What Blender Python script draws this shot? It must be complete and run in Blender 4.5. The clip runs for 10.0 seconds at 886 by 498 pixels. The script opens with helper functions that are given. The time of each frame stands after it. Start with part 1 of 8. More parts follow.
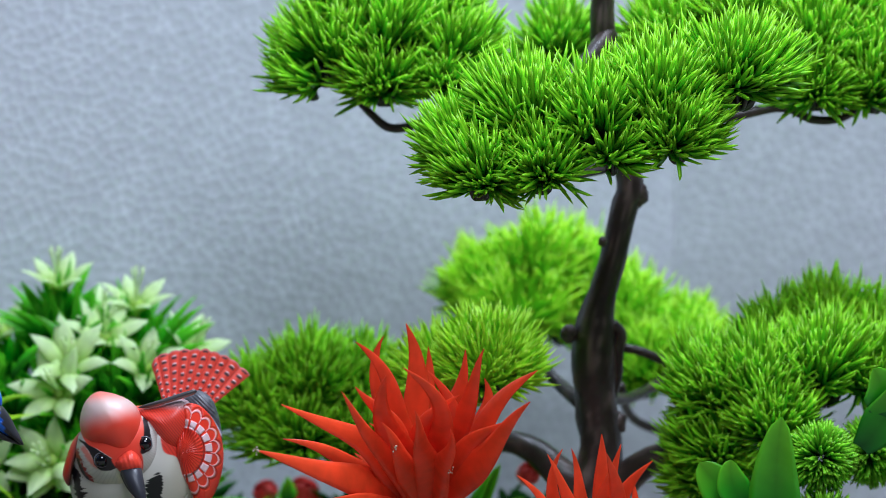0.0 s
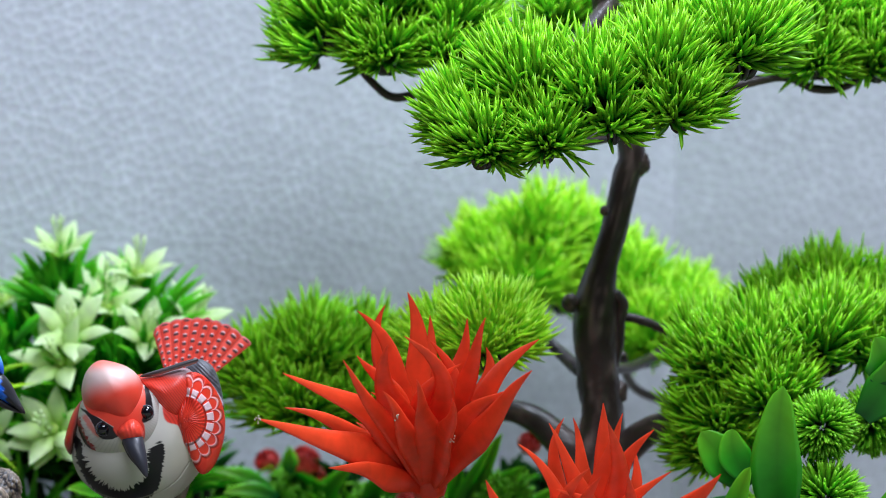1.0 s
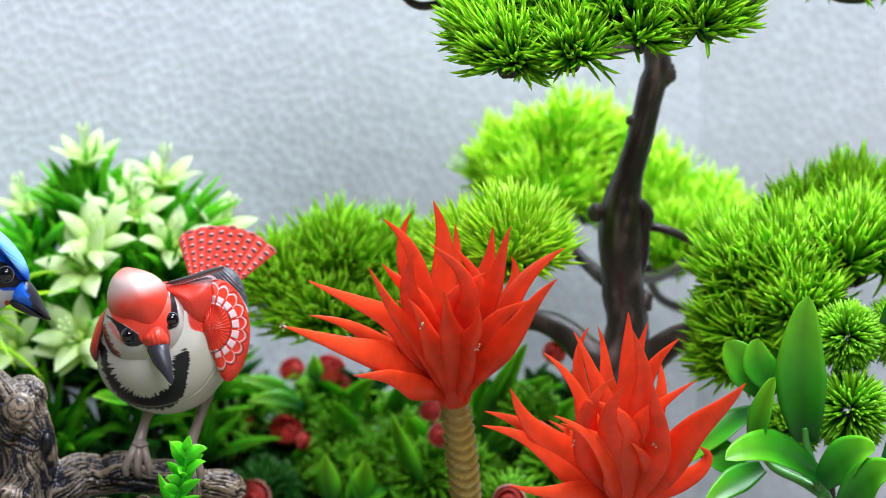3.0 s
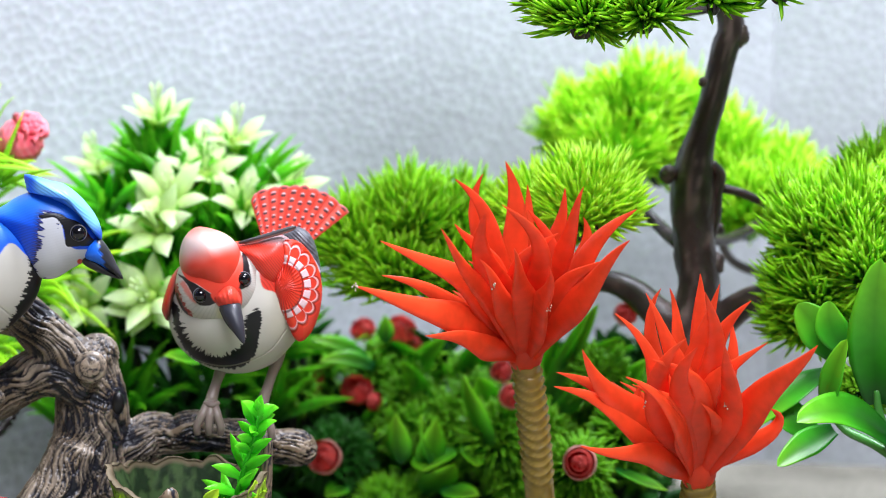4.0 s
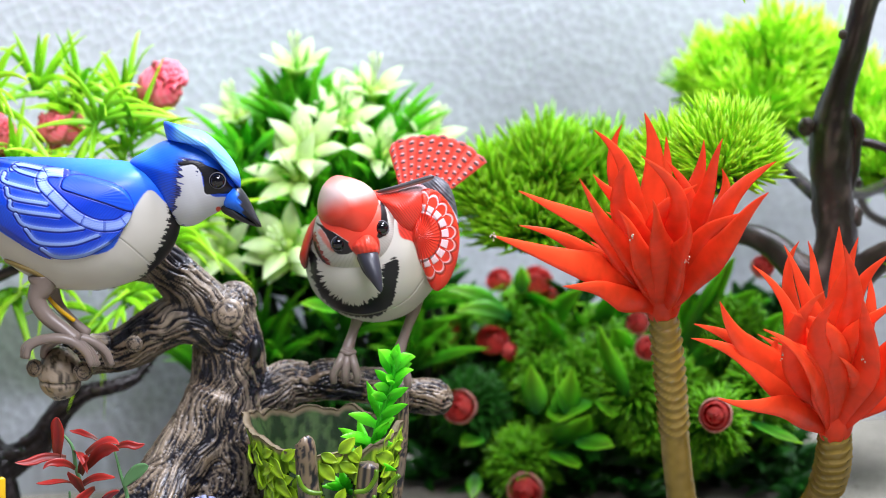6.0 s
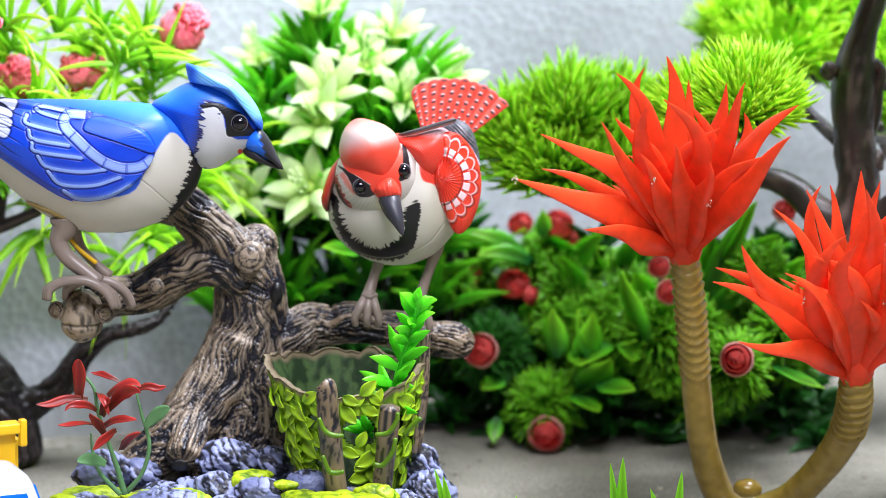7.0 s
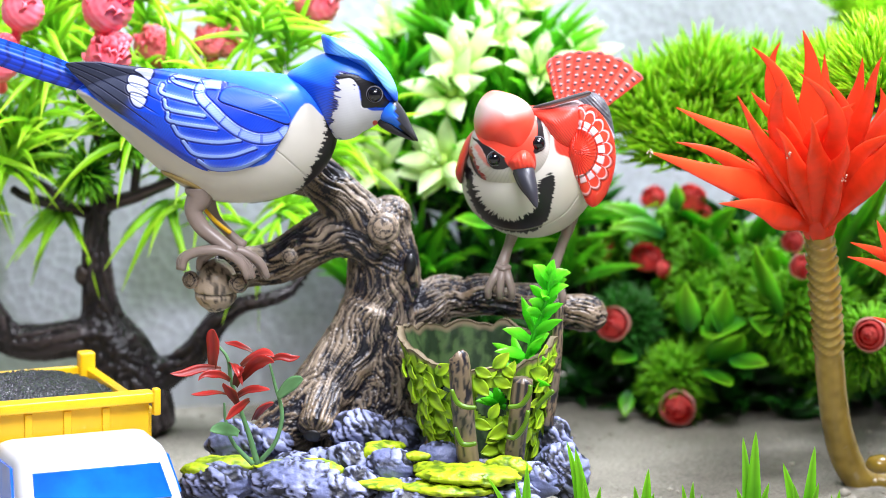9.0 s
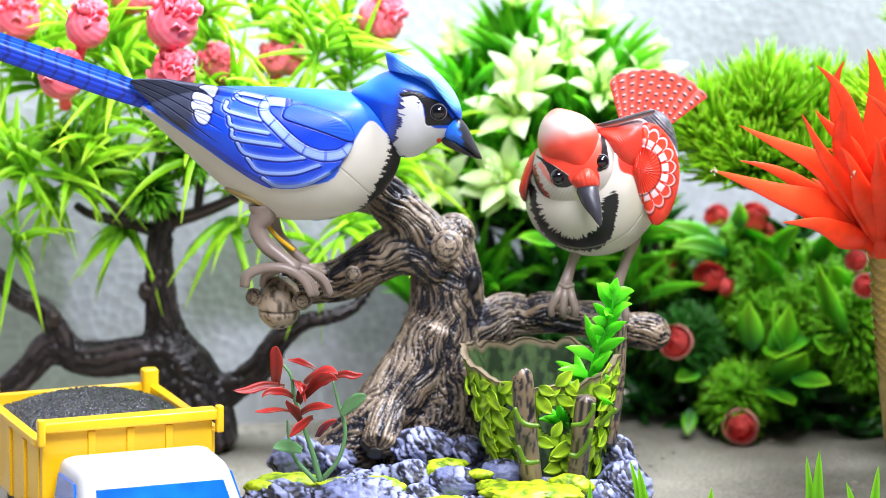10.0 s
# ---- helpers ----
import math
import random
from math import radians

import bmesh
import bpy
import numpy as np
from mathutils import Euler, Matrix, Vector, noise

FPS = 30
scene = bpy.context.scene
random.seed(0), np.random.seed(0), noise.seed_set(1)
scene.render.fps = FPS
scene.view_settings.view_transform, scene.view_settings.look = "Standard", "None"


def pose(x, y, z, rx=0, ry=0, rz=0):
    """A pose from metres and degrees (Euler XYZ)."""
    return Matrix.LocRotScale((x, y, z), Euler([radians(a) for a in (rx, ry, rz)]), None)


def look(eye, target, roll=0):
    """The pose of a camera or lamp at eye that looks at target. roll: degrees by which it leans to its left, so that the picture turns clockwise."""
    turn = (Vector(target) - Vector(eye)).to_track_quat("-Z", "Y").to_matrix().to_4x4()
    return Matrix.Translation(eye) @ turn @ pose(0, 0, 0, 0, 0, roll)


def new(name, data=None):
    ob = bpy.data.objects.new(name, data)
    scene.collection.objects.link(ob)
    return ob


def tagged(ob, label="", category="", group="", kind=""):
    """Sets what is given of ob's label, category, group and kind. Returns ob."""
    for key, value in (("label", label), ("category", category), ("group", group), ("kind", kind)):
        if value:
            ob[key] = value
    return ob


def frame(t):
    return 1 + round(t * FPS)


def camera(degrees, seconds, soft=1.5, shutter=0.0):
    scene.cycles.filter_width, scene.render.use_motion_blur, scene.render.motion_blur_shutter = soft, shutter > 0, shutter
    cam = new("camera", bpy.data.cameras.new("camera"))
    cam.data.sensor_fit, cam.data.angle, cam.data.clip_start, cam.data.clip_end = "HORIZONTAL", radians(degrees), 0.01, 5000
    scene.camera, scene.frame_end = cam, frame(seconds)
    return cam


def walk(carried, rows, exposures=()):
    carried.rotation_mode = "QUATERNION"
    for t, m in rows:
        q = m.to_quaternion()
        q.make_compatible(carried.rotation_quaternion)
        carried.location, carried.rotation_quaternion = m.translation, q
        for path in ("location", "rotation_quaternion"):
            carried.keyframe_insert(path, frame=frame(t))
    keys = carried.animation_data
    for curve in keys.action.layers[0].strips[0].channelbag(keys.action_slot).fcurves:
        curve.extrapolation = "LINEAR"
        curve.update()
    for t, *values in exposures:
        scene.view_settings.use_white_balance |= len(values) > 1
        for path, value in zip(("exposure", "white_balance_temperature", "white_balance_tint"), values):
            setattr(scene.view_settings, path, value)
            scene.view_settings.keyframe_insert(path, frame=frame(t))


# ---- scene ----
cam = camera(12.0, 10.0, soft=0.5)
cam.data.dof.use_dof = True
cam.data.dof.focus_distance = 1.25
cam.data.dof.aperture_fstop = 11.5
ROWS = [
    (0.0, 0.00000, 0.00000, 0.34678, 82.000, -0.000, 0.000),
    (0.5, 0.00000, -0.00005, 0.34640, 81.819, -0.009, 0.001),
    (1.0, -0.00004, -0.00012, 0.34598, 81.614, -0.027, 0.025),
    (1.5, -0.00010, -0.00020, 0.34541, 81.340, -0.071, 0.061),
    (2.0, -0.00013, -0.00029, 0.34485, 81.069, -0.047, 0.070),
    (3.5, -0.00145, -0.00059, 0.34306, 80.203, -0.297, 0.754),
    (4.0, -0.00257, -0.00069, 0.34261, 79.984, -0.318, 1.301),
    (4.5, -0.00368, -0.00078, 0.34227, 79.820, -0.367, 1.853),
    (5.0, -0.00465, -0.00086, 0.34201, 79.694, -0.392, 2.328),
    (5.5, -0.00549, -0.00094, 0.34177, 79.578, -0.420, 2.743),
    (7.0, -0.00666, -0.00137, 0.33985, 78.643, -0.594, 3.366),
    (7.5, -0.00666, -0.00152, 0.33914, 78.296, -0.578, 3.370),
    (8.0, -0.00725, -0.00161, 0.33888, 78.169, -0.575, 3.658),
    (8.5, -0.00870, -0.00169, 0.33895, 78.203, -0.642, 4.383),
    (9.0, -0.01011, -0.00177, 0.33911, 78.279, -0.702, 5.083),
    (9.5, -0.01105, -0.00180, 0.33935, 78.396, -0.717, 5.540),
    (10.0, -0.01177, -0.00184, 0.33954, 78.490, -0.708, 5.889),
]
EXPOSURES = [(0.0, -0.86, 5500, 13), (1.0, -0.64, 5650, 14), (2.0, -0.42, 5900, 14), (3.5, 0.0, 6020, 16), (4.5, 0.11, 6020, 18), (5.5, 0.16, 6020, 19), (7.0, 0.32, 6080, 18), (7.5, 0.46, 6100, 18), (8.0, 0.54, 6130, 18), (8.5, 0.61, 6120, 18), (10.0, 0.64, 6130, 18)]
walk(cam, [(t, pose(x, y, z, rx, ry, rz)) for t, x, y, z, rx, ry, rz in ROWS], EXPOSURES)

# ---- world and lamps ----
world = bpy.data.worlds.new("room_light")
scene.world = world
world.use_nodes = True
world.node_tree.nodes["Background"].inputs["Color"].default_value = (0.93, 0.96, 1.0, 1)
world.node_tree.nodes["Background"].inputs["Strength"].default_value = 0.33


def area_lamp(name, eye, target, size, watts, colour):
    data = bpy.data.lights.new(name, "AREA")
    data.shape, data.size, data.size_y = "RECTANGLE", size[0], size[1]
    data.energy, data.color = watts, colour
    ob = new(name, data)
    ob.matrix_world = look(eye, target)
    return ob


area_lamp("softbox_lamp", (0.12, 0.42, 1.12), (0.0, 1.33, 0.08), (0.70, 0.45), 21, (0.985, 0.985, 0.985))
area_lamp("ceiling_lamp", (0.22, 1.31, 1.05), (0.05, 1.33, 0.0), (0.45, 0.26), 22, (0.93, 0.97, 1.0))


# ---- number tools ----
def hashed(i, j, k, seed=0):
    n = (i * 374761393 + j * 668265263 + k * 1274126177 + seed * 362437) & 0x7FFFFFFF
    n = ((n ^ (n >> 13)) * 1274126177) & 0x7FFFFFFF
    n = ((n ^ (n >> 15)) * 2246822519) & 0x7FFFFFFF
    return ((n ^ (n >> 16)) & 0xFFFF) / 65535.0


def vnoise(x, y, z=0.0, seed=0):
    """Smooth value noise from 0 to 1 on arrays."""
    x, y, z = np.broadcast_arrays(np.asarray(x, float), np.asarray(y, float), np.asarray(z, float))
    i, j, k = (np.floor(v).astype(np.int64) for v in (x, y, z))
    fx, fy, fz = x - i, y - j, z - k
    fx, fy, fz = (v * v * (3 - 2 * v) for v in (fx, fy, fz))
    total = 0
    for a in (0, 1):
        for b in (0, 1):
            for c in (0, 1):
                w = (fx if a else 1 - fx) * (fy if b else 1 - fy) * (fz if c else 1 - fz)
                total = total + w * hashed(i + a, j + b, k + c, seed)
    return total


def fbm(x, y, z=0.0, seed=0, octaves=3):
    total, weight, norm = 0, 1.0, 0
    for o in range(octaves):
        total = total + weight * vnoise(np.asarray(x) * 2 ** o, np.asarray(y) * 2 ** o, np.asarray(z) * 2 ** o, seed + o)
        norm, weight = norm + weight, weight * 0.5
    return total / norm


def smooth(a, b, x):
    t = np.clip((x - a) / (b - a), 0, 1)
    return t * t * (3 - 2 * t)


def mix(a, b, t):
    t = np.asarray(t)[..., None]
    return np.asarray(a) * (1 - t) + np.asarray(b) * t


def unit(v):
    v = np.asarray(v, float)
    return v / (np.linalg.norm(v, axis=-1, keepdims=True) + 1e-12)


def spline(pts, n):
    """Catmull-Rom through rows of any width."""
    p = np.asarray(pts, float)
    if len(p) == 2:
        return p[0] + (p[1] - p[0]) * np.linspace(0, 1, n)[:, None]
    p = np.vstack([2 * p[0] - p[1], p, 2 * p[-1] - p[-2]])
    u = np.linspace(0, len(p) - 3 - 1e-9, n)
    i = u.astype(int)
    t = (u - i)[:, None]
    a, b, c, d = p[i], p[i + 1], p[i + 2], p[i + 3]
    return 0.5 * (2 * b + (c - a) * t + (2 * a - 5 * b + 4 * c - d) * t ** 2 + (3 * b - 3 * c + d - a) * t ** 3)


def grid_faces(n, m, wrap=False):
    """Quads of an n x m grid of points; wrap joins the last column to the first."""
    i, j = np.meshgrid(np.arange(n - 1), np.arange(m if wrap else m - 1), indexing="ij")
    i, j = i.ravel(), j.ravel()
    k = (j + 1) % m
    return np.stack([i * m + j, i * m + k, (i + 1) * m + k, (i + 1) * m + j], 1)


class Geo:
    """Points, faces and a paint colour for each point, gathered into one mesh."""

    def __init__(self):
        self.v, self.f, self.c, self.s, self.n = [], [], [], [], 0

    def add(self, verts, faces, paint=None, slot=0):
        verts = np.asarray(verts, float).reshape(-1, 3)
        if paint is None:
            paint = np.zeros((len(verts), 3))
        paint = np.broadcast_to(np.asarray(paint, float), (len(verts), 3))
        self.v.append(verts)
        self.c.append(paint)
        for f in faces if isinstance(faces, list) else [faces]:
            self.f.append(np.asarray(f) + self.n)
            self.s.append(np.full(len(f), slot))
        self.n += len(verts)
        return self

    def mesh(self, name, materials, flat=False):
        v, c = np.vstack(self.v), np.vstack(self.c)
        me = bpy.data.meshes.new(name)
        me.vertices.add(len(v))
        me.vertices.foreach_set("co", v.ravel())
        idx = np.concatenate([f.ravel() for f in self.f])
        size = np.concatenate([np.full(len(f), f.shape[1]) for f in self.f])
        me.loops.add(len(idx))
        me.loops.foreach_set("vertex_index", idx.astype(np.int32))
        me.polygons.add(len(size))
        me.polygons.foreach_set("loop_start", np.concatenate([[0], np.cumsum(size)[:-1]]).astype(np.int32))
        me.polygons.foreach_set("loop_total", size.astype(np.int32))
        me.polygons.foreach_set("material_index", np.concatenate(self.s).astype(np.int32))
        me.polygons.foreach_set("use_smooth", np.full(len(size), not flat))
        me.update(calc_edges=True)
        layer = me.attributes.new("paint", "FLOAT_COLOR", "POINT")
        layer.data.foreach_set("color", np.c_[c, np.ones(len(c))].astype(np.float32).ravel())
        for m in materials if isinstance(materials, (list, tuple)) else [materials]:
            me.materials.append(m)
        return me


ORIGIN = {}


def thing(name, at, label, category, group="", kind=""):
    """An empty at the base of a thing, to hold its parts."""
    ob = new(name)
    ob.location = at
    ob.empty_display_size = 0.01
    ORIGIN[ob.name] = np.array(at, float)
    return tagged(ob, label, category, group, kind)


def part(name, geo, material, parent=None, label="", flat=False, **tags):
    """One mesh object from a Geo in world metres, under a thing or a part, or on its own."""
    if parent is None:
        base = (np.vstack(geo.v).min(0) + np.vstack(geo.v).max(0)) / 2
        base[2] = np.vstack(geo.v)[:, 2].min()
    else:
        base = ORIGIN[parent.name]
    geo.v = [v - base for v in geo.v]
    ob = new(name, geo.mesh(name, material, flat))
    ORIGIN[ob.name] = np.array(base, float)
    if parent is None:
        ob.location = base
    else:
        ob.parent = parent
    return tagged(ob, label, **tags)


def placed(name, me, m, parent, label=""):
    """A part that shares the mesh me, at the world matrix m, under a thing or part that is itself not turned."""
    ob = new(name, me)
    ob.parent = parent
    ob.matrix_basis = Matrix.Translation(-Vector(ORIGIN[parent.name])) @ m
    ORIGIN[ob.name] = np.array(m.translation)
    return tagged(ob, label)


def aim(at, way, turn=0.0, size=1.0):
    """A matrix at a place whose z axis points along way."""
    q = Vector(way).to_track_quat("Z", "Y").to_matrix().to_4x4()
    return Matrix.Translation(at) @ q @ Matrix.Rotation(turn, 4, "Z") @ Matrix.Scale(size, 4)


def frames_along(c):
    """Tangent and two side vectors along a line of points."""
    t = unit(np.gradient(c, axis=0))
    a = np.zeros_like(t)
    ref = np.array([0, -1.0, 0]) if abs(t[0][1]) < 0.8 else np.array([0, 0, 1.0])
    a[0] = unit(ref - t[0] * (ref @ t[0]))
    for i in range(1, len(t)):
        a[i] = unit(a[i - 1] - t[i] * (a[i - 1] @ t[i]))
    return t, a, np.cross(t, a)


def tube(pts, n=24, m=12, relief=None, cap=True):
    """A round limb through rows (x, y, z, radius). relief(s metres, angle, place) gives the radius factor and the paint."""
    s = spline(pts, n)
    c, r = s[:, :3], np.abs(s[:, 3])
    t, a, b = frames_along(c)
    th = np.linspace(0, 2 * np.pi, m, endpoint=False)
    run = np.concatenate([[0], np.cumsum(np.linalg.norm(np.diff(c, axis=0), axis=1))])
    S, TH = np.meshgrid(run, th, indexing="ij")
    ring = np.cos(TH)[..., None] * a[:, None] + np.sin(TH)[..., None] * b[:, None]
    k, paint = (1.0, None) if relief is None else relief(S, TH, c[:, None] + ring * r[:, None, None])
    v = c[:, None] + ring * (r[:, None] * k)[..., None]
    faces = [grid_faces(n, m, True)]
    v = v.reshape(-1, 3)
    if paint is not None:
        paint = np.asarray(paint).reshape(-1, 3)
    if cap:
        v = np.vstack([v, c[0] - t[0] * r[0] * 0.35, c[-1] + t[-1] * r[-1] * 0.35])
        j = np.arange(m)
        faces += [np.stack([(j + 1) % m, j, np.full(m, n * m)], 1), np.stack([(n - 1) * m + j, (n - 1) * m + (j + 1) % m, np.full(m, n * m + 1)], 1)]
        if paint is not None:
            paint = np.vstack([paint, paint[:m].mean(0), paint[-m:].mean(0)])
    return v, faces, paint


def blob(at, radii, n=28, m=20, relief=None, turn=None):
    """A lump: a ball with three radii. relief(unit place, world place) gives the radius factor and the paint."""
    ph, th = np.meshgrid(np.linspace(0.02, np.pi - 0.02, m), np.linspace(0, 2 * np.pi, n, endpoint=False), indexing="ij")
    d = np.stack([np.sin(ph) * np.cos(th), np.sin(ph) * np.sin(th), np.cos(ph)], -1)
    w = d * np.asarray(radii)
    if turn is not None:
        w = w @ np.array(turn).T
    k, paint = (np.ones(ph.shape), None) if relief is None else relief(d, w + np.asarray(at))
    v = np.asarray(at) + w * np.asarray(k)[..., None]
    return v.reshape(-1, 3), [grid_faces(m, n, True)], None if paint is None else np.asarray(paint).reshape(-1, 3)


def needles(base, way, length, width, rng, bend=0.15, up=0.0):
    """Many thin tapering needles: a bent three-sided spike each. Paint: (how far along, a chance value, 0)."""
    n = len(base)
    way = unit(way)
    side = unit(np.cross(way, rng.normal(size=(n, 3))))
    other = np.cross(way, side)
    curve = side * (rng.normal(size=(n, 1)) * bend) + np.array([0, 0, 1.0]) * up
    L, W = np.broadcast_to(length, n)[:, None], np.broadcast_to(width, n)[:, None]
    rows, paint = [], []
    chance = rng.random(n)
    for along, thick in ((0.0, 0.55), (0.5, 1.0), (0.85, 0.7)):
        c = base + way * (L * along) + curve * (L * along ** 2)
        for k in range(3):
            a = 2 * math.pi * k / 3
            rows.append(c + (side * math.cos(a) + other * math.sin(a)) * W * 0.5 * thick)
            paint.append(np.stack([np.full(n, along), chance, np.zeros(n)], 1))
    rows.append(base + way * L + curve * L)
    paint.append(np.stack([np.ones(n), chance, np.zeros(n)], 1))
    v = np.stack(rows, 1).reshape(-1, 3)
    o = (np.arange(n) * 10)[:, None]
    quads = np.vstack([o + np.array([[r * 3 + k, r * 3 + (k + 1) % 3, r * 3 + 3 + (k + 1) % 3, r * 3 + 3 + k]]) for r in (0, 1) for k in range(3)])
    tris = np.vstack([o + np.array([[6 + k, 6 + (k + 1) % 3, 9]]) for k in range(3)])
    return v, [quads, tris], np.stack(paint, 1).reshape(-1, 3)


def leaf(length, width, n=9, m=5, cup=0.25, droop=0.2, peak=0.4, tip=1.0, thick=0.04, wave=0.0, seed=0):
    """One leaf along +z with its upper face towards -y: a closed shell with a keel, cupped across, drooping along. Paint: (along, across, 0)."""
    u, s = np.meshgrid(np.linspace(0, 1, n), np.linspace(-1, 1, m), indexing="ij")
    half = width / 2 * np.where(u < peak, np.sin(np.clip(u / peak, 0, 1) * np.pi / 2) ** 0.8 * 0.82 + 0.18, np.clip(1 - ((u - peak) / (1 - peak)) ** 2, 0, 1) ** (0.75 * tip))
    half = np.maximum(half, width * 0.015)
    x = s * half
    y = -cup * half * s ** 2 + droop * length * u ** 2 + wave * width * np.sin(u * 9 + s * 2 + seed)
    z = u * length * (1 - 0.25 * abs(droop) * u)
    top = np.stack([x, y, z], -1).reshape(-1, 3)
    low = top + np.stack([np.zeros_like(x), (1 - s ** 2) * thick * width + 0.00012, np.zeros_like(x)], -1).reshape(-1, 3)
    f = grid_faces(n, m)
    paint = np.stack([u, np.abs(s), np.full_like(u, 0.5)], -1).reshape(-1, 3)
    g = n * m
    rim = [[i * m, (i + 1) * m, (i + 1) * m + g, i * m + g] for i in range(n - 1)] + [[(i + 1) * m + m - 1, i * m + m - 1, i * m + m - 1 + g, (i + 1) * m + m - 1 + g] for i in range(n - 1)]
    return np.vstack([top, low]), [f, f[:, ::-1] + g, np.array(rim)], np.vstack([paint, paint])


# ---- materials ----
def material(name, rough=0.5, spec=0.5, metal=0.0, coat=0.0, sss=0.0):
    m = bpy.data.materials.new(name)
    m.use_nodes = True
    b = m.node_tree.nodes["Principled BSDF"]
    b.inputs["Roughness"].default_value, b.inputs["Metallic"].default_value = rough, metal
    b.inputs["Specular IOR Level"].default_value, b.inputs["Coat Weight"].default_value = spec, coat
    return m, m.node_tree.nodes, m.node_tree.links, b


def node(nodes, kind, **inputs):
    n = nodes.new(kind)
    for key, value in inputs.items():
        n.inputs[key.replace("_", " ")].default_value = value
    return n


def blend(nodes, links, fac, a, b, mode="MIX"):
    n = nodes.new("ShaderNodeMix")
    n.data_type, n.blend_type = "RGBA", mode
    for socket, value in ((n.inputs[0], fac), (n.inputs[6], a), (n.inputs[7], b)):
        if isinstance(value, bpy.types.NodeSocket):
            links.new(value, socket)
        else:
            socket.default_value = value if isinstance(value, (int, float)) else (*value[:3], 1)
    return n.outputs[2]


def ramp(nodes, links, source, stops):
    n = nodes.new("ShaderNodeValToRGB")
    while len(n.color_ramp.elements) < len(stops):
        n.color_ramp.elements.new(0.5)
    for e, (at, c) in zip(n.color_ramp.elements, stops):
        e.position, e.color = at, (*c, 1)
    links.new(source, n.inputs[0])
    return n.outputs[0]


def noise_out(nodes, links, scale, detail=3.0, stretch=None):
    co = nodes.new("ShaderNodeTexCoord")
    t = node(nodes, "ShaderNodeTexNoise", Scale=scale, Detail=detail)
    if stretch:
        mp = nodes.new("ShaderNodeMapping")
        mp.inputs["Scale"].default_value = stretch
        links.new(co.outputs["Object"], mp.inputs[0])
        links.new(mp.outputs[0], t.inputs["Vector"])
    else:
        links.new(co.outputs["Object"], t.inputs["Vector"])
    return t.outputs[0]


def bumped(nodes, links, b, height, strength, distance):
    n = node(nodes, "ShaderNodeBump", Strength=strength, Distance=distance)
    links.new(height, n.inputs["Height"])
    links.new(n.outputs[0], b.inputs["Normal"])


def foliage(name, root, middle, tip, rough=0.38, spread=0.35, glow=0.25):
    """Moulded plastic leaf: colour runs from root to tip, each piece a little lighter or darker, thin enough for some light to pass."""
    m, nodes, links, b = material(name, rough, 0.4)
    at = nodes.new("ShaderNodeAttribute")
    at.attribute_name = "paint"
    sep = nodes.new("ShaderNodeSeparateColor")
    links.new(at.outputs["Color"], sep.inputs[0])
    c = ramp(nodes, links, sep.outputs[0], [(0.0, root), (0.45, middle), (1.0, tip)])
    vary = ramp(nodes, links, sep.outputs[1], [(0.0, (1 - spread,) * 3), (1.0, (1 + spread * 0.3, 1 + spread * 0.3, 1))])
    c = blend(nodes, links, 1.0, c, vary, "MULTIPLY")
    mott = ramp(nodes, links, noise_out(nodes, links, 160, 2), [(0.3, (0.82, 0.86, 0.8)), (0.7, (1.05, 1.05, 1.0))])
    c = blend(nodes, links, 1.0, c, mott, "MULTIPLY")
    links.new(c, b.inputs["Base Color"])
    if glow:
        t = nodes.new("ShaderNodeBsdfTranslucent")
        links.new(c, t.inputs[0])
        mx = nodes.new("ShaderNodeMixShader")
        mx.inputs[0].default_value = glow
        links.new(b.outputs[0], mx.inputs[1])
        links.new(t.outputs[0], mx.inputs[2])
        links.new(mx.outputs[0], nodes["Material Output"].inputs[0])
    return m


def painted(name, rough=0.4, spec=0.5, grain=900, bump=0.15, depth=0.0002, coat=0.0, mottle=0.12, glow=0.0):
    """Colour from the piece's own paint, with fine grain."""
    m, nodes, links, b = material(name, rough, spec, coat=coat)
    at = nodes.new("ShaderNodeAttribute")
    at.attribute_name = "paint"
    n1 = noise_out(nodes, links, 140, 3)
    c = blend(nodes, links, 1.0, at.outputs["Color"], ramp(nodes, links, n1, [(0.3, (1 - mottle,) * 3), (0.7, (1 + mottle * 0.5,) * 3)]), "MULTIPLY")
    links.new(c, b.inputs["Base Color"])
    n2 = noise_out(nodes, links, grain, 3)
    rr = nodes.new("ShaderNodeMapRange")
    rr.inputs["To Min"].default_value, rr.inputs["To Max"].default_value = rough * 0.75, min(1, rough * 1.3)
    links.new(n1, rr.inputs[0])
    links.new(rr.outputs[0], b.inputs["Roughness"])
    bumped(nodes, links, b, n2, bump, depth)
    return m


def plain(name, colour, rough=0.5, spec=0.5, vary=0.15, scale=120, bump=0.1, depth=0.0003, metal=0.0, coat=0.0, grain=600):
    """One colour with mottling and fine relief."""
    m, nodes, links, b = material(name, rough, spec, metal, coat)
    n1 = noise_out(nodes, links, scale, 4)
    c = ramp(nodes, links, n1, [(0.3, tuple(v * (1 - vary) for v in colour)), (0.7, tuple(min(1, v * (1 + vary * 0.6)) for v in colour))])
    links.new(c, b.inputs["Base Color"])
    bumped(nodes, links, b, noise_out(nodes, links, grain, 3), bump, depth)
    return m


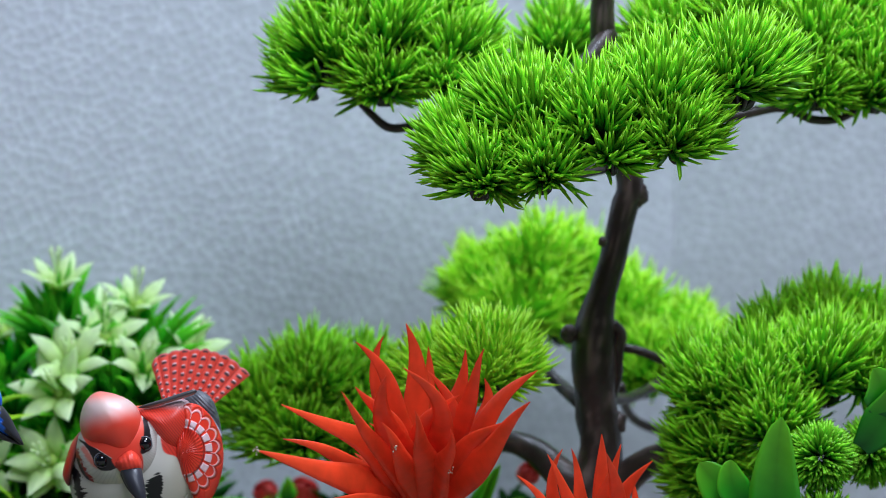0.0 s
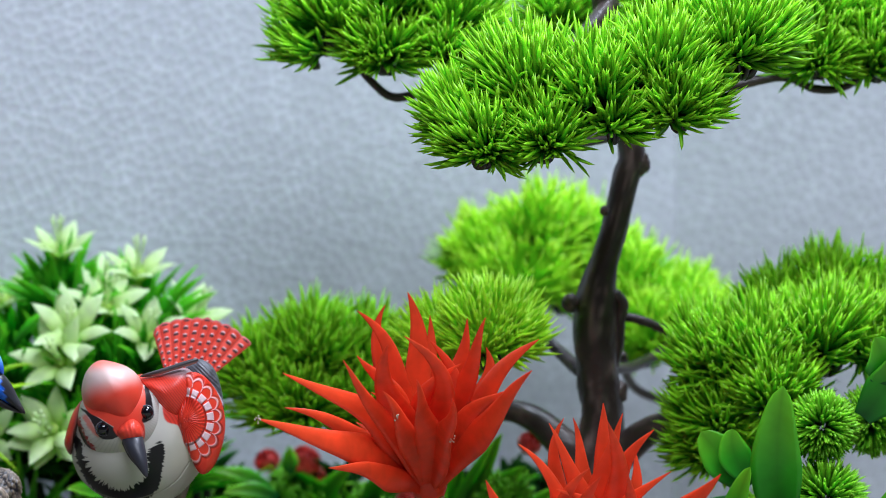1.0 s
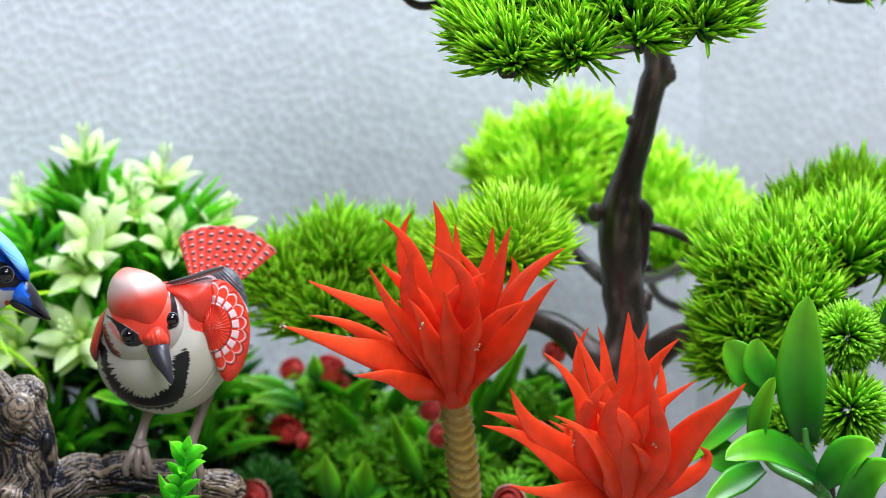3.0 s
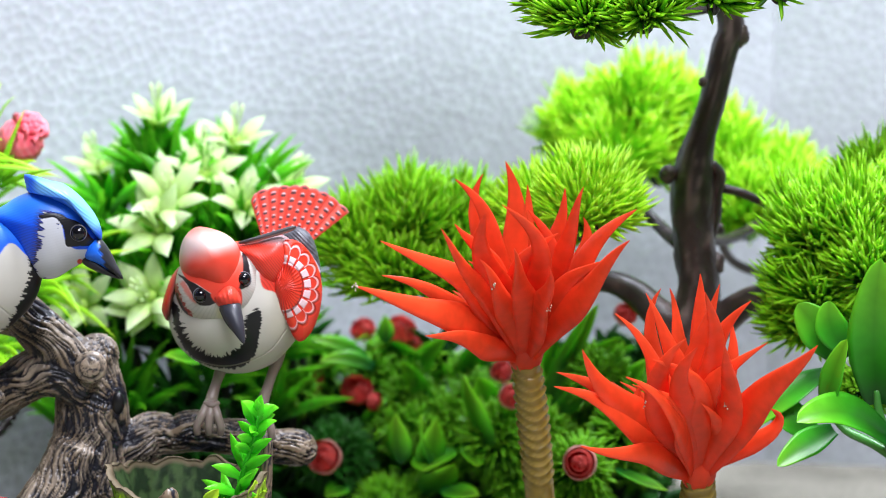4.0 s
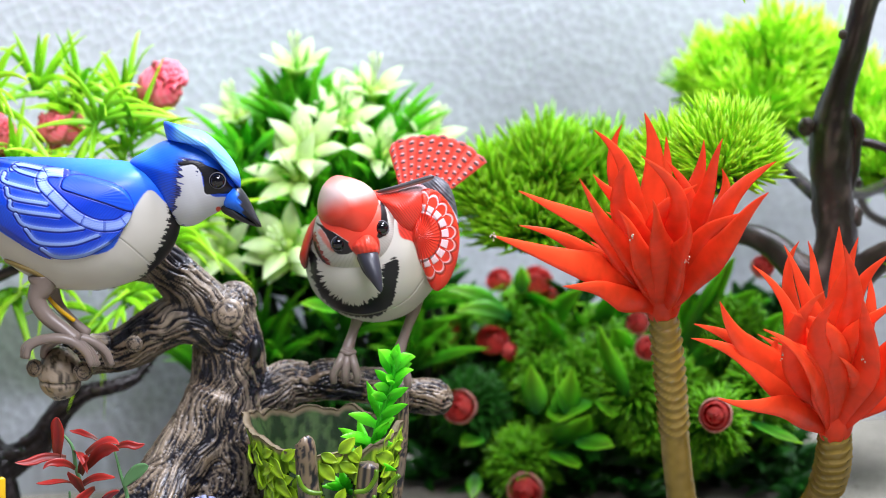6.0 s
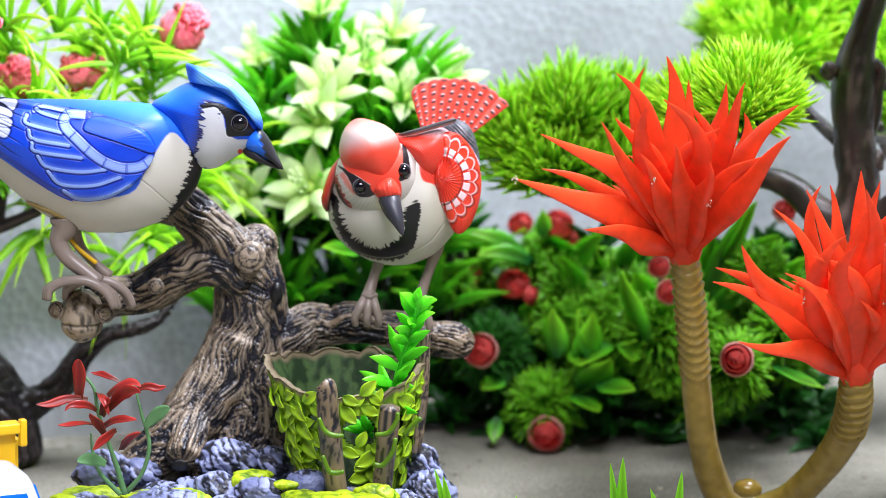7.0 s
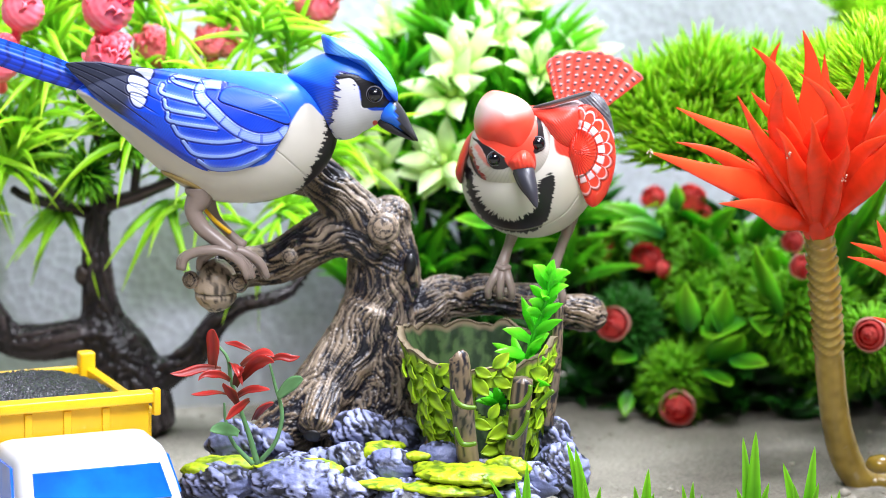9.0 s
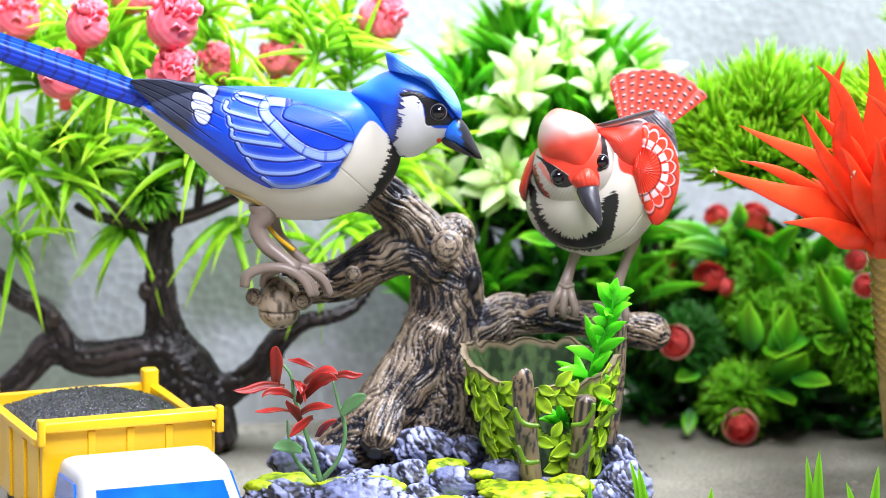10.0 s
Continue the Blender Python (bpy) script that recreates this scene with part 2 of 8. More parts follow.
M_FOAM = painted("white_foam", 0.45, 0.4, grain=1500, bump=0.1, depth=0.0003, mottle=0.03)
M_ROOM = plain("grey_paint", (0.20, 0.20, 0.21), 0.8, 0.2, vary=0.05, scale=3)
# Lime tips are plastic colour; the near-black roots paint shade inside the pads.
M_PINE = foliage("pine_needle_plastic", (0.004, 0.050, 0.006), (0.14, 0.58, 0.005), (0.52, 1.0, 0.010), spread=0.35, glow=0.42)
M_PINE_PALE = foliage("lime_needle_plastic", (0.26, 0.90, 0.004), (0.46, 1.0, 0.006), (0.62, 1.0, 0.014), spread=0.04, glow=0.28)
M_POM = foliage("pom_needle_plastic", (0.04, 0.18, 0.006), (0.20, 0.62, 0.012), (0.44, 0.94, 0.03), glow=0.35)
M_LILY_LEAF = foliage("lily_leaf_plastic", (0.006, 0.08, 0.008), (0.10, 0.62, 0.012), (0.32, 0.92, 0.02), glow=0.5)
M_LILY = foliage("lily_petal_plastic", (0.58, 0.82, 0.10), (0.80, 0.96, 0.46), (0.88, 0.98, 0.70), 0.45, 0.05, 0.55)
# Dark green needles; the bright tip colour paints them as lit at the ends.
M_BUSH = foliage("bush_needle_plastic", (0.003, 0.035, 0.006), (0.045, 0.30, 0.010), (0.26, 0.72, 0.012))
M_BUSH_LEAF = foliage("bush_leaf_plastic", (0.01, 0.20, 0.04), (0.17, 0.68, 0.02), (0.44, 0.94, 0.03), spread=0.5, glow=0.45)
M_STRAP = foliage("strap_leaf_plastic", (0.14, 0.52, 0.008), (0.40, 0.90, 0.012), (0.66, 1.0, 0.04), spread=0.2, glow=0.35)
M_GRASS = foliage("grass_plastic", (0.08, 0.40, 0.005), (0.18, 0.65, 0.006), (0.35, 0.85, 0.02), glow=0.35)
M_SPRIG = foliage("sprig_plastic", (0.06, 0.70, 0.014), (0.17, 1.0, 0.02), (0.30, 1.0, 0.035), 0.3, 0.15, 0.45)
M_BROAD = foliage("broad_leaf_plastic", (0.008, 0.12, 0.015), (0.06, 0.44, 0.015), (0.22, 0.68, 0.02), 0.32)
M_REDLEAF = foliage("palm_leaf_plastic", (0.97, 0.048, 0.010), (0.99, 0.072, 0.016), (1.0, 0.095, 0.026), 0.34, 0.06, 0.28)
M_RUSSET = foliage("russet_leaf_plastic", (0.16, 0.05, 0.03), (0.44, 0.026, 0.022), (0.55, 0.05, 0.042), 0.32, 0.4, 0.35)
M_ROSE = foliage("rose_petal_plastic", (0.50, 0.005, 0.006), (0.80, 0.022, 0.022), (0.96, 0.17, 0.16), 0.35, 0.2, 0.35)
M_ROSE_PALE = foliage("pale_petal_plastic", (0.80, 0.04, 0.04), (0.90, 0.18, 0.17), (0.96, 0.50, 0.48), 0.35, 0.1, 0.3)
M_PINK = foliage("pink_petal_plastic", (1.0, 0.07, 0.12), (1.0, 0.12, 0.18), (1.0, 0.24, 0.31), 0.4, 0.05, 0.0)
M_STEM = plain("green_stem_plastic", (0.05, 0.24, 0.03), 0.35)
M_PALMBARK = painted("palm_stem_plastic", 0.22, 0.55, bump=0.05)
M_PINEBARK = painted("pine_bark_plastic", 0.36, 0.45, grain=500, bump=0.5, depth=0.0006)
M_STUMP = painted("stump_paint", 0.36, 0.5, grain=700, bump=0.35, depth=0.0004)
M_TUB = painted("tub_paint", 0.6, 0.3, grain=600, bump=0.4, depth=0.0004)
# Darkened copy of the leaf greens: shade inside the bushes, put into colour.
M_LEAF_SHADE = foliage("shaded_leaf_plastic", (0.002, 0.020, 0.004), (0.010, 0.085, 0.010), (0.03, 0.20, 0.012))
M_ROCK = painted("rock_paint", 0.48, 0.4, grain=450, bump=0.8, depth=0.0007)
M_BIRD = painted("bird_paint", 0.38, 0.4, grain=1400, bump=0.06, depth=0.0001, mottle=0.04)
M_EYE = plain("eye_gloss", (0.006, 0.006, 0.008), 0.06, 0.6, bump=0)
M_LEG = plain("leg_plastic", (0.24, 0.19, 0.16), 0.35, 0.5)
M_YELLOW = plain("yellow_plastic", (0.84, 0.50, 0.002), 0.30, 0.45, vary=0.05, bump=0.02, coat=0.1)
M_WHITE = plain("white_plastic", (0.50, 0.51, 0.53), 0.25, 0.5, vary=0.03, bump=0.02, coat=0.4)
M_BLACK = plain("black_plastic", (0.012, 0.012, 0.014), 0.4)
M_GLASS = plain("blue_window_plastic", (0.006, 0.12, 0.62), 0.10, 0.5, vary=0.6, scale=45, bump=0, coat=0.5)
M_GLUE = plain("dried_glue", (0.62, 0.50, 0.36), 0.6, vary=0.4, scale=2000)

# ---- setting ----
SEAM = (0.083, 1.50)
LEFT_END, RIGHT_END = (-0.62, 1.265), (0.62, 1.42)


def sand_height(x, y):
    dip = -0.011 * smooth(1.335, 1.39, y) * smooth(-0.12, -0.2, x)
    return dip + 0.0016 * (fbm(x * 28, y * 28, 0, 5) - 0.5) + 0.0009 * (fbm(x * 140, y * 140, 0, 9, 2) - 0.5)


def sand():
    m, nodes, links, b = material("sandy_ground", 0.92, 0.15)
    big = noise_out(nodes, links, 18, 5)
    fine = noise_out(nodes, links, 900, 3)
    c = ramp(nodes, links, big, [(0.3, (0.15, 0.140, 0.112)), (0.5, (0.25, 0.236, 0.192)), (0.72, (0.35, 0.330, 0.272))])
    c = blend(nodes, links, 1.0, c, ramp(nodes, links, fine, [(0.35, (0.72, 0.72, 0.70)), (0.62, (1.12, 1.12, 1.12))]), "MULTIPLY")
    links.new(c, b.inputs["Base Color"])
    bumped(nodes, links, b, fine, 0.6, 0.0008)
    return m


def ground():
    xs = np.concatenate([np.linspace(-2.2, -0.34, 12), np.linspace(-0.335, 0.2, 270), np.linspace(0.21, 2.2, 12)])
    ys = np.concatenate([np.linspace(-1.6, 1.1, 10), np.linspace(1.105, 1.52, 200), np.linspace(1.53, 2.2, 6)])
    X, Y = np.meshgrid(xs, ys, indexing="ij")
    g = Geo().add(np.stack([X, Y, sand_height(X, Y)], -1), grid_faces(len(xs), len(ys)))
    tagged(part("ground", g, sand()), "grey-beige sandy ground under the toy plants", "ground", kind="structure")


def pebbles():
    rng = np.random.default_rng(3)
    g = Geo()
    for x, y, s in [(0.0085, 1.262, 0.0022), (0.013, 1.258, 0.0026), (0.017, 1.26, 0.002), (0.006, 1.27, 0.002)] + [(rng.uniform(-0.24, 0.14), rng.uniform(1.2, 1.4), rng.uniform(0.0004, 0.0011)) for _ in range(260)]:
        z = float(sand_height(np.array(x), np.array(y)))
        k = int(rng.integers(999))
        g.add(*blob((x, y, z + s * 0.3), (s, s, s * 0.7), 8, 6, lambda d, w, k=k: (0.75 + 0.5 * vnoise(d[..., 0] * 2 + 9, d[..., 1] * 2 + 9, d[..., 2] * 2 + 9, k), None)))
    tagged(part("sand_crumbs", g, plain("sand_crumb", (0.34, 0.32, 0.26), 0.9, 0.1, vary=0.3)), "loose sand crumbs and small pebbles on the ground", "pebbles", kind="stuff")


def foam_panel(name, a, b, label):
    """An upright sheet of expanded foam whose face shows its pressed beads, from a to b on the ground plan."""
    a, b = np.array(a), np.array(b)
    length = np.linalg.norm(b - a)
    way = (b - a) / length
    out = np.array([way[1], -way[0]])
    lo, hi = (length - 0.40, length) if b[0] < 0.2 else (0.0, 0.16)
    us = np.concatenate([np.linspace(0, lo, 6)[:-1] if lo > 0 else [], np.arange(lo, hi, 0.0005), np.linspace(hi, length, 6) if hi < length else [length]])
    zs = np.concatenate([np.linspace(-0.05, 0.0, 4)[:-1], np.arange(0.0, 0.275, 0.0005), np.linspace(0.28, 0.75, 6)])
    U, Z = np.meshgrid(us, zs, indexing="ij")
    cell = 0.0043
    warp = (fbm(U * 60, Z * 60, 0, 31, 2) - 0.5) * 0.0025
    turn_u, turn_z = U * 0.89 + Z * 0.45, Z * 0.89 - U * 0.45
    p, q = (turn_u + warp) / cell, (turn_z + (fbm(U * 60, Z * 60, 0, 35, 2) - 0.5) * 0.0025) / cell
    i, j = np.floor(p).astype(np.int64), np.floor(q).astype(np.int64)
    best, second, mark = np.full(U.shape, 9.0), np.full(U.shape, 9.0), np.zeros(U.shape)
    lean = np.zeros(U.shape)
    for di in (-1, 0, 1):
        for dj in (-1, 0, 1):
            cx, cy = i + di + 0.06 + 0.88 * hashed(i + di, j + dj, 1), j + dj + 0.06 + 0.88 * hashed(i + di, j + dj, 2)
            d = np.hypot(p - cx, q - cy)
            h = hashed(i + di, j + dj, 3)
            lean_here = (h - 0.5) * (p - cx) + (hashed(i + di, j + dj, 4) - 0.5) * (q - cy)
            near = d < best
            second = np.where(near, best, np.minimum(second, d))
            mark, lean = np.where(near, h, mark), np.where(near, lean_here, lean)
            best = np.minimum(best, d)
    edge = second - best
    relief = 0.00014 * np.exp(-(edge / 0.15) ** 2) + 0.00003 * (mark - 0.5) + 0.00008 * lean + 0.00007 * best ** 2
    relief = relief + 0.0005 * (fbm(U * 9, Z * 9, 0, 77, 2) - 0.5)
    # Bead edges are painted lighter for the light their ridges catch.
    tone = 0.89 + 0.04 * mark + 0.23 * np.exp(-(edge / 0.13) ** 2) * smooth(0.30, 0.70, fbm(U * 200, Z * 200, 0, 51, 2))
    paint = np.array([0.56, 0.588, 0.635]) * tone.reshape(-1, 1)
    east = a[0] + way[0] * U
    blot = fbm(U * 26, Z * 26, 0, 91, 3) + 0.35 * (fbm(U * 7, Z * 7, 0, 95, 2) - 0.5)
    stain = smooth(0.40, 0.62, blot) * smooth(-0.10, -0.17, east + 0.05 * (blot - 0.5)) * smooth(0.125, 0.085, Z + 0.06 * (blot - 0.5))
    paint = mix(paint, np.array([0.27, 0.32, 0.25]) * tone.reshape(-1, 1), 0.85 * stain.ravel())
    P = np.stack([a[0] + way[0] * U + out[0] * relief, a[1] + way[1] * U + out[1] * relief, Z], -1)
    n, m = U.shape
    back = np.array([[*(e - out * 0.02), z] for e in (a, b) for z in (-0.05, 0.75)])
    k = n * m
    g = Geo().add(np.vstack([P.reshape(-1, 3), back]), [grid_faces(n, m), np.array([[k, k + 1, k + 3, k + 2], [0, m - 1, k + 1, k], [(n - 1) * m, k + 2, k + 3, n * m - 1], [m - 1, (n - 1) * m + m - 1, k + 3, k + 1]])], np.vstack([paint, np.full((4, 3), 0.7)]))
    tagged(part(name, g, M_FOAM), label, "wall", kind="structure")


# Unseen box added round the set; its dark grey holds down bounced light.
def room():
    def sheet(name, size, at, label):
        bm = bmesh.new()
        bmesh.ops.create_cube(bm, size=1.0, matrix=Matrix.Translation(at) @ Matrix.Diagonal((*size, 1)))
        me = bpy.data.meshes.new(name)
        bm.to_mesh(me)
        me.materials.append(M_ROOM)
        tagged(new(name, me), label, "wall", kind="structure")
    sheet("wall_behind", (4.4, 0.06, 2.1), (0, -1.63, 0.95), "unseen grey wall added round the set")
    sheet("wall_side_1", (0.06, 3.86, 2.1), (-2.2, 0.33, 0.95), "unseen grey wall added round the set")
    sheet("wall_side_2", (0.06, 3.86, 2.1), (2.2, 0.33, 0.95), "unseen grey wall added round the set")
    sheet("wall_far", (4.4, 0.06, 2.1), (0, 2.25, 0.95), "unseen grey wall added round the set")
    sheet("ceiling", (4.46, 3.94, 0.06), (0, 0.31, 2.04), "unseen grey ceiling added over the set")


ground()
pebbles()
foam_panel("wall_back", LEFT_END, SEAM, "white pressed-bead foam sheet standing behind the plants")
foam_panel("wall_corner", (SEAM[0] + 0.0002, SEAM[1]), RIGHT_END, "white pressed-bead foam sheet beside a thin upright seam")
room()


# ---- pine tree ----
def bark(dark, light, ridge=14, amp=0.12, seed=0, along=160):
    """Bark whose ridges run along the limb."""
    def relief(S, TH, place):
        n = fbm(np.cos(TH) * ridge * 0.35 + 20, np.sin(TH) * ridge * 0.35 + 20, S * along, seed, 3)
        k = 1 + amp * (n - 0.5) * 2
        return k, mix(dark, light, smooth(0.45, 0.8, n))
    return relief


def dome_points(rng, radii, n, low=-0.25):
    """Directions spread over the upper part of a ball."""
    out = []
    while len(out) < n:
        d = unit(rng.normal(size=3))
        if d[2] > low and all(np.dot(d, o) < 0.93 for o in out[-40:]):
            out.append(d)
        elif rng.random() < 0.02:
            out.append(np.array([d[0], d[1], abs(d[2])]))
    return np.array(out)


def needle_pad(name, lobes, mat, parent, seed, tufts=26, per=38, length=0.0170, width=0.00165, spread=0.66, lift=0.22, low=-0.6, label="", twigs=True):
    """A flat cushion of needle tufts: lobes are (centre, radii). The tufts stand on twigs from each lobe's heart."""
    rng = np.random.default_rng(seed)
    g, w = Geo(), Geo()
    heart = np.mean([o for o, q in lobes], 0) - np.array([0, 0, 0.006])
    for at0, radii in lobes:
        at, radii = np.array(at0), np.array(radii)
        inner = np.maximum(radii - length * 0.72, radii * 0.25)
        for d in dome_points(rng, radii, tufts, low):
            tip = at + d * inner
            if any(np.sum(((tip - np.array(o)) / (np.array(q) * 0.62)) ** 2) < 1 for o, q in lobes if o is not at0):
                continue
            way = unit(d * radii[::1] / radii.max() + 0.55 * unit(tip - heart) + np.array([0, 0, lift]) + rng.normal(size=3) * 0.12)
            n = round(per * 0.80)
            t = rng.random(n)
            base = tip - way * (t * 0.006)[:, None] + rng.normal(size=(n, 3)) * 0.0004
            fan = unit(rng.normal(size=(n, 3)))
            fan = fan - way * (fan @ way)[:, None]
            ways = unit(way + unit(fan) * (spread * np.sqrt(rng.random(n)) * (0.6 + 0.7 * t))[:, None])
            L = length * rng.uniform(0.7, 1.12, n)
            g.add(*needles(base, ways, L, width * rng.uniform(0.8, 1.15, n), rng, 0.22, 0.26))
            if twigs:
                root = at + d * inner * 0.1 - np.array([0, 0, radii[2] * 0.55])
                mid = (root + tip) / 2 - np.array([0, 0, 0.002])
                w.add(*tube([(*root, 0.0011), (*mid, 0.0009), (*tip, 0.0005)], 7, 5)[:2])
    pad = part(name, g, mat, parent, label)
    if twigs:
        part("twig", w, M_TWIG, pad)
    return pad


M_TWIG = plain("dark_twig_plastic", (0.012, 0.014, 0.010), 0.4)


def pine_tree():
    tree = thing("pine_tree", (0.0486, 1.32, 0.0762), "artificial bonsai pine with dark bent trunk and green needle pads", "plant")
    dark, light = (0.024, 0.017, 0.014), (0.115, 0.083, 0.070)
    g = Geo().add(*tube([(0.0472, 1.32, 0.0706, 0.01026), (0.0475, 1.32, 0.0808, 0.00849), (0.0496, 1.32, 0.0899, 0.00761), (0.0503, 1.32, 0.0991, 0.00672), (0.0491, 1.32, 0.1082, 0.00655), (0.0483, 1.32, 0.1173, 0.00672), (0.0476, 1.32, 0.1264, 0.00672), (0.0482, 1.32, 0.1346, 0.00655), (0.0489, 1.32, 0.141, 0.00531), (0.0508, 1.32, 0.1482, 0.00442), (0.0534, 1.32, 0.1573, 0.00425), (0.0555, 1.32, 0.1663, 0.00407), (0.0574, 1.32, 0.1753, 0.00425), (0.059, 1.32, 0.1807, 0.00407), (0.0575, 1.32, 0.1896, 0.00389), (0.0531, 1.32, 0.2022, 0.00425), (0.0508, 1.32, 0.22, 0.00389), (0.05, 1.32, 0.2342, 0.00372), (0.051, 1.32, 0.2519, 0.00319)], 110, 28, bark(dark, light, 12, 0.14, 3)))
    trunk = part("trunk", g, M_PINEBARK, tree, "dark brown ridged trunk")
    for k, (at, r) in enumerate([((0.0399, 1.318, 0.1346), 0.0026), ((0.0615, 1.32, 0.1785), 0.0034), ((0.0552, 1.32, 0.1055), 0.0032), ((0.0503, 1.314, 0.1644), 0.0014)]):
        part("knot", Geo().add(*blob(at, (r, r * 0.8, r * 1.15), 18, 12, lambda d, w, k=k: (0.8 + 0.4 * vnoise(d[..., 0] * 3 + 9, d[..., 1] * 3 + 9, d[..., 2] * 3 + 9, k), mix(dark, light, vnoise(d[..., 0] * 4 + 9, d[..., 2] * 6 + 9, 0, k))))), M_PINEBARK, trunk)
    limb = bark(dark, light, 8, 0.08, 8)
    for pts in ([(0.0468, 1.32, 0.0844, 0.00531), (0.0377, 1.32, 0.089, 0.00513), (0.0306, 1.325, 0.0945, 0.00444), (0.0225, 1.328, 0.0976, 0.00374), (0.0126, 1.332, 0.0968, 0.00304), (0.0017, 1.338, 0.0938, 0.00233), (-0.0166, 1.34, 0.0953, 0.00180), (-0.0385, 1.342, 0.1004, 0.00144)],
                [(0.0522, 1.32, 0.0808, 0.00531), (0.0609, 1.316, 0.0907, 0.00494), (0.0687, 1.31, 0.0964, 0.00421), (0.0782, 1.305, 0.0992, 0.00332), (0.0906, 1.305, 0.102, 0.00245), (0.1118, 1.305, 0.1092, 0.00175)],
                [(0.0536, 1.32, 0.1374, 0.00195), (0.0563, 1.32, 0.1337, 0.00195), (0.0554, 1.32, 0.1283, 0.00195), (0.0551, 1.32, 0.1201, 0.00177), (0.0529, 1.32, 0.111, 0.00159)],
                [(0.0556, 1.325, 0.1293, 0.00142), (0.0646, 1.325, 0.1271, 0.00142), (0.0755, 1.325, 0.1216, 0.00124), (0.0846, 1.325, 0.1165, 0.00124), (0.0954, 1.325, 0.1111, 0.00107)],
                [(0.0442, 1.33, 0.1101, 0.00250), (0.0381, 1.34, 0.1139, 0.00216), (0.0332, 1.35, 0.1177, 0.00181), (0.03, 1.39, 0.1186, 0.00149), (0.0266, 1.41, 0.1231, 0.00132)],
                [(0.0523, 1.33, 0.1116, 0.00196), (0.0605, 1.35, 0.1081, 0.00181), (0.0702, 1.38, 0.107, 0.00167), (0.0784, 1.41, 0.1077, 0.00151)],
                [(0.0581, 1.36, 0.1104, 0.00146), (0.0619, 1.38, 0.0975, 0.00148), (0.0699, 1.39, 0.0909, 0.00149), (0.08, 1.4, 0.0885, 0.00131), (0.0843, 1.41, 0.0999, 0.00113)],
                [(0.0522, 1.32, 0.2295, 0.00283), (0.0375, 1.29, 0.2165, 0.00208), (0.0197, 1.26, 0.2059, 0.00152)],
                [(0.0563, 1.32, 0.1884, 0.00212), (0.0376, 1.29, 0.1885, 0.00173), (0.025, 1.27, 0.191, 0.00136), (0.0113, 1.27, 0.1927, 0.00102)],
                [(0.0515, 1.32, 0.2135, 0.00230), (0.0206, 1.32, 0.2019, 0.00177), (-0.0007, 1.32, 0.2024, 0.00159), (-0.015, 1.32, 0.1996, 0.00142), (-0.0221, 1.32, 0.2037, 0.00124), (-0.0309, 1.32, 0.2135, 0.00106)],
                [(0.0544, 1.32, 0.2081, 0.00230), (0.0829, 1.32, 0.2028, 0.00195), (0.106, 1.32, 0.2063, 0.00159), (0.1167, 1.32, 0.2024, 0.00142), (0.1274, 1.32, 0.2037, 0.00124), (0.1379, 1.32, 0.2135, 0.00106)]):
        part("branch", Geo().add(*tube(pts, 40, 14, limb)), M_PINEBARK, tree)
    s = 0.000177
    def lobes(*rows):
        return [(at, (rx * s, ry * s, rz * s)) for at, rx, ry, rz in rows]
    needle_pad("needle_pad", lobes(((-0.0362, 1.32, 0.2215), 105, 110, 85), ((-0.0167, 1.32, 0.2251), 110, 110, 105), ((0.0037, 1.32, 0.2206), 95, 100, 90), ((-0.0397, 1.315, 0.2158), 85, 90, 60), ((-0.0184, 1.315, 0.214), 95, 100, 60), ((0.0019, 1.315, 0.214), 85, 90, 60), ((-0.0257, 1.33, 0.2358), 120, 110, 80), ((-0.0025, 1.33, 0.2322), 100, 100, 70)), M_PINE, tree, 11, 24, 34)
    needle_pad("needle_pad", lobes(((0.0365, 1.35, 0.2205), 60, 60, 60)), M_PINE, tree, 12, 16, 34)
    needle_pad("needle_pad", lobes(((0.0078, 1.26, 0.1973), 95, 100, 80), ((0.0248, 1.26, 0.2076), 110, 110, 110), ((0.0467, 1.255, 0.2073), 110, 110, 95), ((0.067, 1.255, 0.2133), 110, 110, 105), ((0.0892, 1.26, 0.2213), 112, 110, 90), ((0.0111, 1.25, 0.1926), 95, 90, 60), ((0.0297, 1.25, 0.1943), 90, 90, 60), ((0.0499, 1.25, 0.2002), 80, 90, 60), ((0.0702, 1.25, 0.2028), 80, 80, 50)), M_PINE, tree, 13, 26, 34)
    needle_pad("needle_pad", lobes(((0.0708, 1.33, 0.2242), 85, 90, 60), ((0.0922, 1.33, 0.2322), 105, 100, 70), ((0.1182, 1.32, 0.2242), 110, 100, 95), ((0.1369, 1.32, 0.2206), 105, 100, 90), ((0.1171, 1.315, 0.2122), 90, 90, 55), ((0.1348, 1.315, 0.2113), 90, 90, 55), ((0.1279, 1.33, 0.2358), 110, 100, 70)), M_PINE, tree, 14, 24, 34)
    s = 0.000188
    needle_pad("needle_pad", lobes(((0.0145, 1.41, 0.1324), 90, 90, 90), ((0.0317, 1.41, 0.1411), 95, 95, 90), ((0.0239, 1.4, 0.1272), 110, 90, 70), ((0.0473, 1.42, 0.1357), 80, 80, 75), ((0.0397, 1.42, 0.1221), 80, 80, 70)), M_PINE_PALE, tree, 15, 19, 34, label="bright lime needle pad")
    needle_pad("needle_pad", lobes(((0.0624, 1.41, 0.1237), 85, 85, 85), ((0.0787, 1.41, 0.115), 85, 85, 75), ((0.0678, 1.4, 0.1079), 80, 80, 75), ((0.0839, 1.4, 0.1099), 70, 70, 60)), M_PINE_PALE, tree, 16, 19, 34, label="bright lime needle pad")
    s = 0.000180
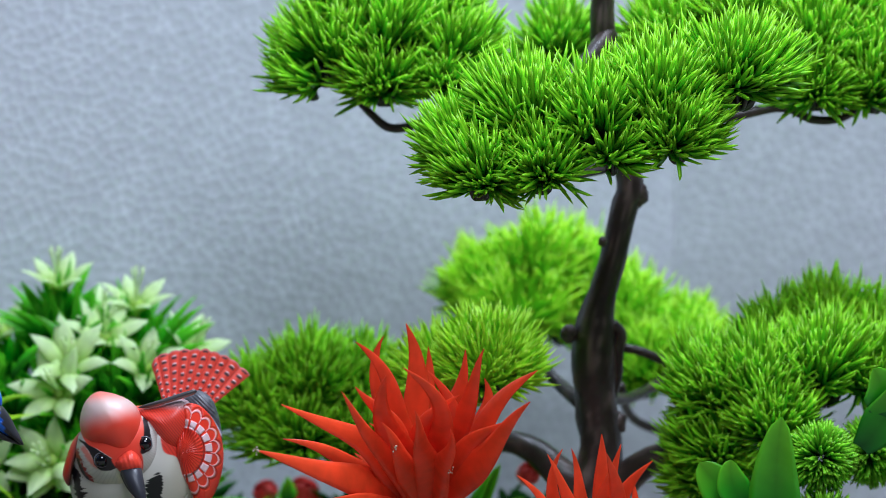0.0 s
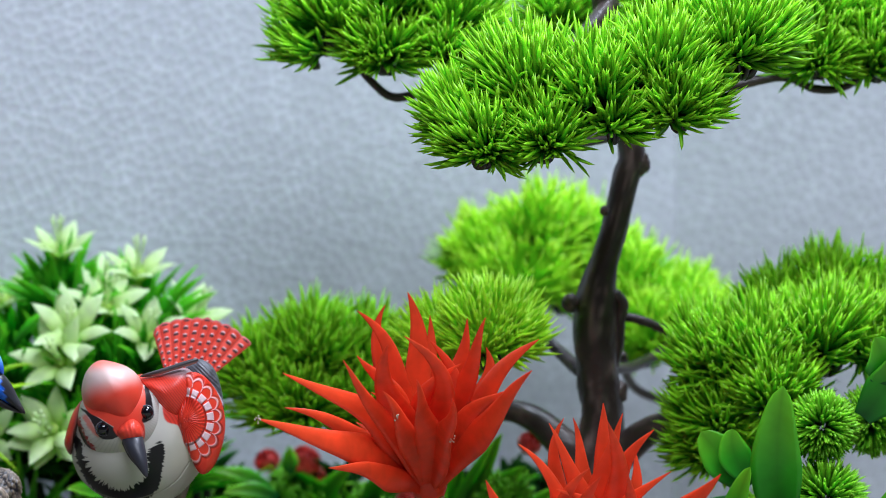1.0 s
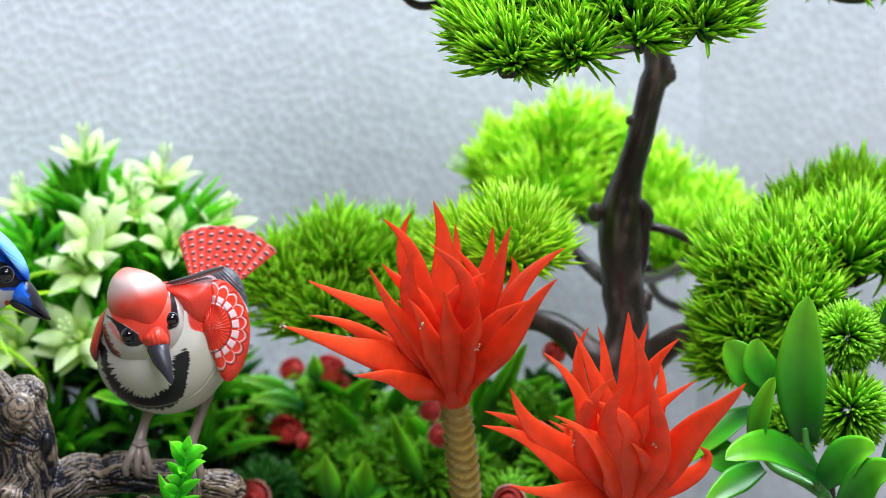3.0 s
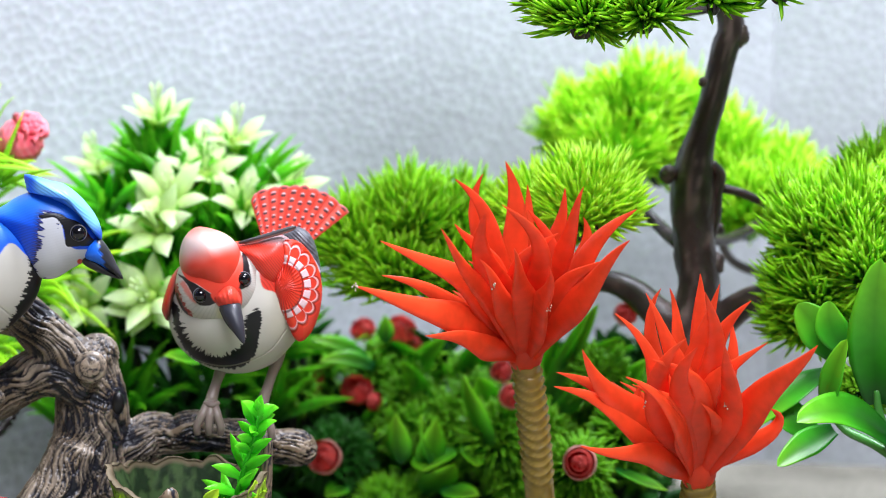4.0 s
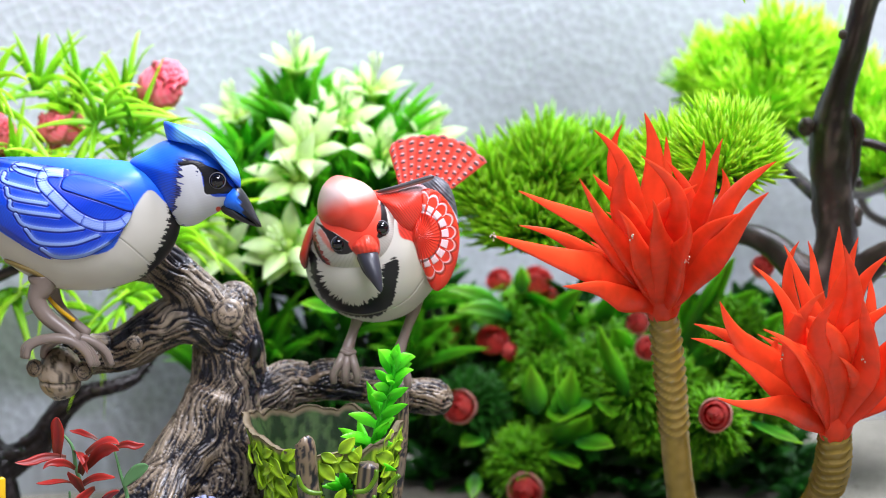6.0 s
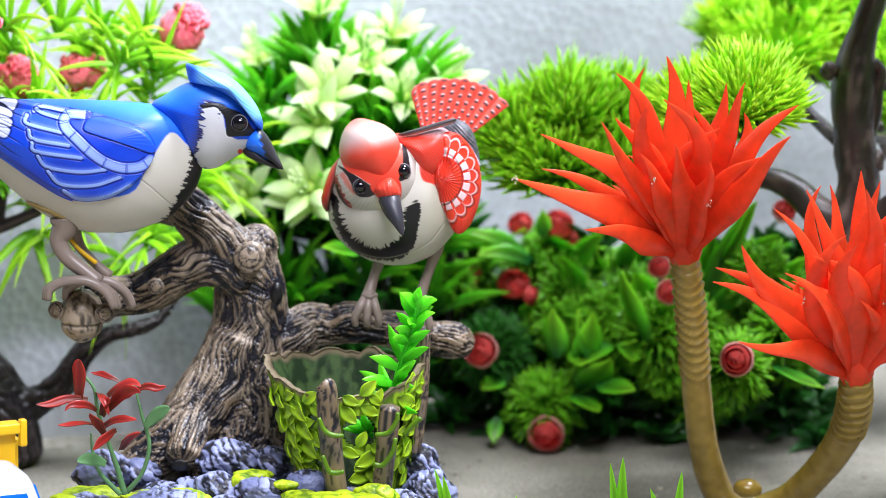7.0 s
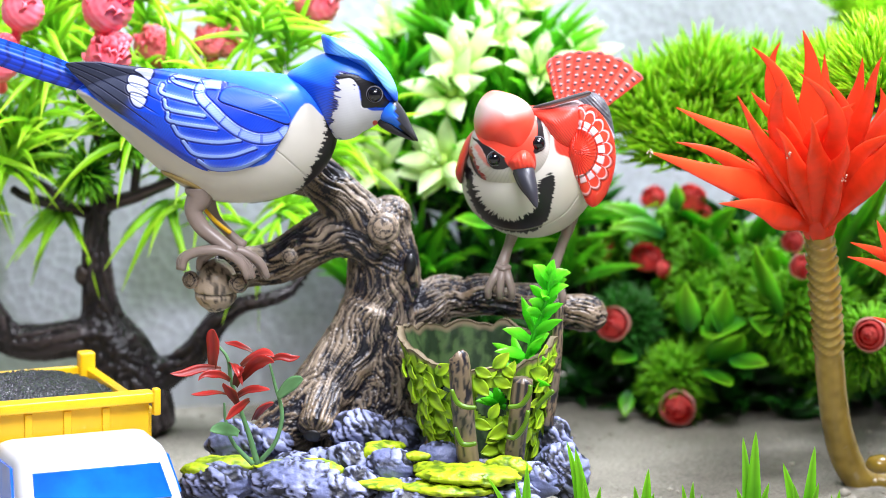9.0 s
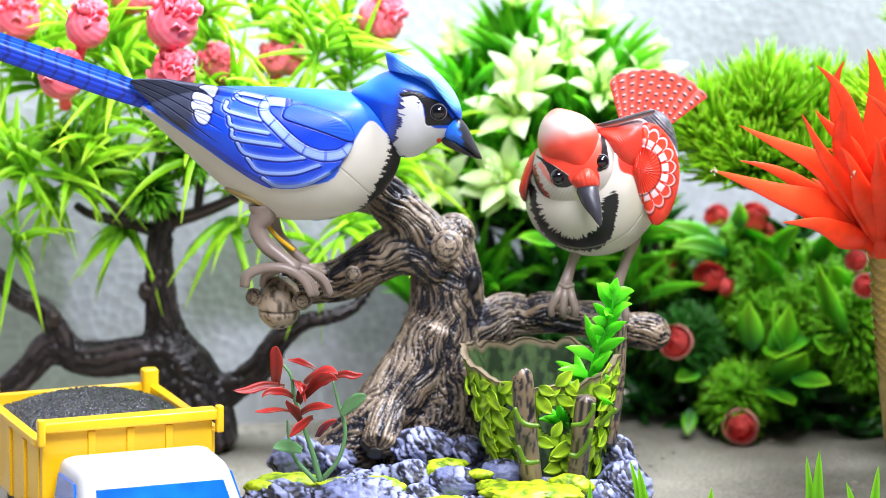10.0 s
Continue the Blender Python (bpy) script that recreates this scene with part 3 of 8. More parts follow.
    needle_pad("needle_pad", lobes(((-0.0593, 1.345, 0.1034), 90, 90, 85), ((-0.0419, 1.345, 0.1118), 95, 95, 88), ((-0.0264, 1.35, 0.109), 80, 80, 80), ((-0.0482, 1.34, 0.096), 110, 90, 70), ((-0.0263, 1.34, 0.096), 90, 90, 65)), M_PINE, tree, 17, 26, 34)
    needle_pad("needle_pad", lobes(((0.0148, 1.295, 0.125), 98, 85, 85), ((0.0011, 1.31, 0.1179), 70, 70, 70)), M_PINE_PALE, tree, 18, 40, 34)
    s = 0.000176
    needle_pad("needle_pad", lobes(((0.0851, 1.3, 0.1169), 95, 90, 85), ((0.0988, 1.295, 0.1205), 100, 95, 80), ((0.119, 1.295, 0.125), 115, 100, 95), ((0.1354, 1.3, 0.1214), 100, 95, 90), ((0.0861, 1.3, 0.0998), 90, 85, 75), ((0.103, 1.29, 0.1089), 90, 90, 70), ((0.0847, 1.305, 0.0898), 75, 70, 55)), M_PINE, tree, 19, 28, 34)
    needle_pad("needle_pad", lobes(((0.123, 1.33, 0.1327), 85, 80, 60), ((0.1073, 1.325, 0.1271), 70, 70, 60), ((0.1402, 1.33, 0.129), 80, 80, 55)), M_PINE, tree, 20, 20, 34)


def pom_bush():
    plant = thing("pom_bush", (0.1183, 1.275, 0.0458), "artificial bush of round spiky green needle balls on dark stems", "plant")
    s = 0.000171
    for k, (at, r) in enumerate([((0.1157, 1.27, 0.1037), 70), ((0.1166, 1.265, 0.0818), 82), ((0.1001, 1.285, 0.0721), 65), ((0.1324, 1.285, 0.1027), 70)]):
        rng = np.random.default_rng(50 + k)
        d = unit(rng.normal(size=(620, 3)))
        way = unit(d + rng.normal(size=d.shape) * 0.12)
        r = r * s
        g = Geo().add(*needles(np.array(at) + d * r * 0.3, way, r * 0.72 * rng.uniform(0.85, 1.05, 620), 0.00125, rng, 0.06, 0.02))
        part("needle_ball", g, M_POM, plant)
    for pts in ([(0.1143, 1.275, 0.0314, 0.00239), (0.1131, 1.275, 0.0457, 0.00205), (0.1119, 1.275, 0.0565, 0.00171), (0.115, 1.275, 0.0779, 0.00120)], [(0.1156, 1.28, 0.0302, 0.00206), (0.1108, 1.28, 0.05, 0.00172), (0.1035, 1.28, 0.0607, 0.00137), (0.0998, 1.28, 0.0714, 0.00086)]):
        part("stem", Geo().add(*tube(pts, 20, 10, bark((0.010, 0.008, 0.007), (0.05, 0.04, 0.035), 8, 0.08, 8))), M_PINEBARK, plant)


pine_tree()
pom_bush()


# ---- red palm ----
def blade_between(root, tip, width, bulge, face, n=14, m=5, peak=0.35, cup=0.35, thick=0.05, tip_power=1.0, hook=(0, 0, 0), ripple=0.0, phase=0.0, foot=0.45):
    """A leaf from root to tip, bowed by bulge, its broad side turned towards face."""
    root, tip, bulge = np.array(root), np.array(tip), np.array(bulge)
    u = np.linspace(0, 1, n)
    c = root + (tip - root) * u[:, None] + bulge * (4 * u * (1 - u))[:, None] + np.array(hook) * (u ** 5 - u)[:, None]
    t = unit(np.gradient(c, axis=0))
    side = unit(np.cross(t, np.asarray(face, float)))
    c = c + side * (ripple * np.sin(u * 8.5 + phase) * u)[:, None]
    up = np.cross(side, t)
    s = np.linspace(-1, 1, m)
    half = width / 2 * np.where(u < peak, foot + (1 - foot) * np.sin(u / peak * np.pi / 2), np.clip(1 - ((u - peak) / (1 - peak)), 0, 1) ** (0.8 * tip_power))
    half = np.maximum(half, width * 0.012)
    top = c[:, None] + side[:, None] * (half[:, None] * s)[..., None] + up[:, None] * (cup * half[:, None] * s ** 2)[..., None]
    low = top - up[:, None] * ((1 - s ** 2) * thick * width + 0.00025)[None, :, None] * np.clip(half / half.max() + 0.15, 0, 1)[:, None, None]
    g = n * m
    f = grid_faces(n, m)
    rim = np.array([[i * m, i * m + g, (i + 1) * m + g, (i + 1) * m] for i in range(n - 1)] + [[(i + 1) * m + m - 1, (i + 1) * m + m - 1 + g, i * m + m - 1 + g, i * m + m - 1] for i in range(n - 1)])
    U, S = np.meshgrid(u, s, indexing="ij")
    paint = np.stack([U, np.abs(S), np.full_like(U, 0.5)], -1).reshape(-1, 3)
    return np.vstack([top.reshape(-1, 3), low.reshape(-1, 3)]), [f[:, ::-1], f + g, rim], np.vstack([paint, paint])


def palm_stem_relief(ringed):
    """Overlapping scalloped rings on the upper stem, smooth below."""
    def relief(S, TH, place):
        total = S.max()
        x = (S + 0.0017 * np.cos(TH - 0.35) + 0.0005 * np.cos(TH * 3 + 1) + 0.0005 * vnoise(S * 300, TH * 1.3, 0, 8)) / 0.0033
        saw = x - np.floor(x)
        on = smooth(total - ringed - 0.004, total - ringed, S)
        lump = 0.06 * (fbm(np.cos(TH) + 5, np.sin(TH) + 5, S * 260, 4) - 0.5)
        k = 1 + on * (0.20 * saw ** 1.6 - 0.07) + (1 - on) * lump
        # Colour follows the rings: highlights painted on rims, shade in the steps.
        c = mix((0.17, 0.110, 0.012), (0.36, 0.25, 0.045), np.clip(0.35 + on * 0.65 * saw + (1 - on) * 0.5 * vnoise(TH * 2, S * 400, 0, 3), 0, 1))
        return k, mix(c, (0.40, 0.36, 0.24), 0.4 * smooth(0.76, 0.82, fbm(np.cos(TH) * 2 + 8, np.sin(TH) * 2 + 8, S * 300, 12)))
    return relief


EYE_AT = np.array(ROWS[0][1:4])


def red_palm():
    tree = thing("red_palm", (0.0164, 1.285, 0.0001), "plastic palm with two ringed tan stems and red crowns", "plant")
    left = [(0.0173, 1.285, -0.0002, 0.00448), (0.0129, 1.285, 0, 0.00482), (0.0083, 1.283, 0.0049, 0.00482), (0.0047, 1.279, 0.0142, 0.00480), (0.0021, 1.273, 0.0265, 0.00461), (0.0002, 1.267, 0.0423, 0.00459), (-0.0012, 1.261, 0.0579, 0.00473), (-0.0025, 1.256, 0.0713, 0.00471), (-0.0037, 1.253, 0.0807, 0.00454), (-0.0046, 1.251, 0.0884, 0.00403)]
    right = [(0.0168, 1.285, 0.0001, 0.00448), (0.0217, 1.284, 0.0002, 0.00482), (0.0303, 1.279, 0.0054, 0.00480), (0.0386, 1.271, 0.0162, 0.00494), (0.0446, 1.263, 0.0273, 0.00525), (0.0475, 1.255, 0.0374, 0.00538), (0.0482, 1.249, 0.0459, 0.00519), (0.048, 1.245, 0.0535, 0.00467)]
    part("stem", Geo().add(*tube(left, 220, 26, palm_stem_relief(0.042))), M_PALMBARK, tree)
    part("stem", Geo().add(*tube(right, 170, 26, palm_stem_relief(0.024))), M_PALMBARK, tree)
    part("nub", Geo().add(*blob((0.0168, 1.268, 0.011), (0.0046, 0.004, 0.0030), 18, 12, lambda d, w: (1 + 0.2 * (vnoise(d[..., 0] * 2 + 5, d[..., 1] * 2 + 5, d[..., 2] * 2 + 5) - 0.5), np.broadcast_to((0.27, 0.175, 0.018), d.shape)))), M_PALMBARK, tree)
    part("sand_heap", Geo().add(*blob((0.0147, 1.282, -0.0024), (0.012, 0.008, 0.003), 26, 12, lambda d, w: (0.7 + 0.6 * fbm(w[..., 0] * 400, w[..., 1] * 400, w[..., 2] * 400, 3), None))), plain("sand_clump", (0.32, 0.30, 0.25), 0.95, 0.1, vary=0.3, bump=0.6, depth=0.001), tree, "crumbly sand packed round the base")
    first = [((-0.0542, 1.2, 0.1186), 60, -12), ((-0.0469, 1.21, 0.132), 56, 8), ((-0.0475, 1.225, 0.1169), 48, 8), ((-0.0338, 1.213, 0.1031), 44, 6), ((-0.0257, 1.225, 0.147), 50, 6), ((-0.017, 1.24, 0.1459), 46, 4),
             ((-0.0111, 1.25, 0.1485), 58, 0), ((-0.0045, 1.26, 0.1399), 46, 0), ((-0.0107, 1.205, 0.1438), 46, 0), ((0.0066, 1.235, 0.143), 52, 0), ((0.0133, 1.215, 0.1457), 46, -4), ((0.0274, 1.22, 0.1398), 56, -8),
             ((0.0258, 1.2, 0.1325), 56, 8), ((0.0182, 1.213, 0.1273), 46, 4), ((-0.0299, 1.2, 0.1357), 40, 6), ((-0.0035, 1.22, 0.1399), 44, 0), ((-0.0243, 1.21, 0.1378), 50, 4), ((0.0041, 1.217, 0.1338), 48, 0),
             ((-0.0173, 1.2, 0.1412), 56, 0), ((0.0128, 1.25, 0.1319), 50, 0), ((-0.001, 1.285, 0.1416), 0, 0), ((-0.0187, 1.208, 0.1249), 48, 3), ((-0.0089, 1.204, 0.1291), 52, 0), ((0.001, 1.205, 0.125), 50, -3)]
    second = [((0.0047, 1.215, 0.0912), 54, 4), ((0.004, 1.21, 0.0884), 46, -8), ((0.0112, 1.21, 0.098), 56, 10), ((0.0121, 1.208, 0.0717), 48, -6), ((0.0209, 1.215, 0.1076), 48, 8), ((0.0304, 1.225, 0.1127), 50, 5),
              ((0.0369, 1.235, 0.112), 44, 3), ((0.0467, 1.235, 0.1174), 60, 0), ((0.0524, 1.23, 0.1156), 50, 0), ((0.0612, 1.22, 0.1128), 52, -3), ((0.0659, 1.21, 0.1026), 48, -5), ((0.0797, 1.2, 0.1037), 62, -8),
              ((0.0586, 1.25, 0.1001), 44, 0), ((0.0372, 1.25, 0.1095), 44, 0), ((0.0329, 1.208, 0.0975), 52, 3), ((0.0424, 1.204, 0.1035), 56, 0), ((0.0532, 1.204, 0.1023), 52, -3), ((0.0489, 1.205, 0.118), 52, 0),
              ((0.0272, 1.206, 0.091), 48, 4), ((0.044, 1.199, 0.1033), 50, 0), ((0.0245, 1.201, 0.0918), 48, 5)]
    rng = np.random.default_rng(7)
    crown = []
    for rows, heart in ((first, (-0.0046, 1.251, 0.0884)), (second, (0.048, 1.245, 0.0535))):
        heart = np.array(heart)
        for k, (tip, width, lift) in enumerate(rows):
            if not width:
                continue
            tip = np.array(tip)
            off = unit(tip - heart)
            root = heart + np.array([off[0] * 0.0034, off[1] * 0.0030, 0.0010 * off[2] - 0.001])
            bulge = np.array([-off[0] * 0.0030, -0.002 * (1 - off[2]), 0.0030 * abs(off[0]) + 0.0022 * (1 - off[2]) - lift * 0.00004])
            face = unit(np.array([-off[0] * 0.55, -1.0, 0.45]) + rng.normal(size=3) * 0.12)
            width = width * 0.000180
            blade = blade_between(root, tip, width, bulge, face, 28, 7, 0.48, -0.22, 0.10, 1.0, np.array([off[0] * rng.uniform(-0.3, 0.3), 0, 1]) * rng.uniform(0.003, 0.008) * (1 - 0.8 * abs(off[2])) + np.array([(rng.normal() * 0.012 + off[0] * 0.022), 0, 0]) * off[2], ripple=rng.uniform(0.0010, 0.0022), phase=rng.uniform(0, 6), foot=0.24)
            crown.append(blade[0])
            part("leaf", Geo().add(*blade), M_REDLEAF, tree)
        for k in range(14):
            lean = unit(np.array([rng.normal() * 0.55, rng.normal() * 0.5 - 0.1, 1.0]))
            blade = blade_between(heart + lean * 0.003, heart + lean * rng.uniform(0.028, 0.042), 0.0066, lean * 0 + np.array([-lean[0] * 0.003, 0, 0]), unit((-lean[0] * 0.5, -1, 0.4)), 18, 7, 0.42, -0.3, 0.10, 0.95, (rng.normal() * 0.010, 0, 0), ripple=0.0010, phase=rng.uniform(0, 6), foot=0.3)
            crown.append(blade[0])
            part("leaf", Geo().add(*blade), M_REDLEAF, tree)
        part("crown_base", Geo().add(*blob(heart + np.array([0, 0, 0.0035]), (0.0056, 0.0054, 0.0085), 22, 14, lambda d, w: (0.95 + 0.12 * np.abs(np.sin(np.arctan2(d[..., 1], d[..., 0]) * 4)), np.broadcast_to((0.3, 0.5, 0.5), d.shape)))), M_REDLEAF, tree)
    crown = np.vstack(crown)
    for spot in ((0.0025, 1.2, 0.1131), (-0.0126, 1.2, 0.1191), (-0.0537, 1.2, 0.1188), (0.0291, 1.2, 0.0865), (0.0528, 1.2, 0.085)):
        way = np.array(spot) - EYE_AT
        gap = np.linalg.norm(np.cross(crown - EYE_AT, unit(way)), axis=1)
        spot = crown[gap < max(0.0016, gap.min() + 0.0003)]
        spot = spot[np.argmin(spot[:, 1])]
        g = Geo()
        for k in range(9):
            q = rng.uniform(0.00014, 0.00030)
            g.add(*blob(spot + rng.normal(size=3) * np.array([0.0005, 0.0001, 0.0009]) - np.array([0, 0.0002, 0]), (q, q, q * 1.2), 8, 6, lambda d, w: (0.6 + 0.8 * vnoise(d[..., 0] * 3 + 4, d[..., 1] * 3, d[..., 2] * 3 + 2, 3), None)))
        part("glue_speck", g, M_GLUE, tree, "crumbly pale dried glue speck")


# ---- lily bush ----
def lily_petal():
    return Geo().add(*leaf(0.0132, 0.0058, 14, 5, -0.40, 0.66, 0.46, 1.35, 0.03, 0.02)).mesh("petal", M_LILY)


def lily_bush():
    plant = thing("lily_bush", (-0.1118, 1.375, 0.0026), "artificial bush with pale green lily flowers and strap leaves", "plant")
    rng = np.random.default_rng(21)
    petal = lily_petal()
    flowers = [((-0.1278, 1.385, 0.143), (0, -0.35, 1), 0.85), ((-0.1016, 1.385, 0.1364), (0.1, -0.35, 1), 0.8), ((-0.1474, 1.39, 0.126), (-0.3, -0.3, 0.9), 0.8), ((-0.1217, 1.355, 0.1204), (0.05, -0.65, 0.75), 1.0),
               ((-0.1109, 1.37, 0.1274), (0.2, -0.5, 0.85), 0.95), ((-0.1251, 1.35, 0.1119), (-0.25, -0.75, 0.6), 1.0), ((-0.0967, 1.36, 0.1187), (0.25, -0.65, 0.7), 0.85), ((-0.0824, 1.375, 0.1219), (0.5, -0.3, 0.85), 0.95),
               ((-0.1272, 1.35, 0.0867), (-0.2, -0.9, 0.35), 1.0), ((-0.1513, 1.36, 0.0839), (-0.3, -0.8, 0.5), 1.0), ((-0.1275, 1.345, 0.09), (-0.3, -0.85, 0.5), 0.95), ((-0.1539, 1.375, 0.0983), (-0.4, -0.6, 0.6), 0.8), ((-0.1133, 1.385, 0.1298), (0.3, -0.4, 0.9), 0.9)]
    for at, way, size in flowers:
        size *= 1.2
        at, way = np.array(at) + np.array([0, -0.004, 0]), unit(way)
        m = aim(at - way * 0.006, way, rng.uniform(0, 1), 1.0)
        g = Geo()
        g.add(*tube([(*(at - way * 0.009), 0.0012), (*(at - way * 0.005), 0.0016), (*(at - way * 0.0015), 0.0021)], 6, 8)[:2], paint=(0.1, 0.5, 0))
        for k in range(5):
            a = k * 1.26 + 0.4
            tip = at + np.array(m.to_3x3() @ Vector((math.cos(a) * 0.002, math.sin(a) * 0.002, 0.011)))
            g.add(*tube([(*(at - way * 0.004), 0.0003), (*((at + tip) / 2), 0.00028), (*tip, 0.0005)], 6, 5)[:2], paint=(0.9, 0.8, 0))
        flower = part("flower", g, M_LILY, plant, "pale green lily flower")
        for k in range(6):
            placed("petal", petal, m @ Matrix.Rotation(k * math.pi / 3 + rng.uniform(-0.1, 0.1), 4, "Z") @ Matrix.Translation((0, 0.0012, 0.001)) @ Matrix.Rotation(math.radians(-16 + rng.uniform(-7, 7)), 4, "X") @ Matrix.Scale(size * rng.uniform(0.92, 1.08), 4), flower)
        tuft = Geo()
        for k in range(22):
            a = rng.uniform(0, 2 * math.pi)
            spread = rng.uniform(0.25, 1.0)
            out = np.array(m.to_3x3() @ Vector((math.cos(a) * spread, math.sin(a) * spread, 0.75)))
            out = unit(out + np.array([0, 0, 0.45]))
            root = at - way * 0.021 + rng.normal(size=3) * 0.001
            L = rng.uniform(0.016, 0.028)
            tuft.add(*blade_between(root, root + out * L, rng.uniform(0.0024, 0.0036), out * 0 + np.array([0, 0, 0.0012]), unit(np.array([0, -1.0, 0.5]) + rng.normal(size=3) * 0.3), 8, 3, 0.5, 0.35))
        part("leaf_tuft", tuft, M_LILY_LEAF, plant)
    heart = np.array((-0.1209, 1.39, 0.042))
    for k in range(92):
        at = np.array((-0.1228, 1.388, 0.089)) + np.array([rng.uniform(-0.040, 0.036), rng.uniform(-0.026, 0.014), 0])
        at[2] += rng.uniform(-0.046, 0.030) - 0.016 * ((at[0] - heart[0]) / 0.034) ** 2
        tuft = Geo()
        for q in range(12):
            out = unit(np.array([rng.normal() * 0.55 + (at[0] - heart[0]) * 12, rng.normal() * 0.5 - 0.35, rng.uniform(0.35, 1.0)]))
            tuft.add(*blade_between(at, at + out * rng.uniform(0.016, 0.032), rng.uniform(0.0023, 0.0036), (0, 0, 0.0022), unit(np.array([0, -1.0, 0.5]) + rng.normal(size=3) * 0.3), 9, 3, 0.5, 0.45))
        part("leaf_tuft", tuft, M_LILY_LEAF, plant)
    # Near-black tufts paint the shade low inside the bush.
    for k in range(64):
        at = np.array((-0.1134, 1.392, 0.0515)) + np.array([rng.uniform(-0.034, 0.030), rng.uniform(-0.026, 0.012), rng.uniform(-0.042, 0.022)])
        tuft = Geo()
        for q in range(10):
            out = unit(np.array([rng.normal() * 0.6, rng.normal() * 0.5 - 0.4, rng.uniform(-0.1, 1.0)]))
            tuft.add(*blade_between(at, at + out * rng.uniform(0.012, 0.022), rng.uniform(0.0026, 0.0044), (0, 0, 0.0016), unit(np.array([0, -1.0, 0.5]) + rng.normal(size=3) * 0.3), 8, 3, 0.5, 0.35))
        part("leaf_tuft", tuft, M_LEAF_SHADE, plant, "inner leaves with the bush's shade painted into their green")
    for k in range(9):
        x = -0.022 + k * 0.0058
        top = heart + np.array([x * 1.3, rng.uniform(-0.02, 0.01), 0.012 + rng.uniform(0, 0.02)])
        foot = np.array(ORIGIN[plant.name]) + np.array([x * 0.7, rng.uniform(-0.012, 0.01), 0])
        part("stem", Geo().add(*tube([(*foot, 0.0022), (*((foot + top) / 2 + rng.normal(size=3) * 0.002), 0.0019), (*top, 0.0013)], 14, 9, bark((0.004, 0.012, 0.004), (0.012, 0.03, 0.010), 6, 0.06))), M_PINEBARK, plant)
    bundle = [(((-0.0822, 1.37, 0.0277)), ((-0.0823, 1.375, 0.0652))), (((-0.0775, 1.37, 0.0278)), ((-0.0798, 1.38, 0.0681)))]
    for foot, top in bundle:
        part("stem", Geo().add(*tube([(*foot, 0.0016), (*top, 0.0014)], 8, 8, bark((0.004, 0.008, 0.004), (0.012, 0.02, 0.010), 6, 0.06))), M_PINEBARK, plant)


# ---- rose bush ----
def rose_petals(paint_with):
    u, s = np.meshgrid(np.linspace(0, 1, 6), np.linspace(-1, 1, 7), indexing="ij")
    x = s * np.sin(u * 1.3 + 0.35) * 0.62
    z = u * (1 - 0.12 * s ** 2)
    y = -(0.35 * (1 - s ** 2) * np.sin(u * 2.2) - 0.28 * u ** 6)
    top = np.stack([x, y, z], -1).reshape(-1, 3)
    f = grid_faces(6, 7)
    paint = np.stack([u, np.abs(s), u], -1).reshape(-1, 3)
    return Geo().add(np.vstack([top, top + np.array([0, 0.05, 0])]), [f, f[:, ::-1] + 42], np.vstack([paint, paint])).mesh("petal", paint_with)


def rose(at, way, r, petal, parent, rng, pale, label="red rose with a paler rim"):
    way = unit(way)
    m = aim(np.array(at) - way * r * 0.7, way, rng.uniform(0, 6))
    head = part("rose", Geo().add(*blob(np.array(at) - way * r * 0.12, (r * 0.66,) * 3, 14, 10)[:2], paint=(0.45, 0.7, 0)), M_ROSE, parent, label)
    for ring, (count, out, tall, tilt) in enumerate(((5, 0.56, 1.15, -24), (5, 0.42, 1.28, -12), (4, 0.28, 1.38, -5), (3, 0.14, 1.46, 0))):
        for k in range(count):
            q = Matrix.Rotation(2 * math.pi * (k + 0.5 * ring) / count + rng.uniform(-0.1, 0.1), 4, "Z") @ Matrix.Translation((0, r * out, 0)) @ Matrix.Rotation(math.radians(tilt + rng.uniform(-4, 4)), 4, "X") @ Matrix.Rotation(math.pi, 4, "Z") @ Matrix.Diagonal((r * (1.15 - 0.2 * ring), r * 0.8, r * tall, 1))
            placed("petal", petal[ring == 0 and pale], m @ q, head)
    return head


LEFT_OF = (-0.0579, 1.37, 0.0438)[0]


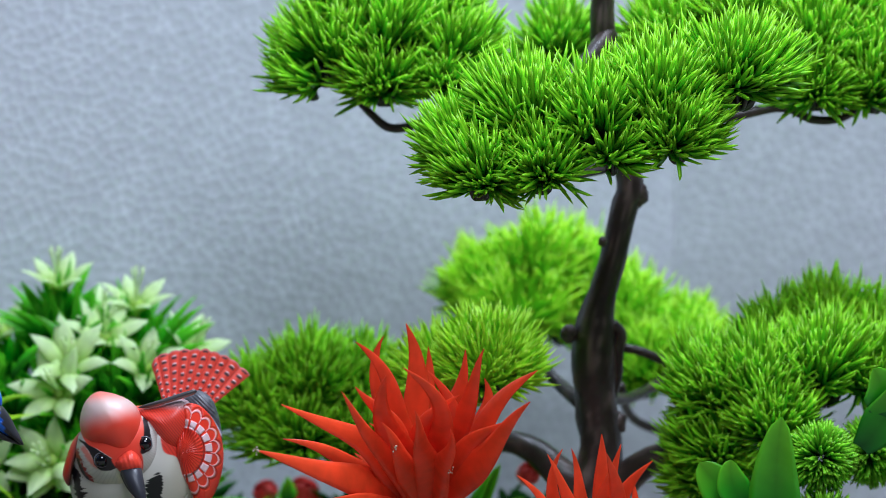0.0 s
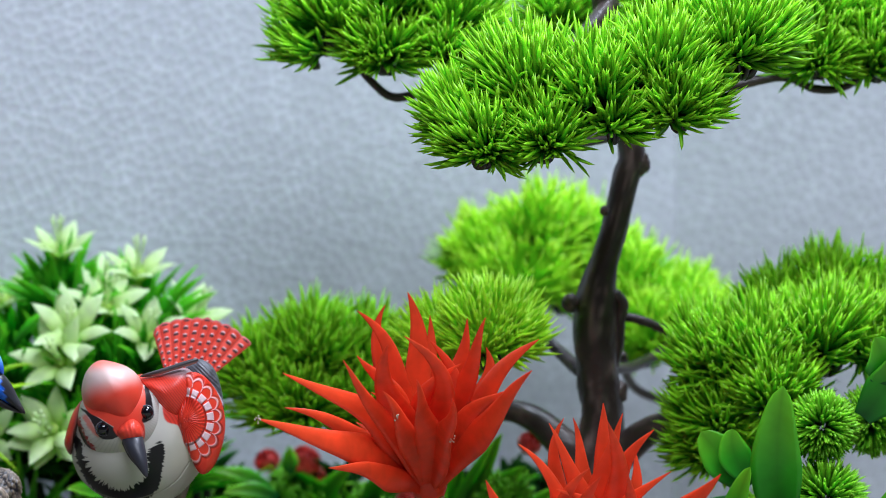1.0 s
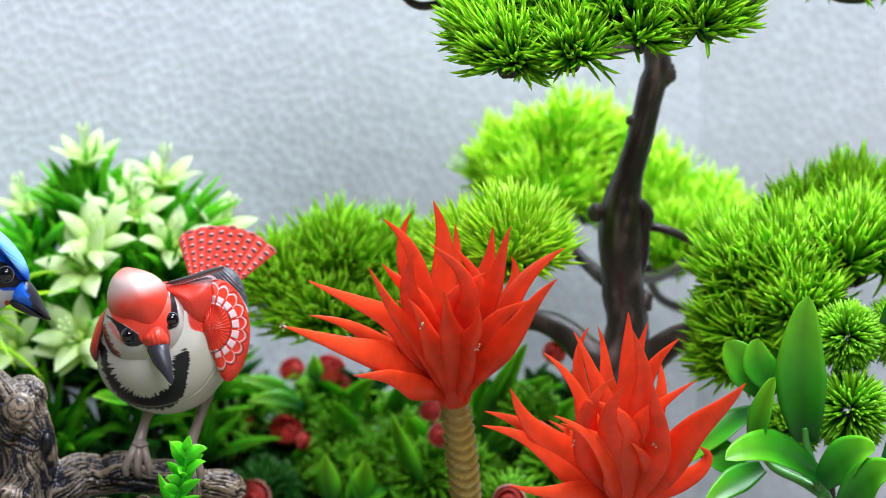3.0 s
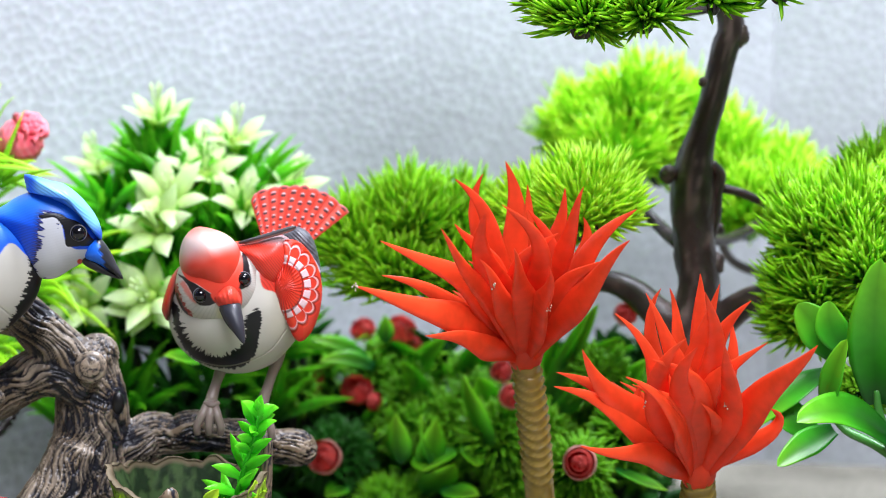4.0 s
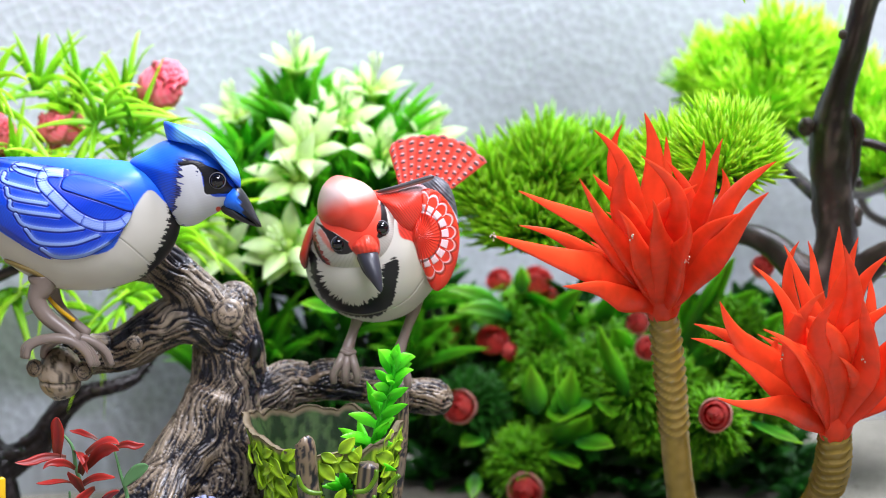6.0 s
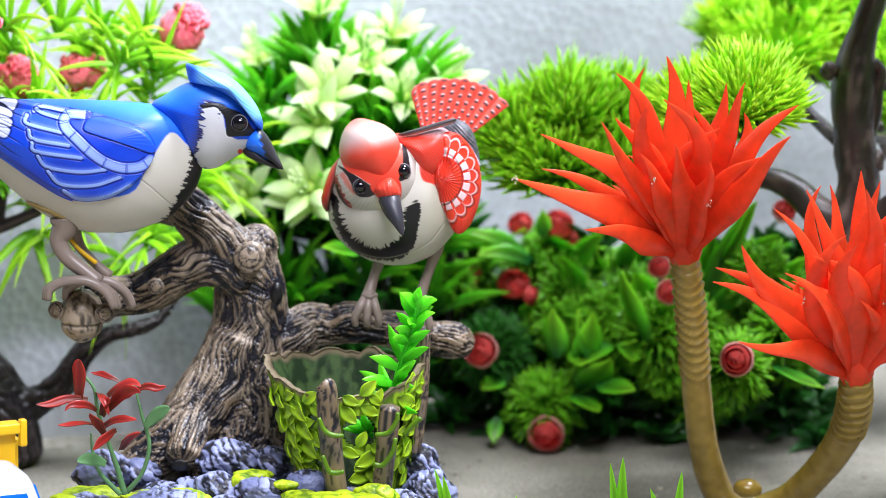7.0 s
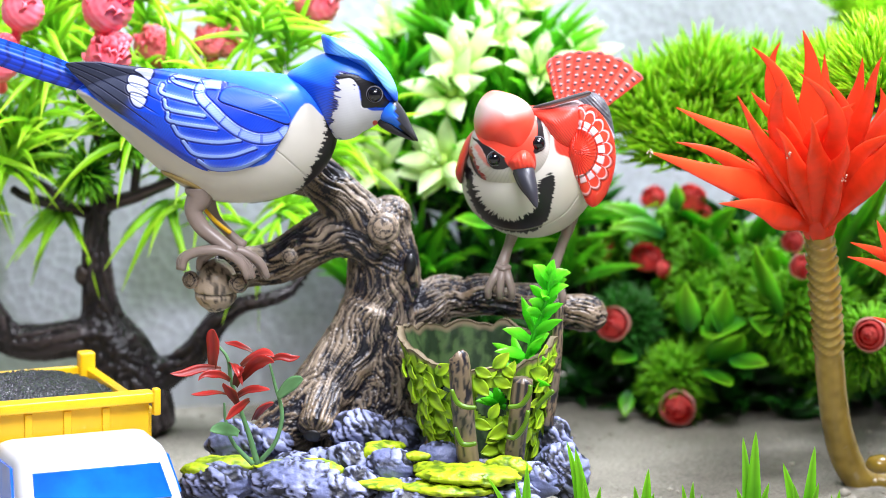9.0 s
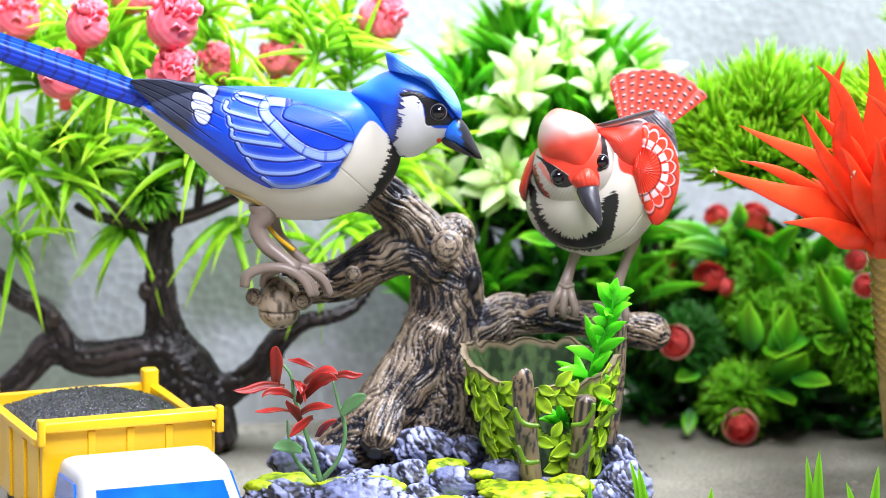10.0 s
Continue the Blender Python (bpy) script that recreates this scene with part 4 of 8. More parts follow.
def rose_bush():
    plant = thing("rose_bush", (-0.0411, 1.365, 0.0087), "low artificial bush with red roses and spiky green leaves", "plant")
    rng = np.random.default_rng(33)
    petal = (rose_petals(M_ROSE), rose_petals(M_ROSE_PALE))
    for at, way, r in [((-0.0484, 1.348, 0.007), (0, -1, 0.1), 31), ((0.0128, 1.3, 0.0447), (-0.1, -1, 0.15), 29), ((-0.0701, 1.345, 0.0355), (-0.2, -0.9, 0.3), 29), ((-0.061, 1.375, 0.0514), (0, -0.7, 0.6), 27), ((-0.0768, 1.38, 0.0535), (-0.3, -0.7, 0.6), 26), ((-0.0598, 1.395, 0.0681), (-0.2, -0.6, 0.7), 22),
                       ((-0.0468, 1.395, 0.068), (0.2, -0.6, 0.7), 28), ((-0.0414, 1.395, 0.0623), (0.2, -0.6, 0.7), 18), ((-0.0124, 1.345, 0.0647), (-0.1, -0.8, 0.4), 20), ((-0.0091, 1.34, 0.0574), (0.1, -0.9, 0.3), 22), ((0.0275, 1.345, 0.0839), (0.2, -0.7, 0.5), 20), ((-0.0551, 1.37, 0.0487), (0.6, -0.7, 0.1), 16)]:
        rose(at, way, r * 0.000178, petal, plant, rng, at[1] < 1.35)
    for at, r, n, way in [((-0.0494, 1.355, 0.0166), 72, 300, (0, -0.7, 0.4)), ((-0.0669, 1.365, 0.0332), 75, 300, (0, -0.6, 0.5)), ((-0.0623, 1.385, 0.0463), 70, 260, (0, -0.5, 0.8)), ((-0.0268, 1.37, 0.0445), 75, 300, (0, -0.6, 0.7)), ((-0.0424, 1.385, 0.0526), 75, 280, (0, -0.5, 0.8)),
                          ((-0.0135, 1.35, 0.0453), 75, 300, (0, -0.6, 0.6)), ((0.0121, 1.315, 0.0406), 68, 280, (0, -0.8, 0.5)), ((-0.0096, 1.355, 0.031), 60, 240, (0, -0.7, 0.4)), ((-0.0254, 1.385, 0.0549), 60, 240, (0, -0.5, 0.9)), ((-0.073, 1.39, 0.0431), 60, 240, (0, -0.5, 0.8)), ((0.0013, 1.35, 0.0457), 60, 240, (0, -0.6, 0.6)), ((0.0267, 1.335, 0.0495), 60, 240, (0, -0.6, 0.6)), ((-0.0526, 1.4, 0.0591), 55, 200, (0, -0.4, 0.9)), ((0.0192, 1.35, 0.065), 60, 240, (0, -0.6, 0.7)), ((-0.0341, 1.37, 0.0309), 60, 240, (0, -0.7, 0.5)), ((-0.0822, 1.385, 0.0362), 55, 200, (0, -0.5, 0.6))]:
        d = unit(rng.normal(size=(n, 3)) + np.array(way) * 1.1)
        r *= 0.00018
        n = n * 2
        d = np.vstack([d, unit(d + rng.normal(size=d.shape) * 0.3)])
        t = rng.random(n)
        base = np.array(at) - unit(way) * r * 0.5 + d * (r * 0.25 * t)[:, None]
        # Domes at the back left take the shade-painted green instead of their own.
        part("spiky_leaf", Geo().add(*needles(base, d, r * rng.uniform(0.75, 1.15, n), 0.0015, rng, 0.08, -0.05)), M_LEAF_SHADE if at[0] < LEFT_OF and at[1] > 1.36 else M_BUSH, plant)
    shape = Geo().add(*leaf(0.0145, 0.0086, 10, 5, -0.18, 0.15, 0.36, 1.5, 0.03, 0.01)).mesh("leaf", M_BUSH_LEAF)
    for root, tip, size in [((-0.0457, 1.35, 0.0322), (-0.0486, 1.345, 0.0494), 1.0), ((-0.0364, 1.35, 0.0296), (-0.032, 1.345, 0.0479), 1.1), ((-0.0354, 1.345, 0.0327), (-0.0414, 1.35, 0.0485), 0.95), ((-0.017, 1.345, 0.0388), (-0.0284, 1.335, 0.0632), 1.45), ((-0.0372, 1.35, 0.022), (-0.0269, 1.335, 0.0329), 1.0), ((-0.0316, 1.345, 0.0252), (-0.0184, 1.335, 0.0231), 0.95),
                            ((-0.039, 1.35, 0.02), (-0.0312, 1.335, 0.0152), 1.0), ((-0.0226, 1.35, 0.0375), (-0.0214, 1.335, 0.0324), 0.75), ((-0.0226, 1.35, 0.0347), (-0.0097, 1.345, 0.039), 0.9), ((-0.0321, 1.36, 0.0351), (-0.0369, 1.335, 0.0292), 0.9), ((-0.0794, 1.4, 0.0565), (-0.0561, 1.39, 0.0633), 1.3), ((-0.0833, 1.4, 0.0574), (-0.0718, 1.4, 0.0635), 1.1),
                            ((0.0083, 1.36, 0.0627), (0.0197, 1.35, 0.0819), 1.5), ((0.0045, 1.36, 0.0664), (0.0097, 1.36, 0.0816), 1.4), ((0.0122, 1.36, 0.0552), (0.0301, 1.35, 0.0708), 1.4), ((0.0306, 1.35, 0.0539), (0.0393, 1.345, 0.0664), 1.1), ((0.0011, 1.36, 0.053), (0.0026, 1.36, 0.0682), 1.3), ((0.025, 1.325, 0.0368), (0.0404, 1.315, 0.0292), 1.3), ((0.0213, 1.33, 0.043), (0.0377, 1.325, 0.0389), 1.1),
                            ((-0.0637, 1.36, 0.0228), (-0.0707, 1.35, 0.0192), 0.8), ((-0.0652, 1.355, 0.0105), (-0.0665, 1.352, 0.0006), 0.7), ((-0.087, 1.4, 0.0426), (-0.0941, 1.39, 0.0543), 1.0), ((-0.1102, 1.35, 0.0668), (-0.1233, 1.34, 0.0676), 1.2)]:
        way = Vector(tip) - Vector(root)
        placed("leaf", shape, aim(root, way, rng.uniform(-0.5, 0.5) + math.pi * 0, size * way.length / 0.0145 / max(size, 0.8)), plant)
    for k in range(70):
        at = np.array((-0.0288, 1.392, 0.0335)) + np.array([rng.uniform(-0.030, 0.062), rng.uniform(-0.02, 0.02), rng.uniform(-0.016, 0.034)])
        way = unit(np.array([rng.normal() * 0.7, -0.5 + rng.normal() * 0.4, rng.uniform(-0.3, 0.9)]))
        placed("leaf", shape, aim(at, way, rng.uniform(-0.8, 0.8), rng.uniform(0.55, 1.0)), plant)
    for k in range(30):
        at = np.array((-0.0272, 1.378, 0.0337)) + np.array([rng.uniform(-0.056, 0.064), rng.uniform(-0.014, 0.014), rng.uniform(-0.020, 0.026)])
        n = 320
        way = np.array([rng.normal() * 0.3, -0.6, rng.uniform(0.1, 0.7)])
        d = unit(rng.normal(size=(n, 3)) + way * 1.25)
        base = at - unit(way) * 0.007 + unit(way) * (rng.random(n) * 0.010)[:, None]
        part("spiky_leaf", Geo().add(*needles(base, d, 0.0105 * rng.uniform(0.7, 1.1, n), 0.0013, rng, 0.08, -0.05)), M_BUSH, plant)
    foot = np.array(ORIGIN[plant.name])
    # Inner tufts in near-black green, painting the shade between the leaves.
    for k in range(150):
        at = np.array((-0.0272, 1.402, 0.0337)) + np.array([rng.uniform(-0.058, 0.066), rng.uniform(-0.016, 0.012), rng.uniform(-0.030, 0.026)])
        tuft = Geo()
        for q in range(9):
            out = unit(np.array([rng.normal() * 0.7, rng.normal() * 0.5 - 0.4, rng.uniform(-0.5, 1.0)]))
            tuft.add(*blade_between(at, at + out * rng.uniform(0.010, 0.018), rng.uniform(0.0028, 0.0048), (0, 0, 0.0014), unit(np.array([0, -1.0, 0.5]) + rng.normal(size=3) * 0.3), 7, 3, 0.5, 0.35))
        part("leaf_tuft", tuft, M_LEAF_SHADE, plant, "inner leaves with the bush's shade painted into their green")
    # Low tufts added in shade-painted green for the shadow under the bush.
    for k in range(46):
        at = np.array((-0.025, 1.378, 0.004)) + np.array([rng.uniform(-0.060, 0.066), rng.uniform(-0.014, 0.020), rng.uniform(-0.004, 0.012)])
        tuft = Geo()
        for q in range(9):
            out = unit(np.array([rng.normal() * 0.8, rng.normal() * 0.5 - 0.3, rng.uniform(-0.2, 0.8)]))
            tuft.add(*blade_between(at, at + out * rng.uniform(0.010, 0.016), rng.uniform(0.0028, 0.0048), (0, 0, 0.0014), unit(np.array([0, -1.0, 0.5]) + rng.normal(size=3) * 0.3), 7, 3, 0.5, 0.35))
        part("leaf_tuft", tuft, M_LEAF_SHADE, plant, "inner leaves with the bush's shade painted into their green")
    for root, tip, width in [((0.001, 1.36, 0.0461), (0.0188, 1.35, 0.0862), 46), ((0.0029, 1.36, 0.0481), (0.0126, 1.355, 0.0767), 44), ((0.0065, 1.36, 0.0538), (0.0264, 1.35, 0.0751), 44), ((0.0047, 1.355, 0.0473), (0.0219, 1.345, 0.061), 42), ((-0.0009, 1.365, 0.0488), (0.0058, 1.36, 0.0728), 40), ((0.0009, 1.37, 0.0555), (0.0175, 1.36, 0.0654), 40), ((-0.0577, 1.38, 0.0602), (-0.0764, 1.375, 0.0686), 34), ((-0.0556, 1.375, 0.0593), (-0.0733, 1.37, 0.062), 34),
                             ((-0.0157, 1.36, 0.042), (-0.0204, 1.35, 0.0612), 62), ((-0.0366, 1.375, 0.0442), (-0.0461, 1.37, 0.0624), 40), ((-0.0446, 1.385, 0.0516), (-0.0313, 1.38, 0.0683), 40), ((-0.0255, 1.38, 0.053), (-0.0181, 1.375, 0.0704), 44), ((-0.0105, 1.385, 0.056), (-0.0088, 1.38, 0.0725), 40), ((0.0233, 1.36, 0.0484), (0.0357, 1.35, 0.0677), 42), ((0.0271, 1.36, 0.0465), (0.0433, 1.35, 0.0565), 40)]:
        part("lime_leaf", Geo().add(*blade_between(root, tip, width * 0.00019, (0, 0, 0.002), unit(np.array([0.1, -1.0, 0.5]) + rng.normal(size=3) * 0.2), 14, 5, 0.45, 0.2, 0.03, 0.8)), M_BUSH_LEAF, plant)
    for k in range(5):
        a = foot + np.array([-0.03 + 0.013 * k, rng.uniform(0.014, 0.022), -0.004])
        b = a + np.array([rng.uniform(-0.006, 0.006), rng.uniform(-0.004, 0.004), rng.uniform(0.022, 0.035)])
        part("stem", Geo().add(*tube([(*a, 0.0017), (*((a + b) / 2 + rng.normal(size=3) * 0.002), 0.0014), (*b, 0.001)], 10, 8, bark((0.006, 0.010, 0.004), (0.02, 0.03, 0.010), 6, 0.06))), M_PINEBARK, plant)


# ---- pink-flowered bonsai ----
def gnarled(limbs, dark, tan, grey, pale, low=0.50, top=0.66, depth=0.0021, voxel=0.00062, blotch=0.45, fine=0.95):
    """Limbs fused into one carved trunk: grooves run along each limb and flow together at the forks."""
    g = Geo()
    for pts in limbs:
        g.add(*tube(pts, 60, 30)[:2])
    ob = new("fusing", g.mesh("fusing", []))
    mod = ob.modifiers.new("fuse", "REMESH")
    mod.mode, mod.voxel_size = "VOXEL", voxel
    me = bpy.data.meshes.new_from_object(ob.evaluated_get(bpy.context.evaluated_depsgraph_get()))
    bpy.data.objects.remove(ob)
    n = len(me.vertices)
    v = np.empty(n * 3)
    me.vertices.foreach_get("co", v)
    v = v.reshape(-1, 3)
    total = np.empty(len(me.polygons), np.int32)
    me.polygons.foreach_get("loop_total", total)
    loops = np.empty(len(me.loops), np.int32)
    me.loops.foreach_get("vertex_index", loops)
    start = np.concatenate([[0], np.cumsum(total)[:-1]])
    faces = [loops[start[total == k][:, None] + np.arange(k)] for k in (3, 4) if (total == k).any()]
    edges = np.empty(len(me.edges) * 2, np.int32)
    me.edges.foreach_get("vertices", edges)
    a, b = edges.reshape(-1, 2).T
    count = np.bincount(a, minlength=n) + np.bincount(b, minlength=n)
    for _ in range(14):
        v = 0.4 * v + 0.6 * np.stack([(np.bincount(a, v[b, k], n) + np.bincount(b, v[a, k], n)) / count for k in range(3)], 1)
    quad = faces[-1]
    face_n = np.cross(v[quad[:, 2]] - v[quad[:, 0]], v[quad[:, 3]] - v[quad[:, 1]])
    normal = unit(np.stack([sum(np.bincount(quad[:, c], face_n[:, k], n) for c in range(4)) for k in range(3)], 1))
    high, weight = np.zeros(n), np.zeros(n) + 1e-12
    for seed, pts in enumerate(limbs):
        c = spline(pts, 70)
        t, e1, e2 = frames_along(c[:, :3])
        run = np.concatenate([[0], np.cumsum(np.linalg.norm(np.diff(c[:, :3], axis=0), axis=1))])
        near = np.concatenate([np.argmin(((q[:, None] - c[None, :, :3]) ** 2).sum(-1), 1) for q in np.array_split(v, 40)])
        rel = v - c[near, :3]
        S = run[near] + (rel * t[near]).sum(1)
        TH = np.arctan2((rel * e2[near]).sum(1), (rel * e1[near]).sum(1)) + 0.9 * (fbm(v[:, 0] * 90, v[:, 1] * 90, v[:, 2] * 90, 40, 2) - 0.5)
        R = np.maximum(c[near, 3], 0.004) * 900
        ca, sa = np.cos(TH) * R + 60, np.sin(TH) * R + 60
        broad = fbm(ca * 0.34, sa * 0.34, S * 30, seed, 3)
        lines = np.abs(2 * fbm(ca * fine, sa * fine, S * 42 * fine, seed + 9, 3) - 1)
        h = 0.42 * broad + 0.58 * smooth(0.0, 0.26, lines)
        w = np.exp(-np.clip((np.linalg.norm(rel, axis=1) - c[near, 3]) / 0.0016, -4, 40)) + 1e-9
        high, weight = high + h * w, weight + w
    h = high / weight
    mottle = fbm(v[:, 0] * 110, v[:, 1] * 110, v[:, 2] * 110, 3, 3)
    grain = fbm(v[:, 0] * 700, v[:, 1] * 700, v[:, 2] * 500, 6, 2)
    tone = h + blotch * (mottle - 0.5) + 0.22 * (grain - 0.5)
    paint = mix(dark, mix(mix(tan, grey, smooth(0.4, 0.6, mottle)), pale, smooth(0.74, 0.92, tone)), smooth(low, top, tone))
    bpy.data.meshes.remove(me)
    return Geo().add(v + normal * (depth * (h - 0.62) + 0.0005 * (grain - 0.5))[:, None], faces, paint)


def pink_flower(at, way, r, parent, rng):
    """A clover-like head: a fan of narrow petals over a flared tube."""
    way = unit(np.asarray(way) + np.array([0.15, 0.15, 0.45]))
    g = Geo()
    base = np.array(at) - way * r * 0.55
    def petals(d, w):
        a = np.arctan2(d @ across, d @ side)
        up = d @ way
        lobe = np.abs(np.sin(a * 5 + 9 * up)) * (1 - up ** 2).clip(0) ** 0.5
        return 1 + 0.08 * lobe + 0.10 * vnoise(d[..., 0] * 6 + 9, d[..., 1] * 6 + 9, d[..., 2] * 6 + 9, 5), np.stack([0.35 + 0.6 * lobe, np.full_like(a, 0.9), 0 * a], -1)
    side = unit(np.cross(way, (0.3, 0.2, 1.0)))
    across = np.cross(way, side)
    g.add(*blob(base + way * r * 0.55, (r * 0.78, r * 0.78, r * 0.78), 40, 28, petals))
    d = unit(rng.normal(size=(44, 3)) * 0.42 + way)
    for q in d:
        root = base + way * r * 0.55 + q * r * 0.70
        g.add(*blade_between(root, root + unit(q + way * 0.9) * r * rng.uniform(0.36, 0.58), r * 0.42, q * r * 0.05, unit(q + rng.normal(size=3) * 0.2), 7, 3, 0.5, 0.45, 0.35, 0.6))
    flower = part("flower", g, M_PINK, parent, "pink clover-shaped flower")
    part("calyx", Geo().add(*tube([(*(base + way * r * 0.35), r * 0.72), (*(base - way * r * 0.10), r * 0.42), (*(base - way * r * 0.55), r * 0.22), (*(base - way * r * 1.15), r * 0.24)], 14, 12)[:2], paint=(0.15, 0.7, 0)), M_PINK, flower)


def strap_tuft(at, n, lengths, width, rng, lean=(0, 0, 1.0), spread=0.9, bulge=0.004):
    g = Geo()
    for k in range(n):
        out = unit(np.array(lean) * 0.9 + rng.normal(size=3) * spread * np.array([1, 0.8, 0.7]))
        L = rng.uniform(*lengths)
        root = np.array(at) + rng.normal(size=3) * 0.0008
        g.add(*blade_between(root, root + out * L + np.array([0, 0, -L * 0.12]), width * rng.uniform(0.8, 1.2), (0, 0, bulge * rng.uniform(0.3, 1.4)), unit(np.array([0, -1.0, 0.6]) + rng.normal(size=3) * 0.4), 9, 3, 0.35, 0.4))
    return g


def pink_bonsai():
    tree = thing("pink_bonsai", (-0.2263, 1.318, 0.0118), "artificial bonsai with pink flowers, strap leaves and dark trunk", "plant")
    rng = np.random.default_rng(44)
    b = bark((0.010, 0.007, 0.006), (0.075, 0.052, 0.044), 9, 0.13, 17, 110)
    trunk = part("trunk", gnarled([[(-0.2235, 1.318, 0.0015, 0.01272), (-0.2254, 1.318, 0.0118, 0.01308), (-0.2285, 1.318, 0.0231, 0.01166), (-0.2328, 1.318, 0.0323, 0.00919), (-0.2355, 1.318, 0.0416, 0.00601), (-0.2364, 1.318, 0.051, 0.00495), (-0.237, 1.318, 0.0622, 0.00442), (-0.2362, 1.318, 0.0715, 0.00406), (-0.2345, 1.318, 0.0781, 0.00353), (-0.2336, 1.318, 0.0828, 0.00247)],
                                   [(-0.2258, 1.315, 0.0276, 0.00740), (-0.2388, 1.315, 0.0319, 0.00635), (-0.2518, 1.315, 0.0301, 0.00599), (-0.2629, 1.315, 0.0305, 0.00564), (-0.2722, 1.315, 0.0335, 0.00494), (-0.2788, 1.315, 0.0258, 0.00441), (-0.2891, 1.315, 0.0178, 0.00423), (-0.3003, 1.315, 0.0212, 0.00353)],
                                   [(-0.2653, 1.313, 0.0323, 0.00458), (-0.269, 1.313, 0.0388, 0.00387), (-0.2745, 1.313, 0.0461, 0.00352), (-0.2819, 1.313, 0.0496, 0.00334), (-0.2902, 1.313, 0.0578, 0.00282)],
                                   [(-0.2207, 1.318, 0.0177, 0.00707), (-0.2124, 1.318, 0.0214, 0.00530), (-0.204, 1.318, 0.0277, 0.00459), (-0.1976, 1.318, 0.0373, 0.00406), (-0.1893, 1.318, 0.044, 0.00300), (-0.1792, 1.318, 0.0464, 0.00247), (-0.1716, 1.323, 0.0502, 0.00213), (-0.1667, 1.328, 0.0606, 0.00160)]],
                                  (0.010, 0.008, 0.008), (0.036, 0.027, 0.027), (0.026, 0.021, 0.023), (0.08, 0.062, 0.060), 0.45, 0.75, 0.0026, 0.0008), M_PINEBARK, tree, "thick dark brown forked trunk with swirling bark")
    for pts in ([(-0.2358, 1.318, 0.0725, 0.00283), (-0.2447, 1.318, 0.0741, 0.00212), (-0.2521, 1.318, 0.0757, 0.00194), (-0.2595, 1.318, 0.0773, 0.00159), (-0.2641, 1.318, 0.08, 0.00141)], [(-0.2345, 1.318, 0.0753, 0.00283), (-0.2244, 1.318, 0.0784, 0.00230), (-0.2152, 1.318, 0.0824, 0.00194), (-0.206, 1.318, 0.0873, 0.00159), (-0.1969, 1.318, 0.095, 0.00124)], [(-0.234, 1.318, 0.079, 0.00265), (-0.2345, 1.318, 0.0902, 0.00212), (-0.2372, 1.318, 0.1012, 0.00159), (-0.2427, 1.318, 0.1121, 0.00124)], [(-0.2447, 1.318, 0.0743, 0.00159), (-0.2521, 1.318, 0.0803, 0.00141), (-0.2594, 1.318, 0.0838, 0.00124), (-0.2687, 1.318, 0.0891, 0.00106)], [(-0.2244, 1.318, 0.0784, 0.00159), (-0.2226, 1.318, 0.0905, 0.00141), (-0.217, 1.318, 0.1018, 0.00124), (-0.2061, 1.318, 0.1168, 0.00106)]):
        part("branch", Geo().add(*tube(pts, 50, 18, b)), M_PINEBARK, tree)
    for k, at in enumerate([(-0.2407, 1.316, 0.0526), (-0.2702, 1.31, 0.0437)]):
        part("knot", Geo().add(*blob(at, (0.0026, 0.0026, 0.0032), 16, 12, lambda d, w: (0.8 + 0.5 * vnoise(d[..., 0] * 3 + 4, d[..., 1] * 3 + 4, d[..., 2] * 3 + 4, 2), mix((0.010, 0.007, 0.006), (0.07, 0.05, 0.04), vnoise(d[..., 0] * 5 + 4, d[..., 1] * 5 + 4, d[..., 2] * 5 + 4, 2))))), M_PINEBARK, trunk)
    for at, way, r in [((-0.261, 1.28, 0.1283), (-0.1, -0.8, 0.3), 46), ((-0.2261, 1.28, 0.1296), (0.25, -0.8, 0.5), 44), ((-0.2262, 1.28, 0.1456), (0.2, -0.7, 0.6), 50), ((-0.2529, 1.28, 0.144), (0.2, -0.6, 0.6), 42), ((-0.22, 1.325, 0.1263), (0.1, -0.7, 0.5), 34), ((-0.2014, 1.33, 0.1275), (0.1, -0.7, 0.4), 32), ((-0.2814, 1.31, 0.1415), (-0.2, -0.7, 0.5), 48), ((-0.1634, 1.3, 0.1007), (0.4, -0.8, 0.2), 30), ((-0.2168, 1.325, 0.125), (-0.2, -0.7, 0.5), 34),
                       ((-0.1668, 1.33, 0.1413), (0.6, -0.65, 0.4), 46), ((-0.1974, 1.335, 0.1269), (0.3, -0.7, 0.3), 34), ((-0.2462, 1.32, 0.149), (0.2, -0.6, 0.6), 42)]:
        pink_flower(at, way, r * 0.000186, tree, rng)
    for k in range(62):
        x, y = rng.uniform(-60, 600), -60 + 370 * rng.random() ** 0.6
        at = np.array((-0.2339, 1.32, 0.1212)) + np.array([(x - 250) * 0.000176, rng.uniform(-0.024, 0.022), (130 - y) * 0.000176])
        part("leaf_tuft", strap_tuft(at, 11, (0.014, 0.034), 0.0024, rng, (rng.normal() * 0.3, -0.25, rng.uniform(0.2, 1.0))), M_STRAP, tree)
